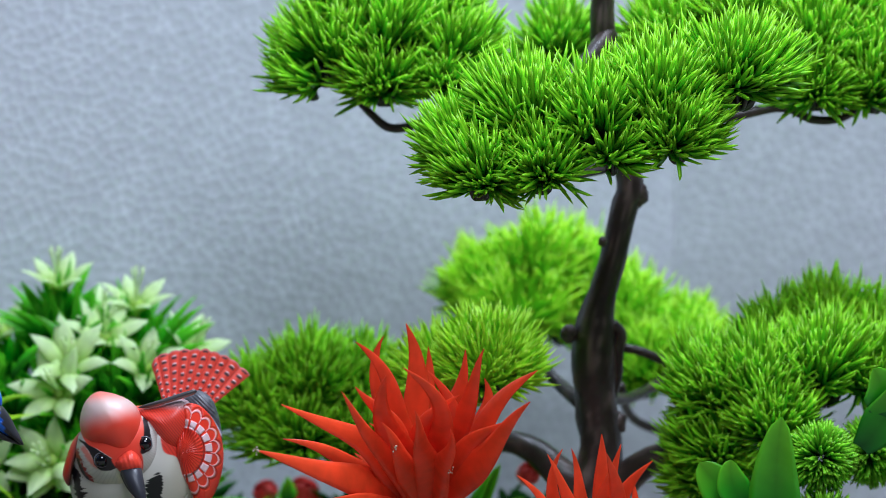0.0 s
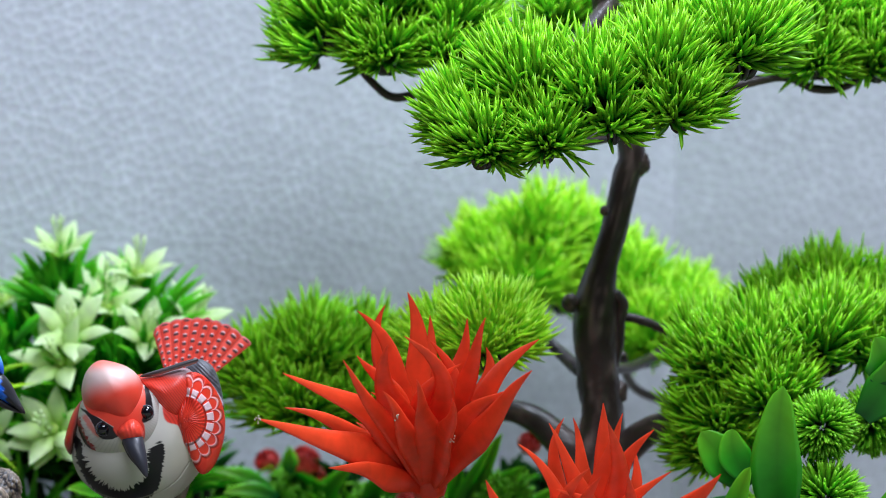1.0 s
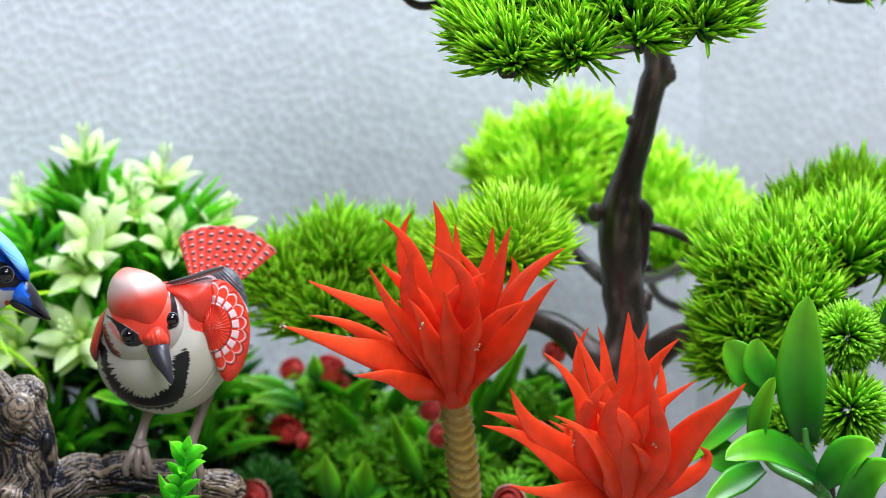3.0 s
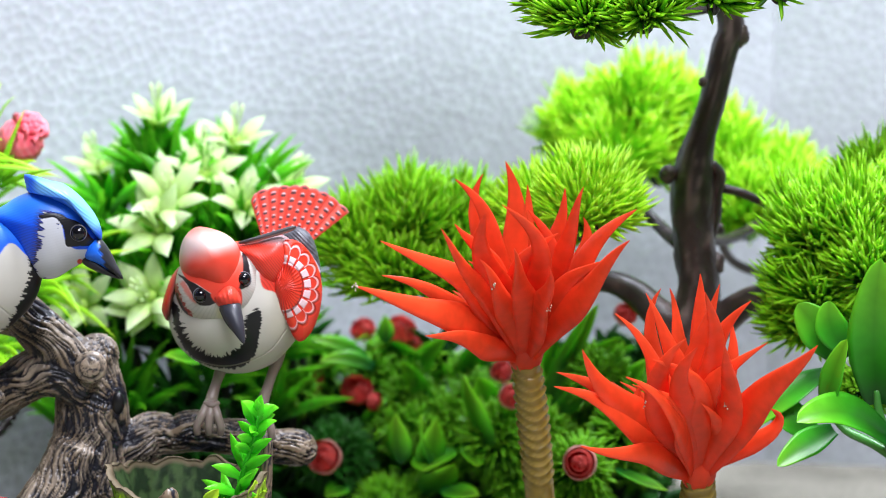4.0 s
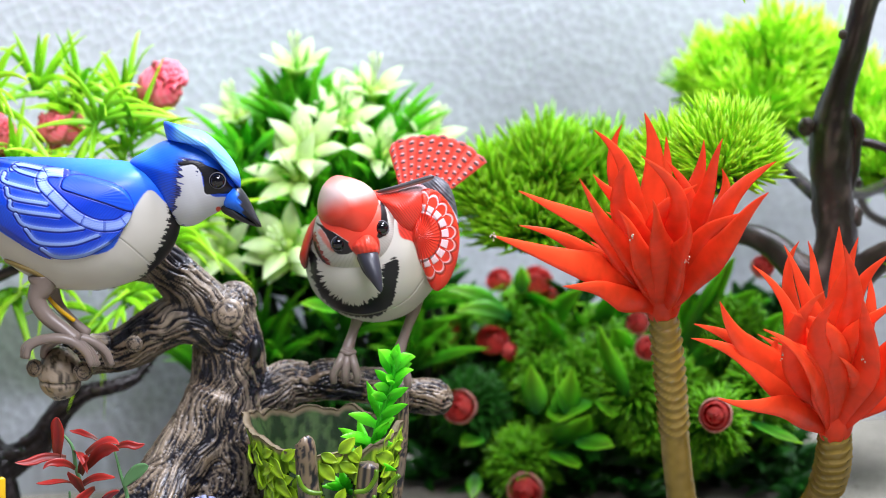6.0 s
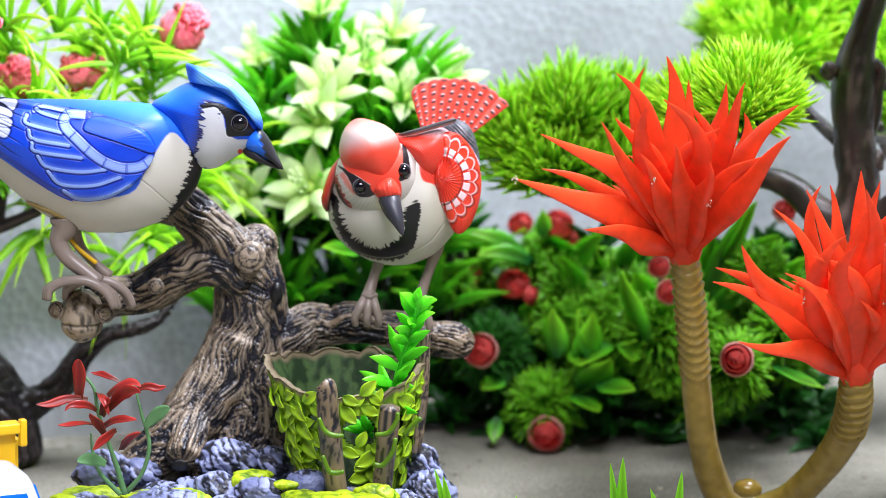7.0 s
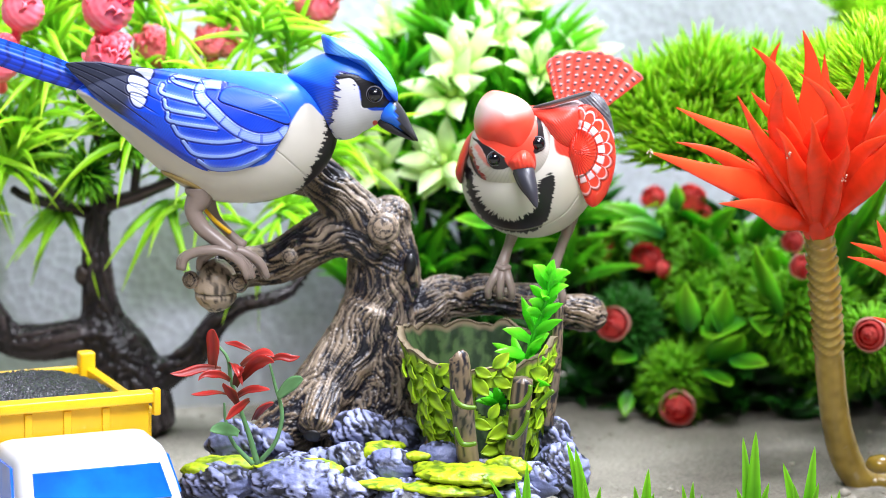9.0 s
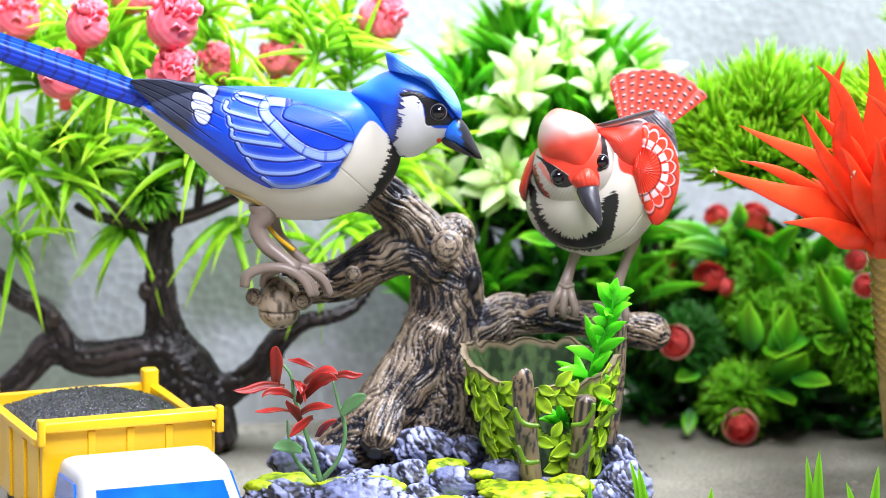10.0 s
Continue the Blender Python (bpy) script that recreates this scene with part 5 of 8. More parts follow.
    for at, lean in [((-0.1769, 1.32, 0.073), (0.2, -0.3, -0.1)), ((-0.1848, 1.325, 0.0662), (-0.3, -0.3, -0.3)), ((-0.1635, 1.33, 0.0901), (0.4, -0.3, 0.4)), ((-0.1568, 1.335, 0.0987), (0.4, -0.3, 0.5)), ((-0.1708, 1.33, 0.075), (0.3, -0.3, -0.3)), ((-0.2137, 1.32, 0.0756), (0.2, -0.3, -0.8)), ((-0.2469, 1.32, 0.0727), (-0.3, -0.3, -0.5)), ((-0.269, 1.31, 0.085), (-0.4, -0.3, -0.1)), ((-0.2761, 1.3, 0.0922), (-0.5, -0.3, 0.1)), ((-0.2597, 1.31, 0.0909), (-0.2, -0.5, 0.1)), ((-0.2008, 1.32, 0.0778), (0.2, -0.5, -0.2)), ((-0.1939, 1.335, 0.1365), (0.2, -0.2, 0.9)), ((-0.1798, 1.34, 0.1325), (0.2, -0.2, 0.9)), ((-0.1974, 1.335, 0.1263), (0, -0.2, 0.9)), ((-0.1836, 1.335, 0.1293), (0.5, -0.2, 0.6)), ((-0.2073, 1.335, 0.1382), (0, -0.2, 0.9)), ((-0.28, 1.3, 0.07), (0.4, -0.4, 0.1))]:
        part("leaf_tuft", strap_tuft(at, 12, (0.014, 0.030), 0.0023, rng, lean, 0.6), M_STRAP, tree)
    for at, r in [((-0.2378, 1.305, 0.0888), 60), ((-0.2542, 1.31, 0.0947), 55), ((-0.2652, 1.31, 0.1017), 50), ((-0.2249, 1.31, 0.0974), 50), ((-0.2119, 1.32, 0.1034), 50)]:
        n = 260
        d = unit(rng.normal(size=(n, 3)))
        part("needle_tuft", Geo().add(*needles(np.array(at) + d * 0.001, d, r * 0.000174 * rng.uniform(0.7, 1.1, n), 0.0011, rng, 0.15, -0.05)), M_BUSH, tree)


# ---- broad-leaved plant ----
def broad_plant():
    plant = thing("broad_leaf_plant", (0.1147, 1.262, 0.0399), "small artificial plant with broad glossy green leaves", "plant")
    for root, tip, width, bulge, face in [((0.1023, 1.25, 0.0752), (0.1008, 1.235, 0.1227), 76, (-0.002, -0.003, 0), (-0.25, -1, 0.25)), ((0.1058, 1.245, 0.065), (0.076, 1.222, 0.0755), 66, (0, 0, 0.006), (0.1, -0.75, 0.8)), ((0.0857, 1.24, 0.0746), (0.0912, 1.235, 0.0981), 40, (-0.001, 0, 0), (-0.7, -0.8, 0.1)), ((0.0924, 1.255, 0.0881), (0.0776, 1.255, 0.1049), 62, (-0.001, 0, 0.001), (0, -1, 0.1)), ((0.092, 1.25, 0.0917), (0.0869, 1.25, 0.1069), 48, (-0.002, 0, 0), (0, -1, 0.2)),
                                         ((0.0872, 1.265, 0.0816), (0.0639, 1.26, 0.0648), 46, (0, 0, 0.002), (0.3, -0.5, 0.9)), ((0.0891, 1.25, 0.0672), (0.0713, 1.235, 0.0591), 44, (0, 0, 0.001), (0, -0.9, 0.6)), ((0.0848, 1.262, 0.061), (0.0683, 1.262, 0.0697), 50, (0, 0, 0.003), (0, -0.8, 0.6)), ((0.1067, 1.245, 0.0632), (0.1212, 1.23, 0.0771), 62, (0, 0, 0.003), (0, -0.9, 0.5)), ((0.1124, 1.24, 0.0557), (0.127, 1.22, 0.0724), 60, (0, 0, 0.004), (0, -0.9, 0.5)),
                                         ((0.1265, 1.255, 0.1096), (0.137, 1.245, 0.1322), 66, (0.002, 0, 0), (0.2, -1, 0.2)), ((0.1309, 1.25, 0.1209), (0.1288, 1.245, 0.1356), 60, (0.002, 0, 0), (0.2, -1, 0.2)), ((0.1267, 1.25, 0.067), (0.1371, 1.24, 0.0935), 60, (0.002, 0, 0), (0, -1, 0.3))]:
        part("leaf", Geo().add(*blade_between(root, tip, width * 0.00021, bulge, unit(face), 18, 9, 0.5, 0.18, 0.04, 0.62)), M_BROAD, plant)
    for pts in ([(0.1148, 1.262, 0.0346, 0.00254), (0.1114, 1.256, 0.0502, 0.00219), (0.1063, 1.25, 0.0621, 0.00184), (0.1026, 1.249, 0.0728, 0.00134), (0.1015, 1.248, 0.08, 0.00100)], [(0.1081, 1.25, 0.0586, 0.00184), (0.1015, 1.254, 0.062, 0.00151), (0.0931, 1.258, 0.0655, 0.00135), (0.0879, 1.26, 0.072, 0.00101)], [(0.1126, 1.25, 0.0481, 0.00168), (0.1167, 1.25, 0.0569, 0.00151), (0.1199, 1.25, 0.0657, 0.00134)]):
        part("stem", Geo().add(*tube(pts, 24, 10)), M_STEM, plant)


red_palm()
lily_bush()
rose_bush()
pink_bonsai()
broad_plant()


# ---- stump, rocks and planter of the bird toy ----
INK, TAN, GREY = (0.010, 0.010, 0.016), (0.195, 0.142, 0.088), (0.135, 0.108, 0.083)


def carved(ridge=9.0, along=14.0, amp=0.10, seed=0, twist=0.0, pale=0.0):
    """Carved bark: long wavering grooves, black in the depth and dry-brushed tan on the ridges."""
    def relief(S, TH, place):
        w = TH + twist * S * 60 + 0.6 * (fbm(place[..., 0] * 70, place[..., 2] * 70, 3, seed, 2) - 0.5)
        a, b = np.cos(w), np.sin(w)
        n = fbm(a * ridge * 0.55 + 30, b * ridge * 0.55 + 30, S * along * 0.8, seed, 3)
        lines = 1 - np.abs(2 * fbm(a * ridge * 0.95 + 50, b * ridge * 0.95 + 50, S * along * 0.6, seed + 7, 2) - 1)
        h = 0.55 * n + 0.45 * (1 - smooth(0.78, 0.98, lines))
        patch = fbm(place[..., 0] * 90, place[..., 1] * 90, place[..., 2] * 90, seed + 3, 2)
        c = mix(INK, mix(TAN, GREY, smooth(0.4, 0.65, patch)), smooth(0.55, 0.67, h + pale + 0.25 * (patch - 0.5)))
        return 1 + amp * (h - 0.6) * 2, c
    return relief


def knot_ring(at, r, way, parent, seed):
    """A sawn knot: a raised ring with a cracked face."""
    def relief(d, w):
        rad = np.hypot(d[..., 0], d[..., 1])
        ang = np.arctan2(d[..., 1], d[..., 0])
        n = fbm(d[..., 0] * 7 + 9, d[..., 1] * 7 + 9, d[..., 2] * 3 + 9, seed, 3)
        crack = smooth(0.14, 0.04, np.abs(2 * fbm(d[..., 0] * 3.2 + 9, d[..., 1] * 3.2 + 9, d[..., 2] + 9, seed + 5, 2) - 1))
        ring = np.exp(-((rad - 0.72) / 0.07) ** 2)
        return 1 + 0.10 * (n - 0.5) - 0.10 * ring - 0.06 * crack, mix((0.30, 0.235, 0.165), INK, np.clip(0.75 * crack + 0.85 * ring + smooth(0.62, 0.75, n), 0, 1))
    m = np.array(aim((0, 0, 0), way).to_3x3())
    part("knot", Geo().add(*blob(at, (r, r, r * 0.45), 40, 30, relief, m)), M_STUMP, parent, "cracked sawn knot")


def rock_relief(seed, freq=220, lift=0.0):
    def relief(d, w):
        n = fbm(w[..., 0] * freq * 0.42, w[..., 1] * freq * 0.42, w[..., 2] * freq * 0.55, seed, 4)
        ridge = 1 - np.abs(2 * fbm(w[..., 0] * freq * 1.1 + w[..., 2] * freq * 0.9 + 7, w[..., 1] * freq * 0.6, (w[..., 2] - w[..., 0]) * freq * 0.35, seed + 4, 3) - 1)
        crack = smooth(0.72, 0.88, ridge) * smooth(0.36, 0.50, n + lift)
        c = mix(mix((0.13, 0.15, 0.28), (0.27, 0.30, 0.50), smooth(0.4, 0.62, n)), (0.010, 0.011, 0.018), crack)
        return 0.72 + 0.56 * n - 0.08 * crack, c
    return relief


def moss_relief(seed):
    def relief(d, w):
        n = fbm(w[..., 0] * 560, w[..., 1] * 560, w[..., 2] * 560, seed, 3)
        lump = fbm(w[..., 0] * 170, w[..., 1] * 170, w[..., 2] * 170, seed + 3, 2)
        return 0.55 + 0.34 * n + 0.50 * lump, mix((0.10, 0.19, 0.003), (0.36, 0.48, 0.004), smooth(0.28, 0.55, n))
    return relief


def bird_stump():
    toy = thing("tree_stump", (-0.1372, 1.262, 0.0033), "painted plastic tree stump perch on mossy rocks with planter", "stump")
    limbs = [[(-0.1449, 1.268, 0.0032, 0.02550), (-0.1441, 1.268, 0.0142, 0.02176), (-0.1424, 1.268, 0.0224, 0.01836), (-0.1408, 1.268, 0.0306, 0.01564), (-0.1394, 1.268, 0.0397, 0.01394), (-0.1387, 1.268, 0.0487, 0.01292), (-0.1382, 1.268, 0.0559, 0.01224), (-0.1381, 1.268, 0.0631, 0.01156), (-0.1384, 1.268, 0.0703, 0.01105), (-0.1386, 1.268, 0.0765, 0.01020), (-0.1373, 1.268, 0.0828, 0.00782), (-0.1349, 1.268, 0.0873, 0.00578), (-0.1339, 1.268, 0.0893, 0.00374)],
             [(-0.1413, 1.262, 0.0571, 0.00880), (-0.1462, 1.26, 0.0449, 0.00980), (-0.1530, 1.256, 0.0345, 0.01000), (-0.1606, 1.251, 0.0262, 0.00870), (-0.1690, 1.247, 0.0195, 0.00700), (-0.1768, 1.245, 0.0150, 0.00500)],
             [(-0.1525, 1.250, 0.0345, 0.00480), (-0.1545, 1.244, 0.0285, 0.00540), (-0.1556, 1.238, 0.0236, 0.00560)],
             [(-0.1372, 1.262, 0.0787, 0.00778), (-0.1433, 1.262, 0.0841, 0.00761), (-0.1486, 1.262, 0.0886, 0.00744), (-0.1539, 1.262, 0.0937, 0.00694), (-0.1589, 1.262, 0.0989, 0.00626), (-0.1627, 1.262, 0.1026, 0.00491), (-0.1654, 1.262, 0.104, 0.00288)],
             [(-0.138, 1.262, 0.0751, 0.00744), (-0.1468, 1.262, 0.0801, 0.00812), (-0.1538, 1.262, 0.0799, 0.00761), (-0.1608, 1.262, 0.0761, 0.00711), (-0.1678, 1.262, 0.0714, 0.00677), (-0.1748, 1.262, 0.0691, 0.00626), (-0.181, 1.256, 0.0696, 0.00606), (-0.1843, 1.248, 0.0703, 0.00602)],
             [(-0.1601, 1.27, 0.0932, 0.00375), (-0.1672, 1.27, 0.0939, 0.00341), (-0.1715, 1.27, 0.0916, 0.00255), (-0.1759, 1.27, 0.0901, 0.00221), (-0.1804, 1.27, 0.089, 0.00187), (-0.183, 1.27, 0.0902, 0.00119)],
             [(-0.1316, 1.272, 0.0463, 0.00682), (-0.1254, 1.27, 0.055, 0.00783), (-0.1194, 1.272, 0.0589, 0.00682), (-0.1133, 1.272, 0.0586, 0.00580), (-0.1071, 1.272, 0.0601, 0.00614), (-0.1001, 1.272, 0.0585, 0.00529), (-0.0913, 1.272, 0.0579, 0.00563), (-0.0842, 1.272, 0.0555, 0.00495), (-0.0763, 1.272, 0.055, 0.00563), (-0.0719, 1.272, 0.0541, 0.00477), (-0.0695, 1.272, 0.0538, 0.00239)],
             [(-0.1298, 1.272, 0.0391, 0.00750), (-0.1274, 1.272, 0.0482, 0.00682), (-0.1257, 1.272, 0.0555, 0.00614)]]
    part("trunk", gnarled(limbs, INK, TAN, GREY, (0.31, 0.245, 0.175), 0.59, 0.68, 0.0019, voxel=0.00038, blotch=0.80, fine=1.45), M_STUMP, toy, "gnarled forked trunk, tan ridges over black")
    knot_ring((-0.1369, 1.2535, 0.0836), 0.0050, (0.05, -1, 0.15), toy, 1)
    knot_ring((-0.1658, 1.2545, 0.0736), 0.0026, (0.0, -1, 0.1), toy, 2)
    knot_ring((-0.1932, 1.232, 0.0704), 0.0028, (-0.4, -1, 0.1), toy, 4)
    knot_ring((-0.1782, 1.23, 0.0701), 0.0030, (0.3, -1, 0.1), toy, 5)
    stub = blob((-0.186, 1.236, 0.068), (0.0068, 0.0068, 0.0082), 60, 44, lambda d, w: (1 + 0.10 * (fbm(d[..., 0] * 7 + 9, d[..., 1] * 7 + 9, d[..., 2] * 2 + 9, 6) - 0.5) - 0.08 * np.exp(-((d[..., 2] + 0.25) / 0.05) ** 2), mix((0.06, 0.05, 0.04), (0.42, 0.34, 0.25), smooth(0.30, 0.52, fbm(d[..., 0] * 8 + 9, d[..., 1] * 8 + 9, d[..., 2] * 2.4 + 9, 6) - 0.3 * np.exp(-((d[..., 2] + 0.25) / 0.04) ** 2)))))
    part("branch_stub", Geo().add(*stub), M_STUMP, toy, "rounded sawn branch end, pale tan")
    # Solid black lumps on the bark paint the shade of two holes.
    part("hole_shade", Geo().add(*blob((-0.129, 1.2575, 0.0715), (0.0020, 0.0014, 0.0036), 18, 14, None)[:2], paint=(0.004, 0.004, 0.005)), M_STUMP, toy, "black lump standing for the shade in a knot hole")
    part("hole_shade", Geo().add(*blob((-0.1562, 1.2352, 0.0222), (0.0026, 0.0005, 0.0019), 18, 14, None)[:2], paint=(0.004, 0.004, 0.005)), M_STUMP, toy, "black lump standing for the shade in a root hole")
    base = Geo().add(*blob((-0.1362, 1.262, -0.0049), (0.060, 0.042, 0.0115), 110, 46, rock_relief(31, 320)))
    part("base", base, M_ROCK, toy, "grey-violet painted rock base")
    s = 0.000169
    for k, (at, rx, rz) in enumerate([((-0.1419, 1.238, 0.0232), 48, 34), ((-0.150, 1.232, 0.0150), 40, 24), ((-0.1293, 1.243, 0.021), 34, 30), ((-0.1605, 1.228, 0.0140), 40, 24), ((-0.1797, 1.235, 0.0194), 46, 38), ((-0.1699, 1.24, 0.0185), 36, 26), ((-0.1577, 1.212, 0.0142), 76, 36), ((-0.1812, 1.215, 0.0118), 56, 32), ((-0.139, 1.212, 0.0142), 34, 28), ((-0.1301, 1.216, 0.0182), 40, 32), ((-0.1162, 1.222, 0.0207), 36, 24), ((-0.1435, 1.222, 0.0179), 36, 30),
                                      ((-0.0833, 1.24, 0.0191), 34, 54), ((-0.0806, 1.232, 0.015), 44, 46), ((-0.087, 1.22, 0.0144), 40, 30), ((-0.1879, 1.22, 0.0079), 40, 30), ((-0.1466, 1.205, 0.0126), 50, 30), ((-0.1213, 1.205, 0.0127), 60, 26), ((-0.0996, 1.208, 0.0128), 70, 24)]):
        part("rock", Geo().add(*blob(at, (rx * s * 1.2, rx * s * 0.95, rz * s * 1.12), 90, 60, rock_relief(60 + k, 400, 0.0))), M_ROCK, toy)
    for k, (at, rx, rz) in enumerate([((-0.158, 1.214, 0.0177), 70, 20), ((-0.1813, 1.222, 0.0159), 52, 22), ((-0.1872, 1.215, 0.0154), 36, 22), ((-0.1328, 1.226, 0.022), 34, 16), ((-0.1356, 1.22, 0.0213), 22, 20), ((-0.1224, 1.215, 0.0222), 26, 14), ((-0.117, 1.212, 0.0192), 40, 18), ((-0.1046, 1.206, 0.0195), 90, 24), ((-0.0942, 1.212, 0.0206), 40, 26), ((-0.1281, 1.205, 0.0158), 60, 12), ((-0.1111, 1.203, 0.0163), 80, 18), ((-0.1492, 1.212, 0.0176), 30, 20)]):
        part("moss", Geo().add(*blob(at, (rx * s * 1.05, rx * s * 0.65, rz * s * 0.72), 64, 36, moss_relief(90 + k))), M_ROCK, toy, "yellow-green moss")
    planter(toy)


def planter(toy):
    """A half-open tub with a ragged rim, gaps in its front, two bark posts and ivy in relief."""
    top, low = np.array((-0.1059, 1.238, 0.0535)), np.array((-0.104, 1.238, 0.0135))
    n, m = 170, 56
    th = np.linspace(0, 2 * np.pi, n, endpoint=False)
    def wall(inner):
        T, H = np.meshgrid(th, np.linspace(0, 1, m), indexing="ij")
        front = np.clip(-np.sin(T), 0, 1)
        rim = 1.02 - 0.16 * front ** 1.5 + 0.12 * (fbm(np.cos(T) * 4 + 7, np.sin(T) * 4 + 7, 0, 8) - 0.5) + 0.04 * smooth(0.8, 1.0, np.abs(np.cos(T)))
        h = H * rim
        rx = (0.0145 + 0.0098 * h) - 0.0021 * inner
        n1 = fbm(T * 9, H * 12, 0, 14, 3)
        k = 1 + (0.05 * (n1 - 0.5) + 0.05 * (fbm(T * 26, H * 4, 0, 24, 3) - 0.5) if not inner else 0.03 * (n1 - 0.5))
        x, y = np.cos(T) * rx * k, np.sin(T) * rx * 0.80 * k
        c = low + (top - low) * h[..., None]
        v = c + np.stack([x, y, np.zeros_like(x)], -1)
        # The inner face gets darker greens, painting the shade inside the tub.
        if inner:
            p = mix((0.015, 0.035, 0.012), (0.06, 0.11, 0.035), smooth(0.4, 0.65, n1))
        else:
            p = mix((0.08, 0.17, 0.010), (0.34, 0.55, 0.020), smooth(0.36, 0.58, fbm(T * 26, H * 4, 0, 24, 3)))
        p = mix(p, (0.19, 0.15, 0.09), smooth(0.95, 0.975, H))
        return v.reshape(-1, 3), p.reshape(-1, 3), T, H
    def cut(T, H):
        hole = np.zeros(T.shape, bool)
        for t0, h0, rt, rh in ((4.95, 0.68, 0.24, 0.13), (4.80, 0.27, 0.20, 0.22), (4.26, 0.70, 0.11, 0.11), (4.18, 0.45, 0.09, 0.11), (5.62, 0.62, 0.06, 0.13)):
            hole |= ((T - t0) / rt) ** 2 + ((H - h0) / rh) ** 2 < 1
        return hole
    f = grid_faces(n, m)
    wrap = np.stack([(n - 1) * m + np.arange(m - 1), (n - 1) * m + np.arange(1, m), np.arange(1, m), np.arange(m - 1)], 1)
    f = np.vstack([f, wrap])
    vo, po, T, H = wall(0)
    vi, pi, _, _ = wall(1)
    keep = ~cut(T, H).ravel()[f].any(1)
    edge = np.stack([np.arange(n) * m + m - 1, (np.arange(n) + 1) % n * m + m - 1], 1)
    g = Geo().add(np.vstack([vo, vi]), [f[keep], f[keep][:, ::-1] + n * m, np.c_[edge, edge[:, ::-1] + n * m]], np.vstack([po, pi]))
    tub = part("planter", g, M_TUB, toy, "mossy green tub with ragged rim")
    for pts in ([(-0.1067, 1.2165, 0.0195, 0.00326), (-0.1079, 1.2155, 0.0288, 0.00326), (-0.109, 1.2135, 0.0414, 0.00325), (-0.1096, 1.2115, 0.0522, 0.00309), (-0.11, 1.2115, 0.0539, 0.00276)], [(-0.0935, 1.2185, 0.0207, 0.00294), (-0.0925, 1.2175, 0.0306, 0.00294), (-0.0914, 1.2155, 0.0415, 0.00310), (-0.0909, 1.2145, 0.0469, 0.00293)], [(-0.0849, 1.236, 0.028, 0.00199), (-0.0834, 1.236, 0.0403, 0.00199), (-0.0826, 1.236, 0.0509, 0.00199), (-0.0822, 1.236, 0.0649, 0.00182)]):
        part("post", Geo().add(*tube(pts, 60, 30, carved(34, 14, 0.12, 21, 0.0, 0.05))), M_STUMP, tub, "bark-covered post")
    rng = np.random.default_rng(71)
    shape = Geo().add(*leaf(0.0072, 0.0044, 8, 7, 0.30, 0.10, 0.42, 1.1, 0.10, 0.05)).mesh("ivy_leaf", M_IVY)
    vines = [((3.30, 0.84), (4.46, 0.80)), ((4.66, 0.80), (5.30, 0.82)), ((4.70, 0.88), (5.28, 0.90)), ((5.44, 0.84), (6.20, 0.94))]
    vines += [((4.64, 0.46), (5.26, 0.50)), ((5.24, 0.44), (4.98, 0.02)), ((5.12, 0.40), (4.88, 0.02))]
    vines += [((3.50, 0.72), (4.44, 0.56)), ((4.42, 0.54), (4.12, 0.30)), ((3.98, 0.74), (4.06, 0.34)), ((3.50, 0.46), (4.40, 0.26)), ((3.80, 0.66), (3.70, 0.20)), ((4.40, 0.24), (4.44, 0.04))]
    vines += [((5.46, 0.44), (5.80, 0.30)), ((5.86, 0.78), (5.70, 0.36)), ((6.05, 0.80), (6.00, 0.20))]
    spots = []
    for (t0, h0), (t1, h1) in vines:
        run = math.hypot((t1 - t0) * 0.019, (h1 - h0) * 0.041)
        count = max(3, round(run / 0.0034))
        for q in range(count):
            f0 = (q + rng.uniform(-0.3, 0.3)) / count
            spots.append((t0 + (t1 - t0) * f0, h0 + (h1 - h0) * f0, math.atan2((t1 - t0) * 0.019, -(h1 - h0) * 0.041) + (0.7 if q % 2 else -0.7) + rng.normal() * 0.2))
    for t, h, turn in spots:
        rx = 0.0145 + 0.0094 * h + 0.0007
        at = low + (top - low) * h + np.array([math.cos(t) * rx, math.sin(t) * rx * 0.80, 0])
        out = np.array([math.cos(t), math.sin(t), 0.0])
        way = unit(np.array([-math.sin(t), math.cos(t), 0]) * math.sin(turn) + np.array([0, 0, -math.cos(turn)]) + out * 0.06)
        z = Vector(way)
        y = -Vector(out)
        x = y.cross(z).normalized()
        y = z.cross(x)
        placed("ivy_leaf", shape, Matrix.Translation(at) @ Matrix((x, y, z)).transposed().to_4x4() @ Matrix.Scale(rng.uniform(0.7, 1.15), 4), tub)
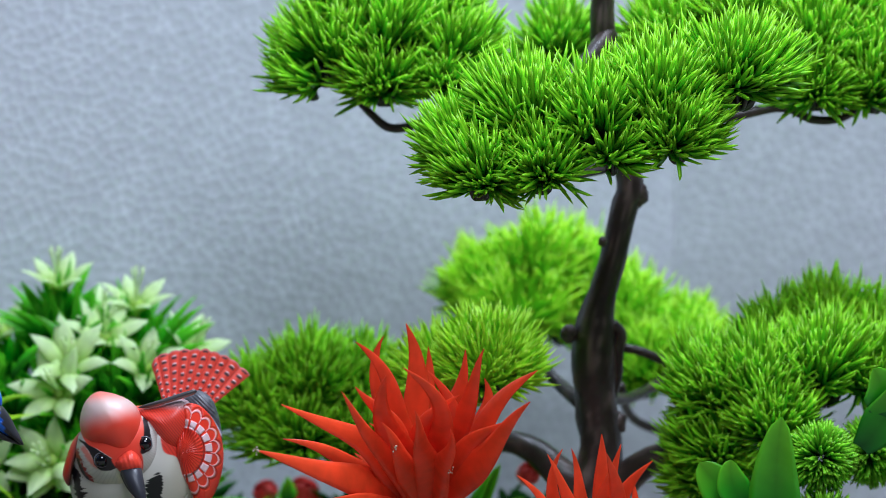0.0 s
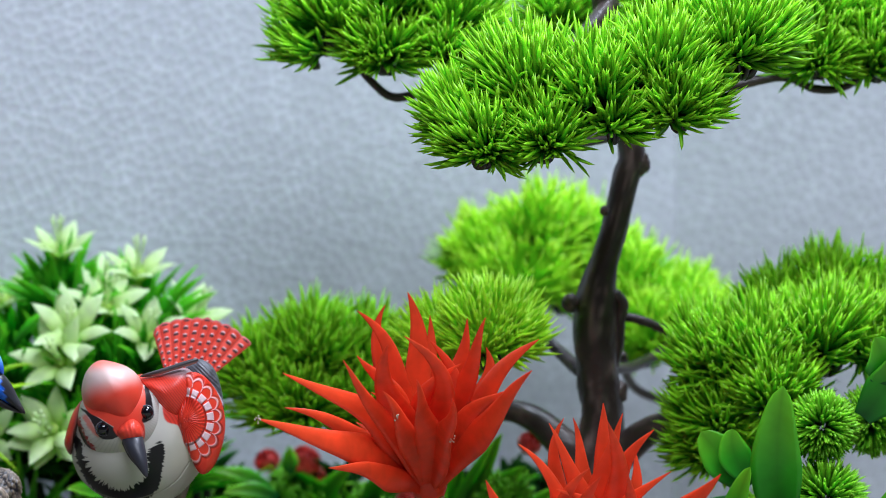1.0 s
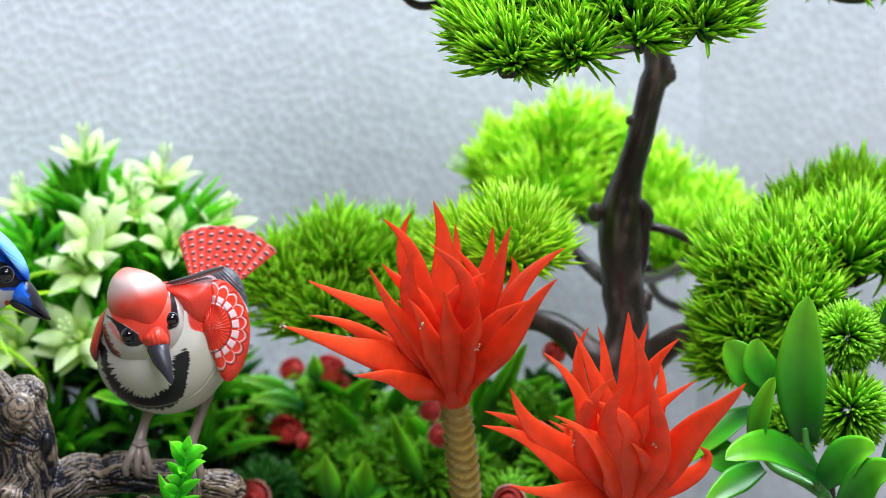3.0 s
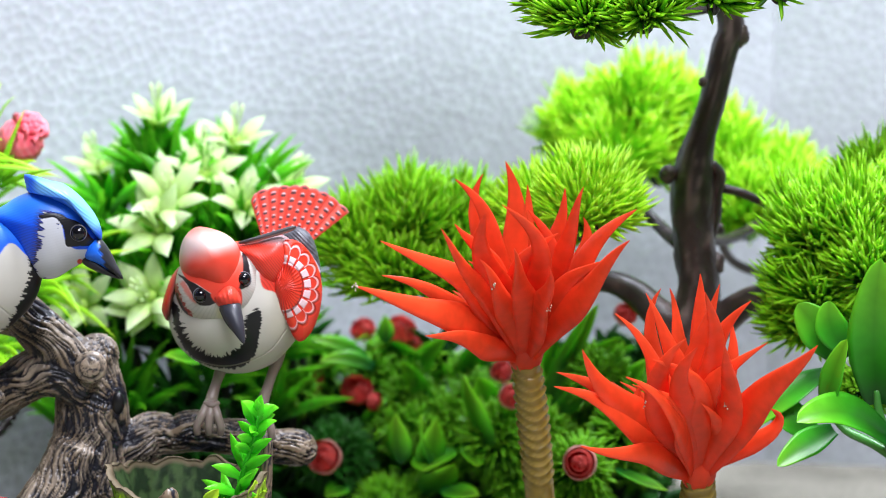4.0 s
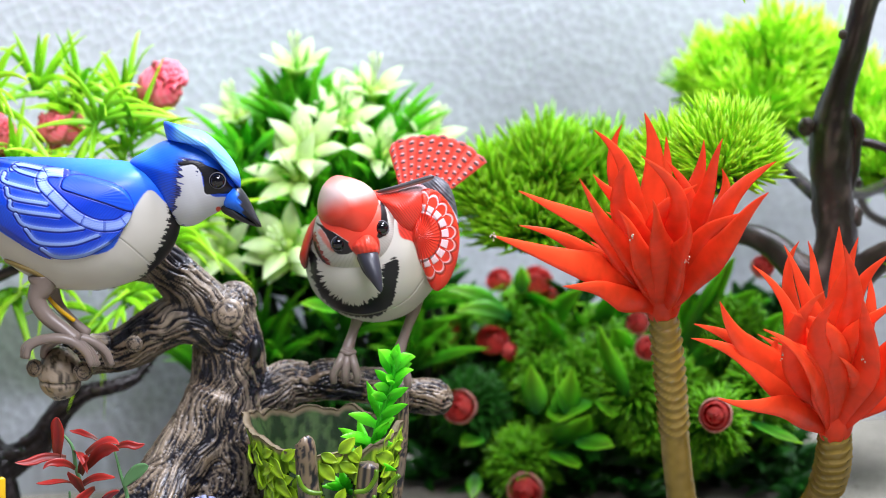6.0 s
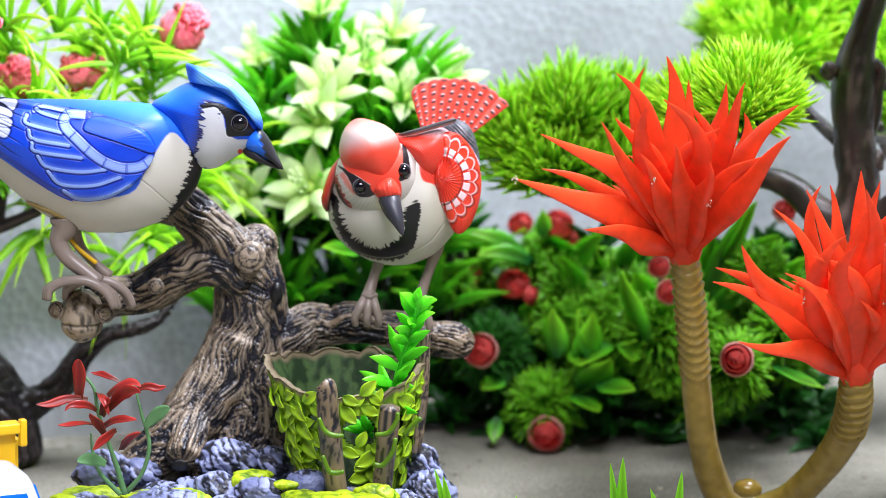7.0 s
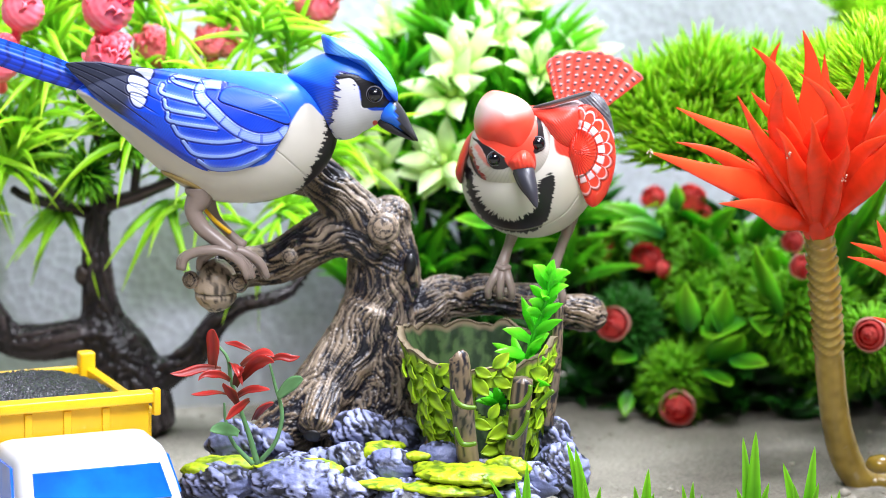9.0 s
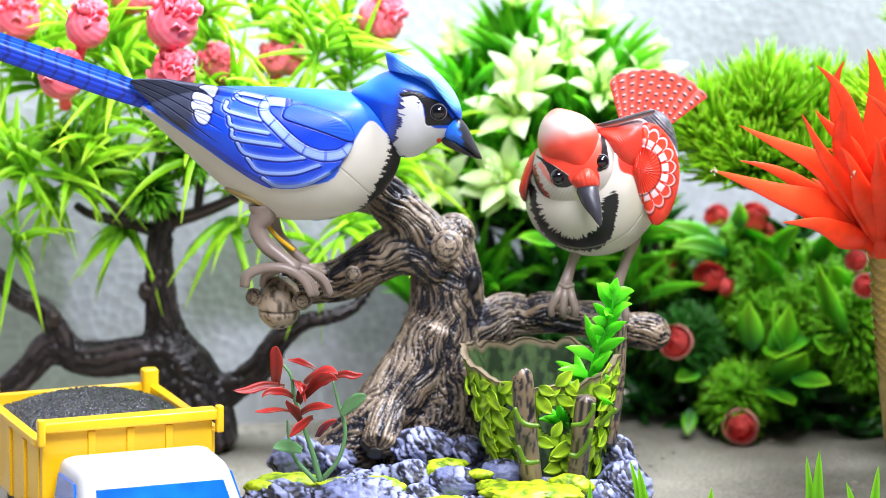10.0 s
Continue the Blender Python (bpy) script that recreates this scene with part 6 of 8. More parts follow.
    for pts in ([(-0.1113, 1.205, 0.0454, 0.00065), (-0.1099, 1.205, 0.042, 0.00081), (-0.1074, 1.205, 0.0404, 0.00081), (-0.104, 1.205, 0.0402, 0.00065)], [(-0.1102, 1.206, 0.0337, 0.00065), (-0.1085, 1.206, 0.0294, 0.00081), (-0.1065, 1.206, 0.0286, 0.00081), (-0.1039, 1.206, 0.0291, 0.00065)], [(-0.0946, 1.207, 0.0403, 0.00065), (-0.0908, 1.207, 0.041, 0.00081), (-0.0884, 1.207, 0.0445, 0.00081), (-0.0881, 1.207, 0.0471, 0.00065)], [(-0.0952, 1.208, 0.0311, 0.00065), (-0.0924, 1.208, 0.0309, 0.00081), (-0.0896, 1.208, 0.0348, 0.00081), (-0.0887, 1.208, 0.0391, 0.00065)], [(-0.0872, 1.222, 0.0366, 0.00066), (-0.0846, 1.222, 0.0398, 0.00082), (-0.0822, 1.222, 0.042, 0.00082)]):
        part("ivy_tendril", Geo().add(*tube(pts, 16, 8)), M_IVY, tub)


M_IVY = foliage("ivy_paint", (0.14, 0.30, 0.008), (0.33, 0.56, 0.014), (0.46, 0.70, 0.020), 0.35, 0.4, 0)


# ---- toy birds ----
BLUE, DEEP, SLATE, CREAM, JET, SCARLET = (0.010, 0.10, 0.74), (0.006, 0.030, 0.46), (0.030, 0.036, 0.062), (0.55, 0.535, 0.47), (0.006, 0.006, 0.008), (0.72, 0.050, 0.026)


def stroke(x, y, pts):
    """Distance from points to a smooth line."""
    c = spline(pts, 24)
    d = np.full(x.shape, 1e9)
    for a, b in zip(c[:-1], c[1:]):
        ab = b - a
        t = np.clip(((x - a[0]) * ab[0] + (y - a[1]) * ab[1]) / (ab @ ab + 1e-9), 0, 1)
        d = np.minimum(d, np.hypot(x - a[0] - t * ab[0], y - a[1] - t * ab[1]))
    return d


def closed(pts, n):
    """A smooth closed line through the points."""
    p = np.asarray(pts, float)
    q = np.vstack([p[-2:], p, p[:3]])
    s = spline(q, n * 2 + 1)
    lo, hi = 2 / (len(q) - 1), (len(p) + 2) / (len(q) - 1)
    u = np.linspace(0, 1, n * 2 + 1)
    return np.stack([np.interp(np.linspace(lo, hi, n, endpoint=False), u, s[:, k]) for k in range(2)], 1)


def patch(x, y, pts, n=72):
    """Signed distance to a smooth closed shape, below nought inside it."""
    c = closed(pts, n)
    d, odd = np.full(x.shape, 1e9), np.zeros(x.shape, bool)
    for a, b in zip(c, np.roll(c, -1, 0)):
        ab = b - a
        t = np.clip(((x - a[0]) * ab[0] + (y - a[1]) * ab[1]) / (ab @ ab + 1e-9), 0, 1)
        d = np.minimum(d, np.hypot(x - a[0] - t * ab[0], y - a[1] - t * ab[1]))
        if a[1] != b[1]:
            odd ^= ((a[1] > y) != (b[1] > y)) & (x < (b[0] - a[0]) * (y - a[1]) / (b[1] - a[1]) + a[0])
    return np.where(odd, -d, d)


def reach(pts, centre):
    """How far a closed outline lies from its centre, by the angle."""
    c = closed(pts, 720) - np.asarray(centre)
    a, r = np.arctan2(c[:, 1], c[:, 0]), np.hypot(c[:, 0], c[:, 1])
    order = np.argsort(a)
    return lambda th: np.interp(th, a[order], r[order], period=2 * np.pi)


def swelling(pts, centre, depth):
    """The front height of such a shell over any place."""
    far = reach(pts, centre)
    def height(x, y):
        q = np.hypot(x - centre[0], y - centre[1]) / far(np.arctan2(y - centre[1], x - centre[0]))
        return depth * np.sqrt(np.clip(1 - q ** 2, 0, 1))
    return height


def puff(g, pts, centre, depth, base, place, paint, n=300, m=60, back=0.6, slot=0):
    """A rounded shell with the given outline, swelling by depth towards the front and less behind. paint(x, y) gives colour and relief."""
    th = np.linspace(-np.pi, np.pi, n, endpoint=False)
    R = reach(pts, centre)(th)
    ph = np.linspace(0.004, np.pi / 2, m)[:, None]
    X, Y = centre[0] + np.sin(ph) * R * np.cos(th), centre[1] + np.sin(ph) * R * np.sin(th)
    swell = np.broadcast_to(np.cos(ph), X.shape)
    colour, relief = paint(X, Y)
    colour = np.broadcast_to(np.asarray(colour, float), X.shape + (3,))
    base = base(X, Y) if callable(base) else base
    for lift in ((depth * swell + relief * smooth(0.0, 0.2, swell)), -back * depth * swell):
        g.add(place(X, Y, base + lift).reshape(-1, 3), [grid_faces(m, n, True)], colour.reshape(-1, 3), slot)


def toy_limb(g, pts, place, paint, unit_size, slot=0, n=20, m=12):
    """A limb in units of the camera's view, rows (x, y, depth, radius)."""
    p = np.array(pts, float)
    q = np.c_[place(p[:, 0], p[:, 1], p[:, 2]), p[:, 3] * unit_size]
    v, f, _ = tube([tuple(r) for r in q], n, m)
    g.add(v, f, paint, slot)


def glossy_eye(g, x, y, w, r, place, size):
    """A black glass eye in a thin grey ring."""
    g.add(*blob(place(np.array(float(x)), np.array(float(y)), np.array(w)), (r * size,) * 3, 32, 22)[:2], paint=JET, slot=1)
    ring = [(*place(np.array(x + r * 0.98 * math.cos(a)), np.array(y + r * 0.98 * math.sin(a)), np.array(w + r * 0.30)), 1.1 * size) for a in np.linspace(0, 2 * math.pi, 26)]
    g.add(*tube(ring, 52, 8, cap=False)[:2], paint=(0.13, 0.13, 0.15))


def barbs(x, y, dx, dy, fine=0.8, wander=5.0, seed=4):
    """Fine feather lines running along (dx, dy), from -1 to 1."""
    return np.sin((x * dy - y * dx) * fine + wander * vnoise(x * 0.035, y * 0.035, 0, seed))


def blue_bird():
    k = 0.0001658
    at = np.array((-0.1847, 1.232, 0.0969))
    lean = math.radians(BLUE_LEAN)
    def standing(x, y, w, lean=0.0, hip=(410.0, 341.0), shift=(-8, 0)):
        dx, dz = np.asarray(x) - hip[0] + shift[0], hip[1] - np.asarray(y) + shift[1]
        u = hip[0] - 450 + dx * math.cos(lean) - dz * math.sin(lean)
        v = 361 - hip[1] + dx * math.sin(lean) + dz * math.cos(lean)
        # Sheared with depth so that the bird fits the camera's view.
        return np.stack([at[0] + (u + 0.09 * w) * k, at[1] - w * k, at[2] + (v + 0.18 * w) * k], -1)
    def place(x, y, w):
        return standing(x, y, w, lean, shift=(-41, 15))
    g = Geo()

    def body(x, y):
        jag = (vnoise(y * 0.5, x * 0.05, 0, 3) - 0.5) * 11 + (vnoise(y * 1.1, 1, 0, 5) - 0.5) * 5
        white = patch(x, y, [(606, 160), (640, 172), (668, 186), (690, 230), (672, 320), (600, 372), (488, 400), (369, 364), (190, 262), (210, 250), (320, 286), (440, 320), (560, 290), (584, 225)])
        c = mix(CREAM, mix(BLUE, (0.03, 0.22, 0.86), smooth(170, 128, y) * smooth(380, 480, x)), smooth(-1.2, 1.2, white))
        band = patch(x, y, [(652, 176), (700, 180), (700, 250), (668, 308), (648, 332), (634, 318), (643, 290), (650, 255), (656, 215)])
        c = mix(c, JET, smooth(1.5, -1.5, band + jag))
        seam = smooth(1.7, 0.5, stroke(x, y, [(578, 256), (600, 266), (642, 288)]))
        c = mix(c, (0.36, 0.35, 0.30), 0.6 * seam)
        lines = barbs(x, y, 1, 0.25, 1.5) * (white > 0)
        return c * (1 - 0.10 * smooth(0.3, 1, lines))[..., None], -1.5 * seam
    form = [(200, 247), (260, 196), (333, 172), (397, 154), (470, 136), (552, 119), (610, 118), (655, 150), (676, 200), (673, 252), (652, 294), (629, 321), (584, 351), (538, 369), (488, 378), (419, 367), (369, 346), (287, 304), (215, 266)]
    puff(g, form, (470, 255), 96, 0, place, body, 640, 130, 0.9)
    flank = swelling(form, (470, 255), 96)

    def head(x, y):
        tooth = (vnoise(y * 0.28, x * 0.06, 0, 8) - 0.5) * 15 + (vnoise(y * 0.8, 2, 0, 9) - 0.5) * 5
        # The blue lightens towards the crown, part of its painted cyan highlight.
        c = mix((0.010, 0.085, 0.70), (0.035, 0.24, 0.88), smooth(125, 62, y + 0.25 * (x - 640)))
        lines = barbs(x, y, 0.85, -0.6, 1.25, 6)
        c = c * (1 - 0.22 * smooth(0.2, 1, lines) * smooth(60, 140, y))[..., None]
        white = patch(x, y, [(655, 97), (672, 92), (690, 104), (702, 128), (722, 139), (748, 134), (762, 150), (740, 168), (712, 190), (690, 205), (664, 196), (662, 160), (658, 130)])
        edge = smooth(20, 4, white) * (x < 690) * (y > 84)
        streak = 0.55 + 0.45 * np.sin(y * 0.95 + 3 * vnoise(x * 0.1, y * 0.1, 0, 3))
        c = mix(c, mix(JET, (0.05, 0.06, 0.30), smooth(0.5, 0.9, streak)), edge * smooth(0.1, 0.6, streak + 0.3 * smooth(9, 3, white)))
        snow = smooth(1.2, -1.2, white + np.where(x < 685, tooth, 0))
        c = mix(c, (0.60, 0.62, 0.66), snow)
        mask = patch(x, y, [(646, 98), (660, 89), (680, 85), (700, 88), (720, 92), (742, 108), (757, 122), (742, 128), (724, 134), (707, 138), (699, 118), (688, 101), (672, 93), (656, 100)])
        c = mix(c, JET, smooth(1.0, -1.0, mask + 0.15 * tooth))
        c = mix(c, (0.62, 0.06, 0.03), smooth(5.5, 4.0, np.hypot((x - 736), (y - 159))))
        feather = np.sin((x * 0.45 + y * 0.9) * 1.25 + 6 * vnoise(x * 0.04, y * 0.04, 0, 5))
        c = c * (1 - 0.03 * snow * smooth(0.3, 1, feather))[..., None]
        return c, 0.05 * lines * (1 - snow) - 0.8 * smooth(2, 0, np.abs(mask))
    puff(g, [(560, 118), (582, 92), (603, 70), (630, 54), (670, 44), (712, 55), (745, 84), (762, 112), (757, 135), (742, 158), (722, 178), (700, 200), (672, 206), (640, 186), (612, 162), (580, 136)], (670, 120), 66, 6, place, head, 460, 90, 0.9)

    def crest(x, y):
        # The pale cyan along the top is a highlight put into the paint.
        c = mix((0.012, 0.12, 0.78), (0.20, 0.54, 0.93), smooth(26, 4, stroke(x, y, [(640, 44), (680, 40), (712, 56), (742, 82)])))
        lines = barbs(x, y, 1, 0.42, 1.1, 5, 11)
        low = smooth(24, 8, stroke(x, y, [(612, 52), (650, 58), (700, 70), (750, 104)]))
        return c * (1 - 0.25 * low * smooth(0.1, 1, lines))[..., None], 0.30 * lines * low
    puff(g, [(602, 31), (622, 29), (650, 30), (676, 30), (707, 43), (740, 67), (759, 92), (764, 112), (752, 106), (728, 88), (700, 73), (668, 64), (640, 60), (618, 62), (608, 48)], (690, 56), 62, 18, place, crest, 360, 40, 0.7)
    # bill: blue root, black blade, a thin lower half
    puff(g, [(738, 128), (750, 112), (763, 110), (780, 122), (800, 145), (819, 170), (795, 163), (770, 156), (744, 150)], (764, 136), 26, 24, place, lambda x, y: (mix((0.02, 0.16, 0.80), (0.020, 0.021, 0.026), smooth(-3, 3, (x - 770) + (y - 136) * -0.6 + 2.5 * np.sin(y * 0.5))), -1.5 * smooth(2.5, 0.5, stroke(x, y, [(764, 133), (771, 138)]))), 200, 30, 0.8)
    puff(g, [(738, 152), (752, 147), (775, 154), (814, 170), (790, 171), (764, 168), (744, 162)], (768, 160), 17, 20, place, lambda x, y: ((0.016, 0.017, 0.021), 0 * x), 140, 20, 0.8)
    glossy_eye(g, 722, 109, 62, 14.5, place, k)
    # tail feathers
    for dy, w0, far in ((0, 2, -160), (7, 8, -190), (-5, -5, -130)):
        x, s = np.meshgrid(np.linspace(235, far, 190), np.linspace(-1, 1, 26), indexing="ij")
        half = 15 + 4 * smooth(235, 120, x)
        y = 232 - 0.055 * (235 - x) + dy + s * half
        bar = smooth(0.55, 0.95, np.sin(x * 0.20 + 2 * np.abs(s) + 2 * vnoise(x * 0.05, 1, 0, 4)))
        c = mix(mix((0.012, 0.05, 0.55), (0.02, 0.13, 0.76), smooth(-0.2, -0.9, s)), (0.01, 0.016, 0.12), 0.65 * bar)
        c = c * (1 - 0.3 * smooth(0.3, 1, np.sin(s * 22)))[..., None]
        c = mix(c, (0.70, 0.74, 0.84), smooth(30, 20, x - far) * smooth(-0.1, 0.2, s))
        for lift in (0.6 * np.sin(s * 11) - 4 * s ** 2, -5 - 2 * s ** 2):
            g.add(place(x, y, w0 + lift).reshape(-1, 3), [grid_faces(190, 26)], c.reshape(-1, 3))

    def b(*pts):
        return [(150 + x / 2.19, 120 + y / 2.19) for x, y in pts]
    bars = [b((462, 150), (486, 124), (588, 116)), b((470, 138), (500, 148), (585, 150)), b((440, 172), (452, 204), (590, 204)), b((464, 228), (494, 258), (632, 246)), b((490, 272), (516, 302), (692, 280)), b((525, 318), (572, 350), (700, 335), (792, 300)), b((578, 366), (640, 402), (762, 374), (856, 314)), b((656, 424), (722, 440), (822, 404), (902, 334))]
    coverts = b((664, 108), (604, 122), (588, 150), (604, 180), (658, 212), (716, 244), (780, 268), (852, 274), (918, 252), (956, 212))
    spots = [b((386, 126), (338, 132), (318, 146), (342, 152), (380, 168)), b((308, 168), (374, 172), (378, 200), (312, 202)), b((310, 206), (384, 206), (386, 236), (322, 238)), b((330, 240), (390, 244), (384, 280), (350, 276))]

    def wing(x, y):
        c = mix((0.006, 0.040, 0.56), (0.010, 0.085, 0.74), vnoise(x * 0.03, y * 0.03, 0, 4))
        lines = barbs(x, y, 0.45, -1, 1.3, 6, 7)
        c = c * (1 - 0.13 * smooth(0.1, 1, lines))[..., None]
        c = mix(c, SLATE * np.ones(3), smooth(346, 300, x + (y - 215) * 0.35) * smooth(22, 6, y - (236 + (x - 230) * 0.42)))
        h = 0.2 * lines
        for j in range(6):
            d = np.abs(y - (197 + j * 9.5) - (x - 190) * (0.02 + 0.085 * j) - 5 * np.sin(x * 0.02))
            on = smooth(370, 330, x) * smooth(1.9, 0.6, d)
            c = mix(c, (0.004, 0.006, 0.03), on * 0.8)
            h = h - 2.2 * on
        for j, pts in enumerate(bars):
            d = stroke(x, y, pts)
            xs, ys = spline(pts[1:] if j < 2 else pts, 24).T
            order = np.argsort(xs)
            below = y > np.interp(x, xs[order], ys[order])
            tint = np.where(below, smooth(3.2, 1.4, d), smooth(13, 1.5, d) ** 1.6 * (0.30 + 0.30 * smooth(-0.4, 0.8, lines)) + smooth(4.2, 2.0, d)).clip(0, 1)
            c = mix(c, (0.27, 0.41, 0.86), tint * 0.92)
            line = smooth(2.1, 0.7, np.abs(d - 4.6)) * (below | (x < pts[0][0] + 10))
            c = mix(c, (0.004, 0.010, 0.20), line * 0.85)
            h = h + 1.6 * tint - 2.4 * line
        row = spline(coverts, 120)
        d = np.full(x.shape, 1e9)
        along = np.zeros(x.shape)
        for j, (px, py) in enumerate(row):
            e = np.hypot(x - px, y - py)
            along = np.where(e < d, j / 119.0 * 7.4, along)
            d = np.minimum(d, e)
        step = along % 1
        pad = patch(x, y, b((672, 168), (676, 124), (720, 98), (800, 92), (900, 100), (956, 150), (955, 186), (860, 182), (780, 178), (730, 176)))
        cell = smooth(10, 7.5, d)
        c = mix(c, (0.012, 0.07, 0.66), cell * 0.8)
        shell = smooth(14, 10, d) * (1 - smooth(4, 0, pad))
        c = mix(c, (0.30, 0.43, 0.87), smooth(10.5, 3.5, d) * smooth(0.50, 0.44, np.abs(step - 0.5)) * (0.85 + 0.15 * smooth(-0.5, 0.6, np.sin((x * 0.5 + y) * 1.3))))
        ridge = smooth(0.455, 0.5, np.abs(step - 0.5)) * shell + 0.8 * smooth(2.0, 0.7, np.abs(d - 10.5)) * (pad > 9)
        c = mix(c, (0.004, 0.010, 0.20), np.clip(ridge, 0, 1) * 0.85)
        h = h + 2.6 * cell - 2.2 * np.clip(ridge, 0, 1)
        ray = np.sin(np.arctan2(y - 200, x - 512) * 46)
        on = smooth(1, -3, pad)
        c = mix(c, np.array((0.009, 0.075, 0.64)) * (1 - 0.10 * smooth(0.2, 1, ray))[..., None], on)
        rim = smooth(2.0, 0.7, np.abs(pad))
        c = mix(c, (0.004, 0.012, 0.22), rim * 0.85)
        h = np.where(pad < 0, 5.5 + 0.15 * ray, h) - 2.0 * rim
        for pts in spots:
            d = patch(x, y, pts, 40)
            c = mix(c, (0.47, 0.52, 0.72), smooth(1.0, -1.2, d))
            rim = smooth(2.0, 0.8, np.abs(d - 2.4))
            c = mix(c, (0.004, 0.006, 0.04), rim * 0.7)
            h = h + 1.2 * smooth(1, -1, d) - 1.4 * rim
        return c, h
    edge = [(170, 208), (223, 190), (264, 184), (330, 174), (388, 168), (442, 162), (506, 160), (556, 164), (584, 184), (590, 211), (577, 252), (548, 293), (515, 316), (470, 328), (424, 321), (378, 304), (319, 281), (273, 266), (237, 254), (205, 235), (177, 219)]
    for side in (1, -1):
        n, m = 400, 230
        line = closed(edge, 800)
        lo, hi = np.argmin(line[:, 0]), np.argmax(line[:, 0])
        ring = np.roll(line, -lo, 0)
        q = (hi - lo) % 800
        t = np.linspace(0, 1, n)
        top = np.stack([np.interp(t, np.linspace(0, 1, q + 1), ring[:q + 1, a]) for a in range(2)], 1)
        low = np.stack([np.interp(t, np.linspace(0, 1, 800 - q + 1), np.r_[ring[q:, a], ring[:1, a]][::-1]) for a in range(2)], 1)
        s = (0.5 - 0.5 * np.cos(np.linspace(0, np.pi, m)))[None, :, None]
        P = top[:, None] + (low - top)[:, None] * s
        x, y = P[..., 0], P[..., 1]
        c, h = wing(x, y)
        s = s[..., 0]
        rim = smooth(0.10, 0.0, s) + smooth(0.90, 1.0, s) + smooth(0.05, 0.0, t)[:, None] + smooth(0.95, 1.0, t)[:, None]
        belly = np.interp(x, [170, 250, 330, 430, 540, 600], [14, 34, 56, 76, 82, 72]) * np.sqrt(np.clip(1 - ((y - 255) / 150) ** 2, 0.10, 1))
        W = np.maximum(belly, flank(x, y)) + 11 + h * 0.5 - 11 * np.clip(rim, 0, 1) ** 2
        for lift in (0, -9):
            g.add(place(x, y, (W + lift) * side).reshape(-1, 3), [grid_faces(n, m)], c.reshape(-1, 3))
    # legs and feet
    toe = (0.29, 0.235, 0.195)
    toy_limb(g, [(424, 350, 20, 27), (424, 368, 22, 24), (414, 392, 26, 17), (430, 422, 30, 15), (460, 446, 34, 14), (486, 468, 36, 16)], standing, toe, k, 2)
    toy_limb(g, [(436, 357, -30, 22), (436, 376, -28, 17), (452, 406, -24, 10), (480, 436, -20, 9), (504, 456, -20, 10)], standing, toe, k, 2)
    toy_limb(g, [(432, 388, -6, 3), (452, 410, -4, 4), (480, 432, -4, 4)], standing, (0.55, 0.42, 0.02), k, 3)
    puff(g, [(388, 348), (440, 346), (484, 358), (484, 372), (440, 366), (390, 358)], (437, 358), 36, 14, place, lambda x, y: ((0.30, 0.22, 0.07), 0 * x), 90, 14)
    for w0, reach in ((36, 1.0), (22, 1.08), (50, 0.94), (-22, 0.9), (-8, 1.0)):
        off = 480 if w0 < 0 else 450
        toy_limb(g, [(-58 * reach + off, 501, w0, 6), (-52 * reach + off, 479, w0 + 2, 8), (-20 + off, 465, w0 + 4, 9), (20 + off, 465, w0 + 4, 9), (54 * reach + off, 485, w0 + 2, 8), (68 * reach + off, 513, w0, 6)], standing, toe, k, 2)
    bird = part("toy_bird", g, [M_BIRD, M_EYE, M_LEG, M_YELLOW], None, "blue, white and black plastic toy bird perched on stump")
    tagged(bird, category="toy bird", group="toy birds on the stump")


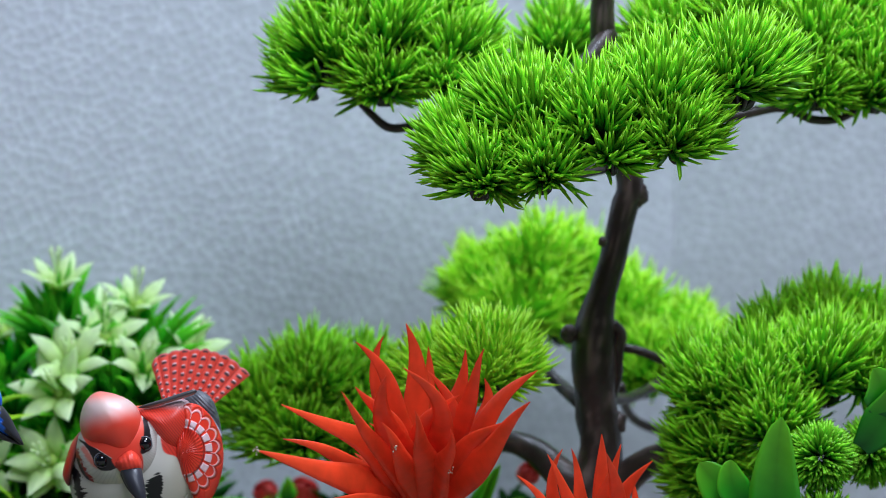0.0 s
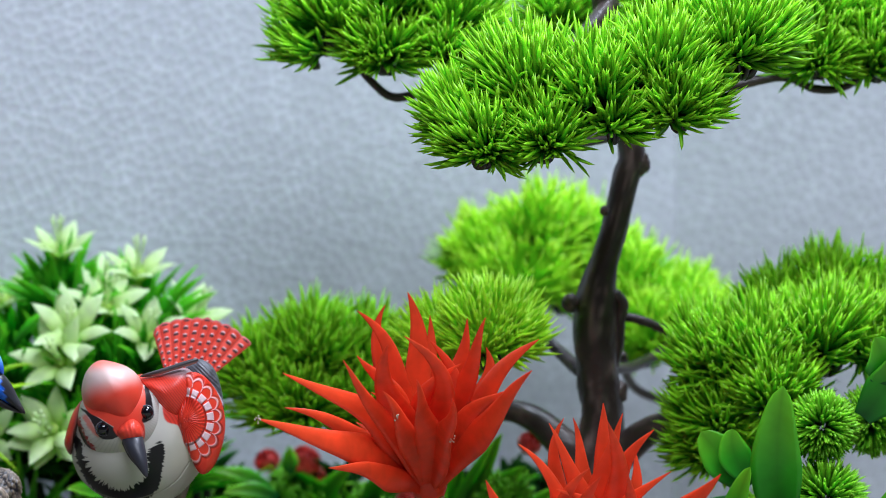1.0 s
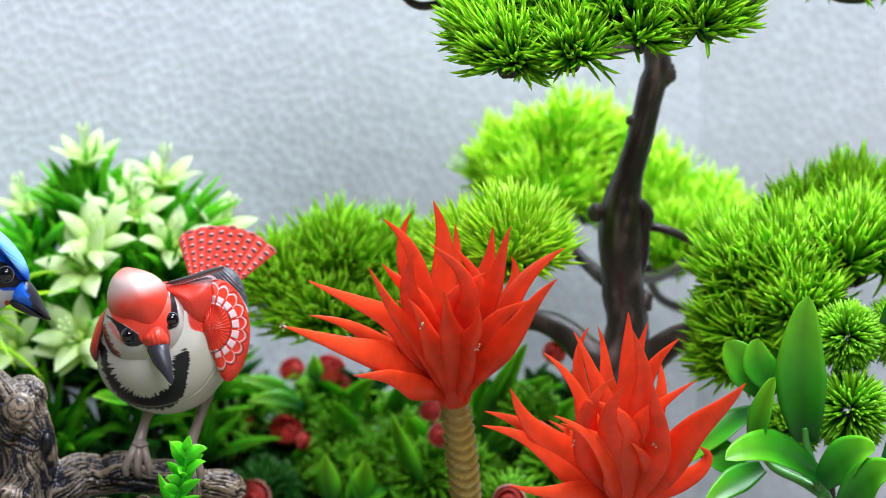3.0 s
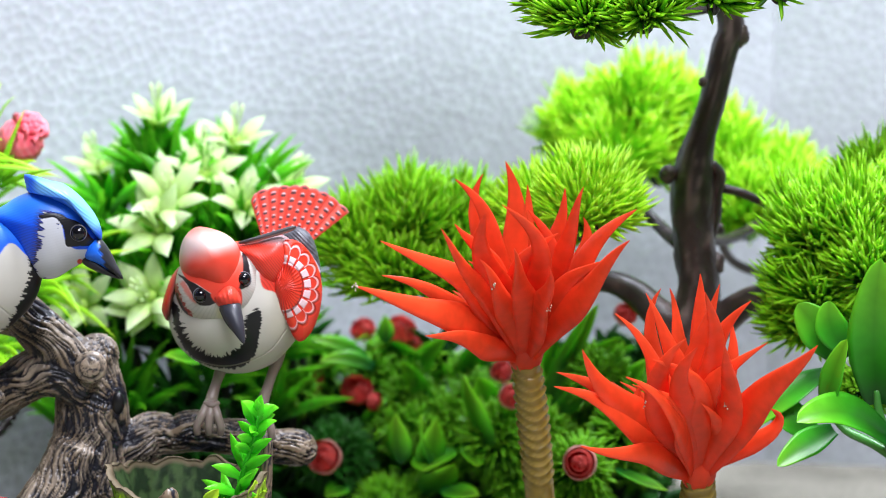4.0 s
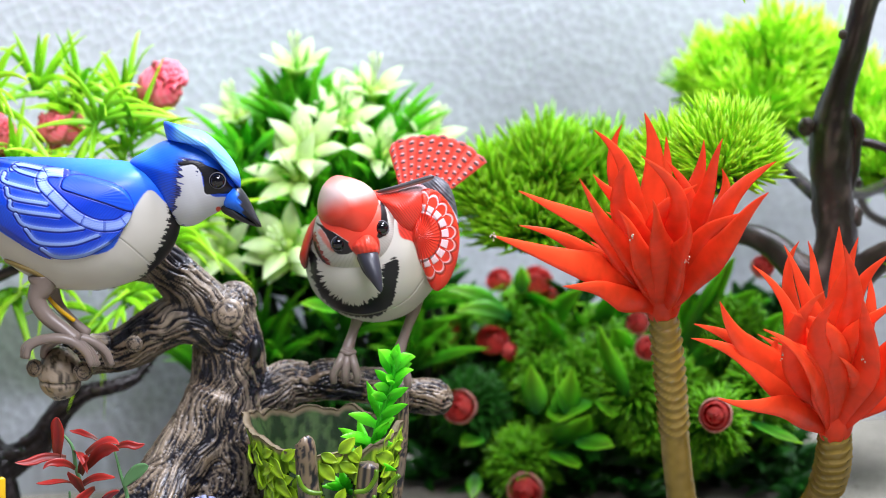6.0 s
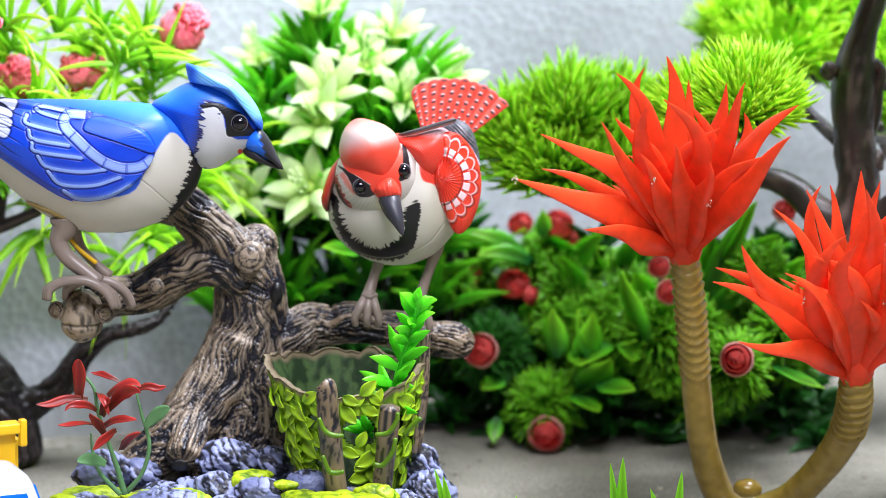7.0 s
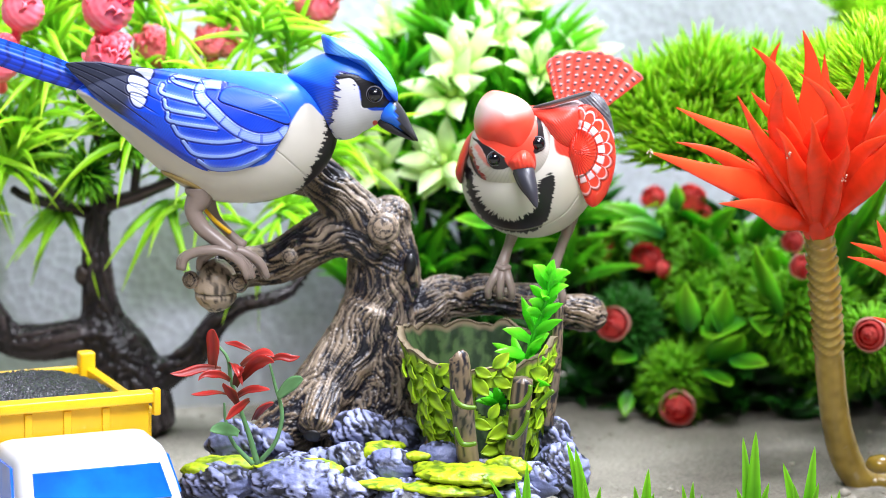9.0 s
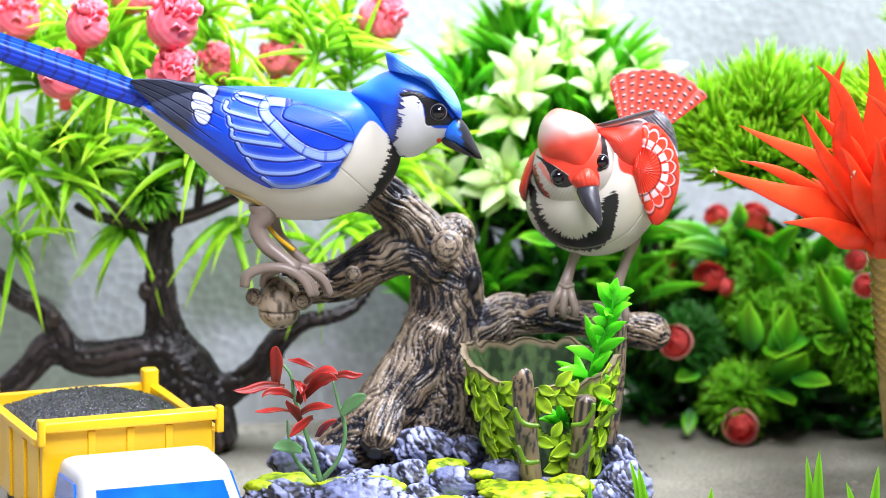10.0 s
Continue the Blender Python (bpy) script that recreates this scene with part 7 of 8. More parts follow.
def red_bird():
    k = 0.000169
    at = np.array((-0.0939, 1.262, 0.0897))
    def place(x, y, w):
        x, y, w = np.asarray(x), np.asarray(y), np.asarray(w)
        # Depth also shifts x and z, to fit the bird to the camera's view.
        return np.stack([at[0] + (x - 690 + 0.07 * w) * k, at[1] - w * k, at[2] + (420 - y + 0.19 * w) * k], -1)
    g = Geo()

    def body(x, y):
        ang = np.arctan2(y - 385, x - 655)
        jag = (vnoise(ang * 34, 0, 0, 5) - 0.5) * 13 + (vnoise(ang * 13, 3, 0, 6) - 0.5) * 5
        bib = patch(x, y, [(579, 340), (590, 352), (594, 372), (605, 404), (628, 431), (662, 445), (693, 433), (709, 413), (708, 384), (718, 366), (736, 356), (740, 380), (735, 412), (729, 440), (707, 461), (681, 467), (641, 461), (610, 442), (592, 413), (581, 383)])
        c = np.broadcast_to(CREAM, x.shape + (3,))
        c = mix(c, (0.60, 0.60, 0.46), 0.55 * smooth(730, 775, x) * smooth(430, 395, y))
        c = mix(c, JET, smooth(1.2, -1.2, bib + jag * np.where(np.hypot((x - 655) / 1.05, y - 385) < 60, 0.9, 0.35)))
        seam = smooth(1.6, 0.5, stroke(x, y, [(585, 425), (625, 452), (675, 462), (725, 449), (760, 427), (785, 392)]))
        c = mix(c, (0.40, 0.38, 0.30), 0.55 * seam)
        red = patch(x, y, [(690, 232), (780, 228), (800, 300), (790, 372), (776, 360), (766, 328), (742, 316), (730, 270)])
        lines = barbs(x, y, 0.75, 1, 0.75, 5, 9)
        c = mix(c, np.array(SCARLET) * (1 - 0.3 * smooth(0.1, 1, lines))[..., None], smooth(1.5, -1.5, red))
        return c, np.where(red < 0, 0.2 * lines, 0.0) - 1.6 * seam
    puff(g, [(573, 385), (572, 345), (580, 305), (610, 270), (660, 240), (720, 232), (775, 240), (815, 290), (828, 345), (810, 400), (773, 447), (738, 468), (699, 476), (659, 471), (619, 452), (588, 423)], (690, 365), 112, 0, place, body, 620, 130, 0.9)

    def back(x, y):
        lines = barbs(x, y, 0.8, 1, 1.2, 7, 9)
        c = np.array(SCARLET) * (1 - 0.28 * smooth(0.1, 1, lines))[..., None]
        c = mix(c, (0.34, 0.30, 0.31), smooth(244, 228, y - (x - 740) * 0.05) * smooth(730, 750, x) * 0.85)
        return c, 0.14 * lines * smooth(0.3, 0.6, vnoise(x * 0.06, y * 0.06, 0, 21))
    puff(g, [(692, 240), (730, 232), (780, 222), (800, 250), (792, 300), (772, 322), (744, 318), (722, 290), (700, 262)], (748, 272), 52, 50, place, back, 300, 60, 1.6)

    crown = [(624, 209), (650, 211), (677, 221), (696, 238), (706, 264), (707, 290), (702, 312), (696, 326), (684, 336), (664, 335), (646, 326), (626, 313), (606, 302), (595, 280), (594, 254), (604, 226)]

    def cap(x, y):
        d = y + 0.30 * (x - 650)
        c = mix((0.74, 0.060, 0.030), (0.64, 0.47, 0.42), smooth(276, 230, d + 6 * (vnoise(x * 0.05, y * 0.05, 0, 7) - 0.5)))
        c = mix(c, (0.74, 0.13, 0.08), 0.9 * smooth(233, 209, y + 0.10 * (x - 640)))
        c = mix(c, (0.72, 0.10, 0.06), 0.8 * smooth(692, 708, x) * smooth(240, 256, y))
        return c, 0 * x

    def face(x, y):
        c = np.broadcast_to((0.54, 0.525, 0.475), x.shape + (3,))
        fan = np.sin(np.arctan2(y - 300, x - 680) * 70 + 4 * vnoise(x * 0.05, y * 0.05, 0, 4))
        c = c * (1 - 0.10 * smooth(0.2, 1, fan))[..., None]
        jag = (vnoise(x * 0.32, y * 0.32, 0, 3) - 0.5) * 7
        c = mix(c, (0.62, 0.12, 0.08), smooth(8, 2, stroke(x, y, [(600, 312), (612, 330), (622, 342)]) + jag * 0.5) * 0.8)
        c = mix(c, (0.30, 0.02, 0.015), smooth(8, 4.5, stroke(x, y, [(586, 318), (592, 340), (602, 360), (616, 378)]) + jag))
        c = mix(c, JET, smooth(3.5, 1.5, stroke(x, y, [(589, 330), (597, 352), (612, 374)]) + jag * 0.5))
        left = patch(x, y, [(590, 294), (604, 300), (626, 314), (646, 327), (662, 340), (650, 350), (632, 351), (620, 341), (613, 322), (602, 306)])
        right = patch(x, y, [(708, 250), (716, 268), (721, 296), (720, 312), (700, 323), (692, 320), (702, 304), (706, 284), (705, 266)])
        c = mix(c, (0.014, 0.011, 0.013), smooth(1.0, -1.0, np.minimum(left, right) + 0.16 * jag))
        c = mix(c, (0.02, 0.012, 0.012), smooth(3.4, 1.8, stroke(x, y, [(738, 298), (742, 314), (739, 330)]) + jag * 0.3))
        c = mix(c, (0.70, 0.66, 0.40), 0.55 * smooth(14, 3, stroke(x, y, [(668, 362), (676, 386)])))
        c = mix(c, cap(x, y)[0], smooth(1.0, -1.0, patch(x, y, crown)))
        c = mix(c, (0.72, 0.055, 0.028), smooth(1.5, -1.5, patch(x, y, [(650, 330), (672, 316), (700, 318), (706, 340), (700, 356), (682, 362), (664, 352)])))
        return c, 0 * x
    puff(g, [(588, 300), (586, 328), (598, 360), (615, 377), (642, 388), (676, 392), (708, 378), (730, 357), (741, 326), (740, 300), (733, 275), (718, 256), (690, 244), (650, 244), (612, 262), (594, 282)], (668, 320), 72, 62, place, face, 460, 90, 0.6)

    puff(g, crown, (655, 272), 74, 74, place, cap, 380, 80, 0.6)
    puff(g, [(656, 338), (668, 322), (684, 314), (698, 324), (704, 340), (700, 352), (684, 360), (668, 355)], (682, 337), 30, 124, place, lambda x, y: ((0.72, 0.055, 0.028), 0.4 * barbs(x, y, 0.3, 1, 0.8, 3, 3)), 160, 30, 1.2)
    # bill in two halves, with a pale strip under its root
    toy_limb(g, [(684, 350, 128, 19), (689, 366, 146, 17), (698, 390, 160, 12), (706, 412, 168, 5), (708, 418, 170, 2)], place, (0.030, 0.031, 0.040), k, 0, 34, 26)
    toy_limb(g, [(678, 354, 124, 14), (686, 376, 138, 12), (698, 398, 150, 7), (705, 413, 156, 3)], place, (0.014, 0.014, 0.017), k, 0, 28, 20)
    glossy_eye(g, 632, 332, 121, 13, place, k)
    glossy_eye(g, 709, 302, 117, 12.5, place, k)

    # near wing: a ribbed heart, a chain of pale cells and a scalloped rim
    def wing(x, y):
        cx, cy = 776.0, 316.0
        ang = np.arctan2((y - cy) * 0.82, x - cx)
        rad = np.hypot(x - cx, (y - cy) * 0.82)
        cell = (ang + 1.62) / 0.335
        local = cell - np.floor(cell) - 0.5
        lines = np.sin(ang * 40 + 3 * vnoise(x * 0.06, y * 0.06, 0, 3))
        c = mix((0.66, 0.024, 0.010), (0.80, 0.055, 0.022), vnoise(x * 0.05, y * 0.05, 0, 4))
        heart = smooth(40, 36, rad)
        c = c * (1 - 0.30 * heart * smooth(0, 1, lines))[..., None]
        h = 4.0 * heart + 0.6 * heart * lines
        on = (ang > -1.75) & (ang < 1.75)
        pale = smooth(7.0, 5.5, np.abs(rad - 44 - 3 * np.cos(ang * 2))) * smooth(0.40, 0.33, np.abs(local)) * on
        c = mix(c, (0.80, 0.58, 0.60), pale)
        rim = np.abs(rad - (66 - 34 * local ** 2))
        line = (smooth(2.6, 1.2, rim) + smooth(0.455, 0.48, np.abs(local)) * (rad > 50) * (rad < 58)).clip(0, 1) * on
        c = mix(c, (0.80, 0.42, 0.42), line * 0.9)
        step = smooth(3.0, 1.0, np.abs(rad - (70 - 34 * local ** 2))) * on
        c = c * (1 - 0.4 * step)[..., None]
        groove = smooth(2.6, 0.8, np.abs(rad - 38))
        c = c * (1 - 0.45 * groove)[..., None]
        return c, h + 1.8 * pale + 1.4 * line - 2.2 * groove - 1.4 * step
    puff(g, [(780, 233), (804, 232), (826, 251), (843, 282), (850, 318), (846, 357), (832, 395), (814, 414), (800, 410), (787, 384), (774, 350), (765, 318), (768, 295), (778, 270)], (806, 322), 26, lambda x, y: np.interp(x, [765, 815, 850], [86, 62, 16]), place, wing, 420, 90, 0.5)
    # far wing, slate wing tips, folded plate
    puff(g, [(596, 278), (578, 300), (564, 340), (561, 362), (572, 380), (580, 350), (592, 312), (602, 290)], (577, 335), 34, 24, place, lambda x, y: (mix((0.66, 0.030, 0.014), (0.13, 0.045, 0.03), smooth(568, 582, x + (y - 335) * 0.22)), 0 * x), 160, 30, 0.8)
    def slate(x, y):
        c = mix((0.12, 0.12, 0.135), (0.05, 0.05, 0.058), vnoise(x * 0.15, y * 0.15, 0, 3))
        return mix(c, (0.62, 0.58, 0.72), smooth(4.0, 1.6, stroke(x, y, [(790, 232), (812, 242), (830, 260), (845, 286)]))), 0.5 * barbs(x, y, 1, 1, 0.8, 3, 6)
    puff(g, [(778, 226), (798, 205), (822, 212), (836, 232), (846, 270), (848, 300), (836, 280), (812, 250)], (820, 240), 30, 0, place, slate, 180, 36, 1.0)
    puff(g, [(698, 236), (740, 222), (790, 206), (802, 206), (796, 214), (760, 226), (716, 238)], (755, 223), 10, 78, place, lambda x, y: (mix((0.045, 0.04, 0.042), (0.36, 0.22, 0.19), smooth(2, 6, y - (238 - (x - 698) * 0.31))), 0 * x), 200, 20, 1.0)
    # tail fan
    r, a = np.meshgrid(np.linspace(0, 1, 150), np.linspace(0, 1, 260), indexing="ij")
    foot = np.array([744.0, 232.0]) + np.array([78.0, 8.0]) * a[..., None]
    out = np.stack([np.interp(a, [0, 0.1, 0.3, 0.55, 0.8, 1], [722, 733, 774, 822, 866, 902]), np.interp(a, [0, 0.1, 0.3, 0.55, 0.8, 1], [156, 140, 129, 128, 144, 175])], -1)
    lobes = 10
    out = out + (3.0 * np.abs(np.sin(a * np.pi * lobes)))[..., None] * unit(out - foot)
    P = foot + (out - foot) * r[..., None]
    col = a * lobes
    lc = col - np.floor(col) - 0.5
    row = r * 7.4 + 0.35 * (np.floor(col) % 2)
    lr = row - np.floor(row) - 0.5
    across = np.abs(lc) / 0.30
    dark = smooth(1.1, 0.8, np.hypot(across, (lr + 0.06) / 0.20)) * (r < 0.97)
    light = smooth(1.1, 0.7, np.hypot(across * 1.1, (lr - 0.16) / 0.11)) * (r < 0.97)
    c = mix((0.76, 0.070, 0.040), (0.80, 0.10, 0.065), vnoise(a * 30, r * 12, 0, 5))
    c = c * (1 - 0.30 * smooth(0.40, 0.5, np.abs(lc)))[..., None]
    c = mix(mix(c, (0.13, 0.055, 0.055), dark), (0.58, 0.43, 0.45), light)
    c = mix(c, (0.74, 0.25, 0.24), smooth(0.965, 0.985, r))
    Wt = -110 - 24 * r + 2.2 * np.abs(np.sin(a * np.pi * lobes)) + 1.2 * light
    for lift in (0, -6):
        g.add(place(P[..., 0], P[..., 1], Wt + lift).reshape(-1, 3), [grid_faces(150, 260)], c.reshape(-1, 3))
    # legs and feet
    toe = (0.23, 0.185, 0.16)
    for x0, y0, x1, y1, w0 in ((668, 462, 650, 522, 10), (772, 440, 742, 530, -10)):
        toy_limb(g, [(x0, y0 - 30, w0, 14), (x0, y0, w0, 12), (x0 * 0.5 + x1 * 0.5, y0 * 0.5 + y1 * 0.5, w0, 9), (x1, y1, w0 + 10, 11), (x1 - 2, y1 + 12, w0 + 18, 13)], place, toe, k, 2)
        toy_limb(g, [(x1 - 13, y1 + 8, w0 + 24, 4), (x1, y1 + 12, w0 + 32, 5), (x1 + 13, y1 + 8, w0 + 24, 4)], place, toe, k, 2)
        for du in (-26, -5, 16):
            toy_limb(g, [(x1 + du * 0.2, y1 + 6, w0 + 16, 8), (x1 + du * 0.6, y1 + 28, w0 + 34, 8), (x1 + du, y1 + 50, w0 + 38, 7.5), (x1 + du, y1 + 66, w0 + 34, 6)], place, toe, k, 2)
    bird = part("toy_bird", g, [M_BIRD, M_EYE, M_LEG], None, "red, white and black plastic toy bird with spotted tail fan")
    tagged(bird, category="toy bird", group="toy birds on the stump")


BLUE_LEAN = -14.5


# ---- small plants ----
def russet_sprig():
    plant = thing("russet_sprig", (-0.1693, 1.203, 0.0218), "small artificial sprig with russet spoon-shaped leaves on green stems", "plant")
    rng = np.random.default_rng(15)
    for pts in ([(-0.1688, 1.203, 0.0213, 0.00097), (-0.1711, 1.203, 0.0296, 0.00081), (-0.174, 1.203, 0.0381, 0.00065), (-0.1767, 1.203, 0.0466, 0.00065), (-0.1779, 1.203, 0.0535, 0.00048), (-0.1822, 1.203, 0.0585, 0.00032)], [(-0.1684, 1.205, 0.0214, 0.00081), (-0.1637, 1.205, 0.0276, 0.00065), (-0.1617, 1.205, 0.0363, 0.00065), (-0.1638, 1.205, 0.0449, 0.00048), (-0.1655, 1.205, 0.0517, 0.00032)], [(-0.17, 1.202, 0.0215, 0.00081), (-0.176, 1.202, 0.0279, 0.00064), (-0.1782, 1.202, 0.0347, 0.00048), (-0.1786, 1.202, 0.0399, 0.00032)]):
        part("stem", Geo().add(*tube(pts, 24, 8)), M_SAGE, plant)
    for root, tip, width in [((-0.182, 1.202, 0.0484), (-0.1814, 1.2, 0.0624), 28), ((-0.1795, 1.202, 0.0502), (-0.1938, 1.196, 0.0494), 18), ((-0.1705, 1.204, 0.0552), (-0.1789, 1.206, 0.0579), 12), ((-0.1733, 1.2, 0.0517), (-0.1627, 1.196, 0.056), 24), ((-0.1655, 1.205, 0.0526), (-0.1564, 1.205, 0.0537), 16), ((-0.1733, 1.2, 0.0475), (-0.1623, 1.19, 0.0553), 26), ((-0.1766, 1.2, 0.0473), (-0.1852, 1.195, 0.0479), 16), ((-0.1772, 1.198, 0.0435), (-0.1866, 1.19, 0.0451), 22), ((-0.1741, 1.2, 0.0397), (-0.1772, 1.192, 0.0484), 24),
                             ((-0.1749, 1.2, 0.0422), (-0.1641, 1.194, 0.0461), 22), ((-0.1701, 1.195, 0.0428), (-0.1763, 1.188, 0.0388), 18), ((-0.169, 1.196, 0.0366), (-0.1623, 1.188, 0.0439), 26), ((-0.175, 1.2, 0.0457), (-0.1718, 1.195, 0.0521), 26), ((-0.1771, 1.203, 0.0518), (-0.1726, 1.195, 0.047), 18)]:
        part("leaf", Geo().add(*blade_between(root, tip, width * 0.000155, (0, 0, 0.0014), unit(np.array([0.1, -0.9, 0.5]) + rng.normal(size=3) * 0.35), 14, 5, 0.62, 0.3, 0.05, 0.75, (0, 0, rng.uniform(-0.003, 0.003)), 0.0004, rng.uniform(0, 6))), M_RUSSET, plant)
    for root, tip, width in [((-0.174, 1.2, 0.0311), (-0.1814, 1.192, 0.0337), 22), ((-0.1625, 1.203, 0.042), (-0.1548, 1.2, 0.0485), 22)]:
        part("leaf", Geo().add(*blade_between(root, tip, width * 0.00019, (0, 0, 0.001), unit((0.1, -0.9, 0.5)), 12, 5, 0.6, 0.2, 0.05, 0.6)), M_SAGE, plant, "grey-green leaf")


M_SAGE = plain("sage_plastic", (0.10, 0.24, 0.09), 0.4)


def green_sprig():
    plant = thing("fern_sprig", (-0.0928, 1.236, 0.04), "vivid green plastic fern sprig standing in the planter", "plant")
    rng = np.random.default_rng(5)
    stem = spline([(-0.0959, 1.233, 0.0301, 0.00083), (-0.0927, 1.233, 0.0425, 0.00083), (-0.0892, 1.229, 0.0557, 0.00066), (-0.085, 1.225, 0.0689, 0.00066), (-0.0838, 1.223, 0.078, 0.00049)], 40)
    part("stem", Geo().add(*tube([tuple(r) for r in stem[::4]], 30, 8)), M_SPRIG, plant)
    for k in range(15):
        q = stem[9 + round(k * 1.95)]
        for side in (-1, 1):
            size = 0.0120 * (1 - 0.4 * k / 17)
            tip = q[:3] + unit(np.array([side * rng.uniform(0.1, 1.2) + 0.25, rng.uniform(-0.9, 0.5), rng.uniform(0.1, 1.1)])) * size * rng.uniform(0.6, 1.2)
            part("leaf", Geo().add(*blade_between(q[:3], tip, 0.0036, (0, 0, 0.0008), unit((side * 0.2 + rng.normal() * 0.4, -1, 0.4 + rng.normal() * 0.4)), 7, 3, 0.5, 0.3, 0.06, 0.95)), M_SPRIG, plant)
    part("leaf", Geo().add(*blade_between(stem[-2][:3], (-0.0842, 1.222, 0.0809), 0.0026, (0, 0, 0), (0, -1, 0.3), 7, 3, 0.5, 0.3)), M_SPRIG, plant)
    for at in ((-0.0993, 1.232, 0.0346), (-0.0977, 1.232, 0.0408)):
        for q in range(9):
            tip = np.array(at) + unit(rng.normal(size=3) + np.array([0, -0.3, 0.5])) * 0.008
            part("leaf", Geo().add(*blade_between(at, tip, 0.0022, (0, 0, 0.0004), (0, -1, 0.4), 7, 3, 0.5, 0.3)), M_SPRIG, plant)


def grass():
    rng = np.random.default_rng(8)
    def clump(foot, tips):
        foot = np.array(foot)
        root = foot.copy()
        plant = thing("grass_tuft", foot, "bright green plastic grass blades in the sand", "grass", "grass tufts in the sand")
        for tip, width in tips:
            tip = np.array(tip)
            start = root + np.array([(tip[0] - root[0]) * 0.25, rng.uniform(-0.002, 0.002), 0])
            part("blade", Geo().add(*blade_between(start, tip, width * 0.00018, ((root[0] - tip[0]) * 0.12, 0, 0), unit((rng.normal() * 0.2, -1, 0.2)), 12, 5, 0.3, 0.3, 0.08, 0.8)), M_GRASS, plant)
    clump((-0.0214, 1.215, -0.0007), [((-0.0213, 1.205, 0.0358), 30), ((-0.0251, 1.208, 0.0332), 22), ((-0.017, 1.205, 0.0204), 20), ((-0.0266, 1.205, 0.0184), 18)])
    clump((-0.0063, 1.215, -0.0003), [((-0.0039, 1.205, 0.0319), 26), ((-0.0131, 1.21, 0.0252), 24), ((-0.0025, 1.2, 0.0221), 22), ((-0.01, 1.2, 0.0219), 20)])
    clump((-0.0543, 1.215, -0.0024), [((-0.0528, 1.21, 0.022), 26), ((-0.0567, 1.205, 0.018), 20), ((-0.0508, 1.205, 0.0161), 18)])
    clump((-0.0696, 1.215, -0.0028), [((-0.0747, 1.21, 0.0276), 26), ((-0.0775, 1.215, 0.0284), 20), ((-0.0718, 1.205, 0.019), 20), ((-0.0667, 1.205, 0.0174), 18)])
    clump((-0.04, 1.215, -0.002), [((-0.0395, 1.21, 0.0185), 18), ((-0.0425, 1.205, 0.0189), 16), ((-0.0366, 1.205, 0.0161), 16)])
    clump((0.003, 1.21, 0.0005), [((0.0037, 1.205, 0.0189), 16), ((0.0014, 1.205, 0.0174), 14)])
    clump((-0.0881, 1.2, 0.0009), [((-0.088, 1.196, 0.0261), 20), ((-0.0913, 1.196, 0.0209), 16), ((-0.0996, 1.196, 0.0215), 14)])


# ---- toy dump truck ----
def bevelled(bm, width, segments=3):
    bmesh.ops.bevel(bm, geom=bm.edges[:] + bm.verts[:], offset=width, segments=segments, profile=0.6, affect="EDGES")


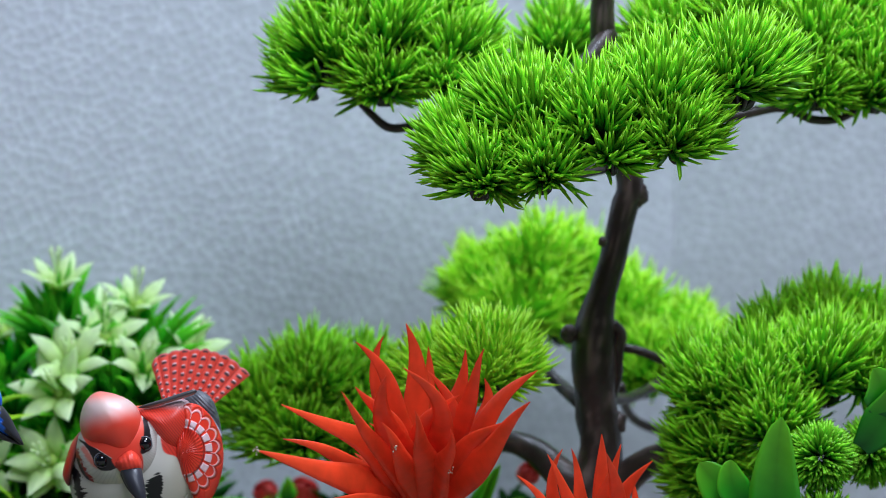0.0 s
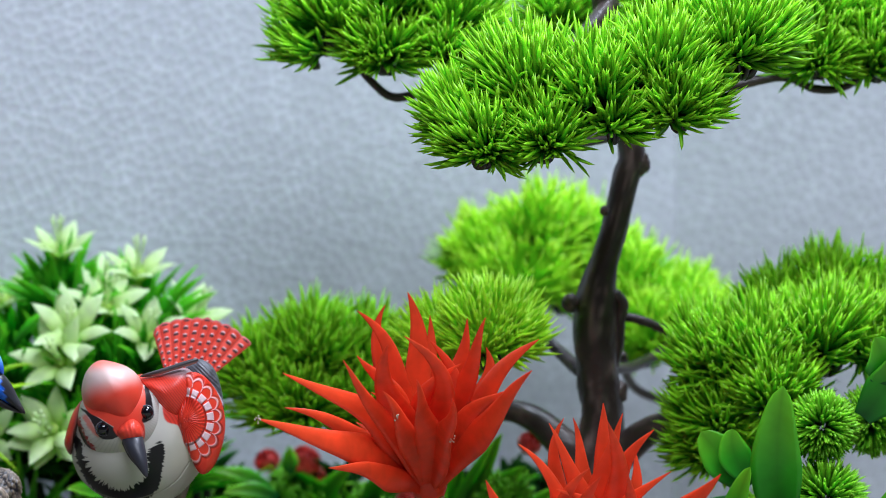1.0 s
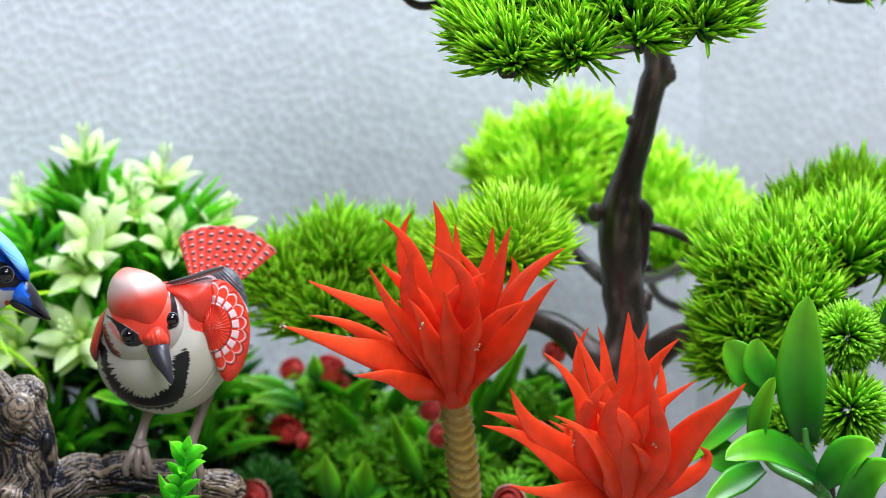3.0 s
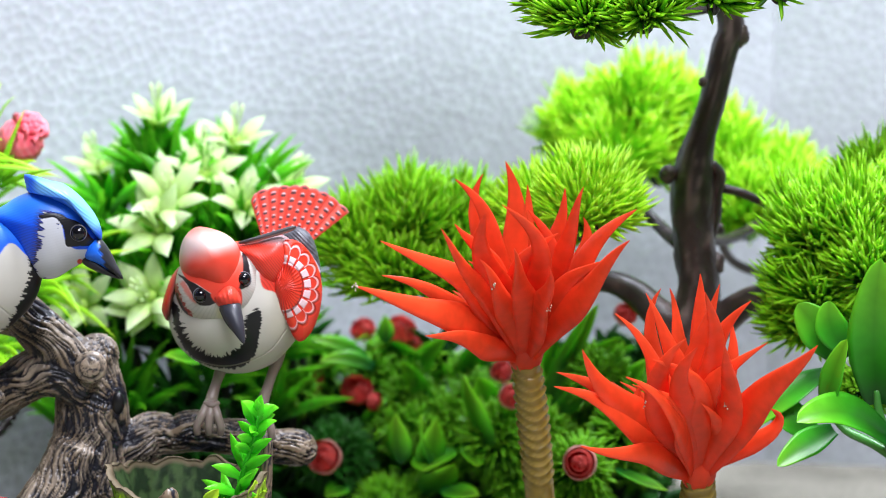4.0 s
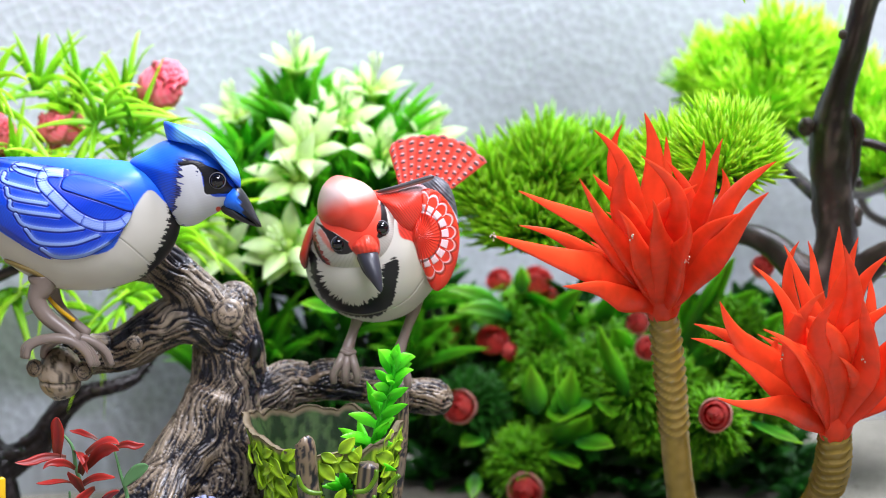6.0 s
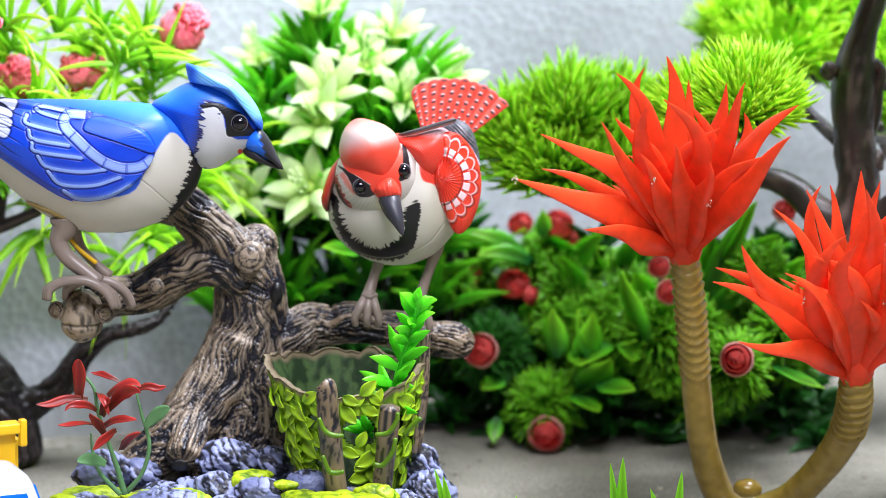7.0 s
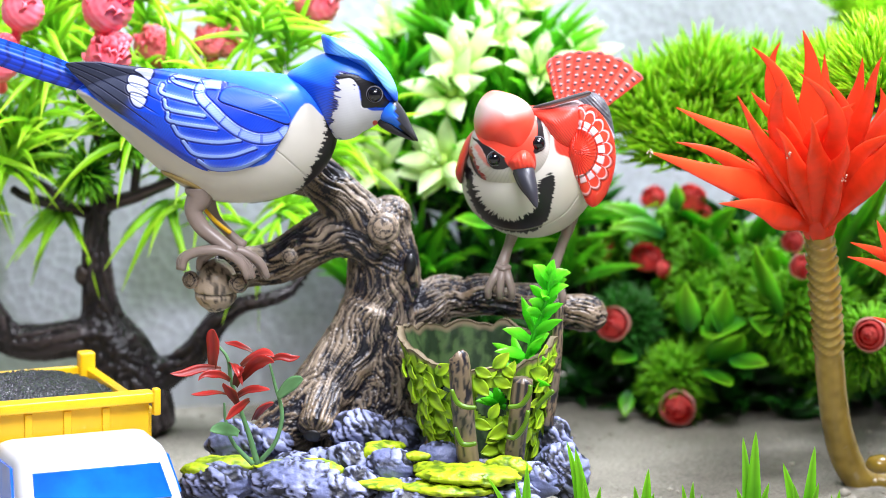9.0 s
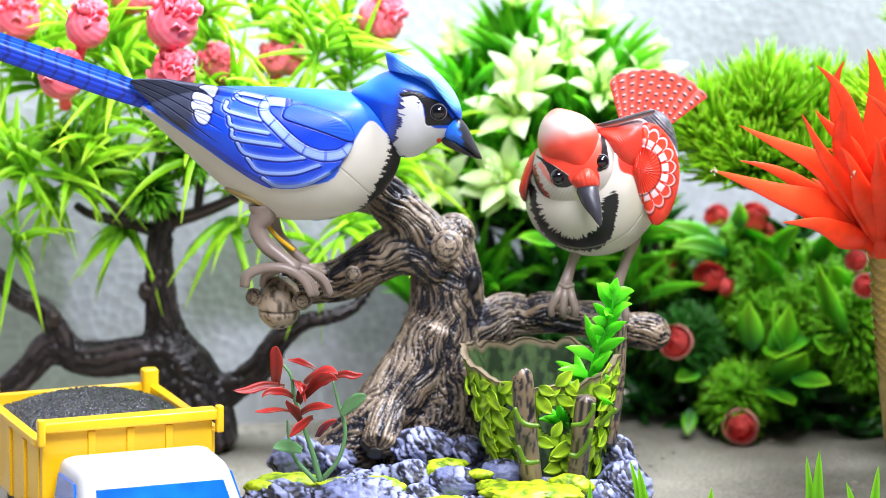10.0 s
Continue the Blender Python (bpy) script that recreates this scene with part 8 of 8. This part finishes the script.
def dump_truck():
    foot = Vector((-0.2198, 1.185, 0.0169))
    foot.z = 0.0
    m = Matrix.Translation(foot) @ Matrix.Rotation(math.radians(28), 4, "Z")
    truck = thing("dump_truck", (0, 0, 0), "toy dump truck, white cab, yellow bed of black gravel", "toy truck")
    truck.location = foot
    ORIGIN[truck.name] = np.array(foot)
    turn = Matrix.Rotation(math.radians(28), 4, "Z")
    def piece(name, bm, mat, parent=truck, label="", soft=True):
        me = bpy.data.meshes.new(name)
        bmesh.ops.recalc_face_normals(bm, faces=bm.faces[:])
        bm.transform(turn)
        bm.to_mesh(me)
        bm.free()
        if soft:
            for p in me.polygons:
                p.use_smooth = True
        me.materials.append(mat)
        ob = new(name, me)
        ob.parent = parent
        ORIGIN[ob.name] = np.array(foot)
        return tagged(ob, label)
    def box(x0, x1, y0, y1, z0, z1, bevel=0.0, segments=3):
        bm = bmesh.new()
        bmesh.ops.create_cube(bm, size=1.0, matrix=Matrix.Translation(((x0 + x1) / 2, (y0 + y1) / 2, (z0 + z1) / 2)) @ Matrix.Diagonal((x1 - x0, y1 - y0, z1 - z0, 1)))
        if bevel:
            bevelled(bm, bevel, segments)
        return bm
    # x across, y towards the tail, z up; the cab's nose points to -y
    ZC, ZB = CAB_TOP, BED_TOP
    bm = bmesh.new()
    lower = [(-0.0255, -0.026), (0.0255, -0.026), (0.0255, 0.008), (-0.0255, 0.008)]
    upper = [(-0.0222, -0.014), (0.0222, -0.014), (0.0235, 0.007), (-0.0235, 0.007)]
    rings = [[bm.verts.new((x, y, z)) for x, y in pts] for pts, z in ((lower, 0.006), (lower, ZC * 0.52), (upper, ZC))]
    for a, b in zip(rings[:-1], rings[1:]):
        for i in range(4):
            bm.faces.new((a[i], a[(i + 1) % 4], b[(i + 1) % 4], b[i]))
    bm.faces.new(rings[0][::-1])
    bm.faces.new(rings[-1])
    bevelled(bm, 0.0048, 5)
    cab = piece("cab", bm, M_WHITE)
    tilt = math.atan2(0.012, ZC * 0.48)
    def on_slope(x, t, off):
        z = ZC * 0.52 + ZC * 0.48 * t
        y = -0.026 + 0.012 * t
        return Vector((x, y - off * math.cos(tilt), z + off * math.sin(tilt)))
    def slab(corners, thick_vec):
        bm = bmesh.new()
        a = [bm.verts.new(c) for c in corners]
        b = [bm.verts.new(c + thick_vec) for c in corners]
        bm.faces.new(a)
        bm.faces.new(b[::-1])
        for i in range(4):
            bm.faces.new((a[i], b[i], b[(i + 1) % 4], a[(i + 1) % 4]))
        return bm
    back = Vector((0, 0.0012, 0))
    piece("windscreen", slab([on_slope(-0.0208, 0.10, 0.0004), on_slope(0.0208, 0.10, 0.0004), on_slope(0.0194, 0.66, 0.0004), on_slope(-0.0194, 0.66, 0.0004)], back), M_GLASS, cab, "blue windscreen", False)
    for side in (-1, 1):
        piece("side_window", slab([Vector((side * 0.0258, -0.019, ZC * 0.56)), Vector((side * 0.0258, 0.003, ZC * 0.56)), Vector((side * 0.0243, 0.003, ZC * 0.86)), Vector((side * 0.0243, -0.012, ZC * 0.86))], Vector((-side * 0.001, 0, 0))), M_GLASS, cab, "blue side window", False)
    piece("bumper", box(-0.027, 0.027, -0.0285, -0.025, 0.004, 0.010, 0.0008), M_BLACK, cab)
    for side in (-1, 1):
        piece("headlight", box(side * 0.018 - 0.004, side * 0.018 + 0.004, -0.0268, -0.0255, 0.012, 0.0165, 0.0006), M_GLUE, cab)
    piece("chassis", box(-0.016, 0.016, -0.02, 0.07, 0.006, 0.011, 0.0008), M_BLACK)
    bed = piece("bed_floor", box(-0.0255, 0.0255, 0.012, 0.069, 0.0118, 0.0138, 0.0004), M_YELLOW)
    piece("headboard", box(-0.0272, 0.0256, 0.0095, 0.0118, 0.0118, ZB - 0.0028, 0.0004), M_YELLOW, bed, "yellow headboard")
    piece("headboard_lip", box(-0.0282, 0.0268, 0.0065, 0.0125, ZB - 0.0032, ZB, 0.0007), M_YELLOW, bed)
    for x in (-0.012, 0.0, 0.012):
        piece("rib", box(x - 0.0012, x + 0.0012, 0.0086, 0.0098, 0.0125, ZB - 0.004, 0.0003), M_YELLOW, bed)
    for side in (-1, 1):
        piece("side_board", box(side * 0.0265 - 0.001, side * 0.0265 + 0.001, 0.0125, 0.07, 0.0118, ZB - 0.0075, 0.0004), M_YELLOW, bed)
        piece("rail", box(side * 0.0268 - 0.0016, side * 0.0268 + 0.0016, 0.013, 0.07, ZB - 0.0085, ZB - 0.0062, 0.0005), M_YELLOW, bed)
        piece("corner_post", box(side * 0.0276 - 0.0016, side * 0.0276 + 0.0006, 0.006, 0.0085, ZB - 0.007, ZB + 0.0012, 0.0006), M_YELLOW, bed)
        piece("tail_post", box(side * 0.0255 - 0.0025, side * 0.0255 + 0.0025, 0.067, 0.071, 0.0118, ZB - 0.001, 0.0009), M_YELLOW, bed)
        for y in (0.026, 0.041, 0.056):
            piece("rib", box(side * 0.0278 - 0.0004, side * 0.0278 + 0.0004, y - 0.0012, y + 0.0012, 0.012, ZB - 0.009, 0.0002), M_YELLOW, bed)
    piece("tailgate", box(-0.023, 0.023, 0.0685, 0.0705, 0.0118, ZB - 0.0055, 0.0005), M_YELLOW, bed)
    n, q = 120, 170
    X, Y = np.meshgrid(np.linspace(-0.0252, 0.0252, n), np.linspace(0.0125, 0.0675, q), indexing="ij")
    dome = np.clip(1 - (X / 0.0285) ** 2, 0, 1) ** 0.7 * np.clip(1 - ((Y - 0.040) / 0.0325) ** 2, 0, 1) ** 0.7
    Z = ZB - 0.012 + 0.0108 * dome + 0.0013 * vnoise(X * 1000, Y * 1000, 0, 4)
    P = np.stack([X, Y, Z], -1).reshape(-1, 3)
    low = P.copy()
    low[:, 2] = 0.0135
    f = grid_faces(n, q)
    rim = np.concatenate([np.arange(q), np.arange(1, n) * q + q - 1, (n - 1) * q + np.arange(q - 2, -1, -1), np.arange(n - 2, 0, -1) * q])
    skirt = np.stack([rim, np.roll(rim, -1), np.roll(rim, -1) + n * q, rim + n * q], 1)
    world_pts = np.vstack([P, low]) @ np.array(turn.to_3x3()).T + np.array(foot)
    part("gravel_load", Geo().add(world_pts, [f, skirt]), M_GRAVEL, truck, "heaped black gravel")
    for x in (-0.021, 0.021):
        for y in (-0.012, 0.034, 0.056):
            bm = bmesh.new()
            bmesh.ops.create_cone(bm, cap_ends=True, segments=28, radius1=0.0085, radius2=0.0085, depth=0.008, matrix=Matrix.Translation((x, y, 0.0085)) @ Matrix.Rotation(math.pi / 2, 4, "Y"))
            wheel = piece("wheel", bm, M_BLACK, truck, "", False)
            bm = bmesh.new()
            bmesh.ops.create_cone(bm, cap_ends=True, segments=20, radius1=0.0045, radius2=0.0038, depth=0.0092, matrix=Matrix.Translation((x, y, 0.0085)) @ Matrix.Rotation(math.pi / 2, 4, "Y"))
            piece("hub", bm, M_WHITE, wheel, "", False)


CAB_TOP, BED_TOP = 0.0325, 0.042
M_GRAVEL = plain("black_gravel", (0.035, 0.037, 0.042), 0.22, 0.7, vary=0.9, scale=1400, bump=1.0, depth=0.0012, grain=900)

bird_stump()
blue_bird()
red_bird()
russet_sprig()
green_sprig()
grass()
dump_truck()
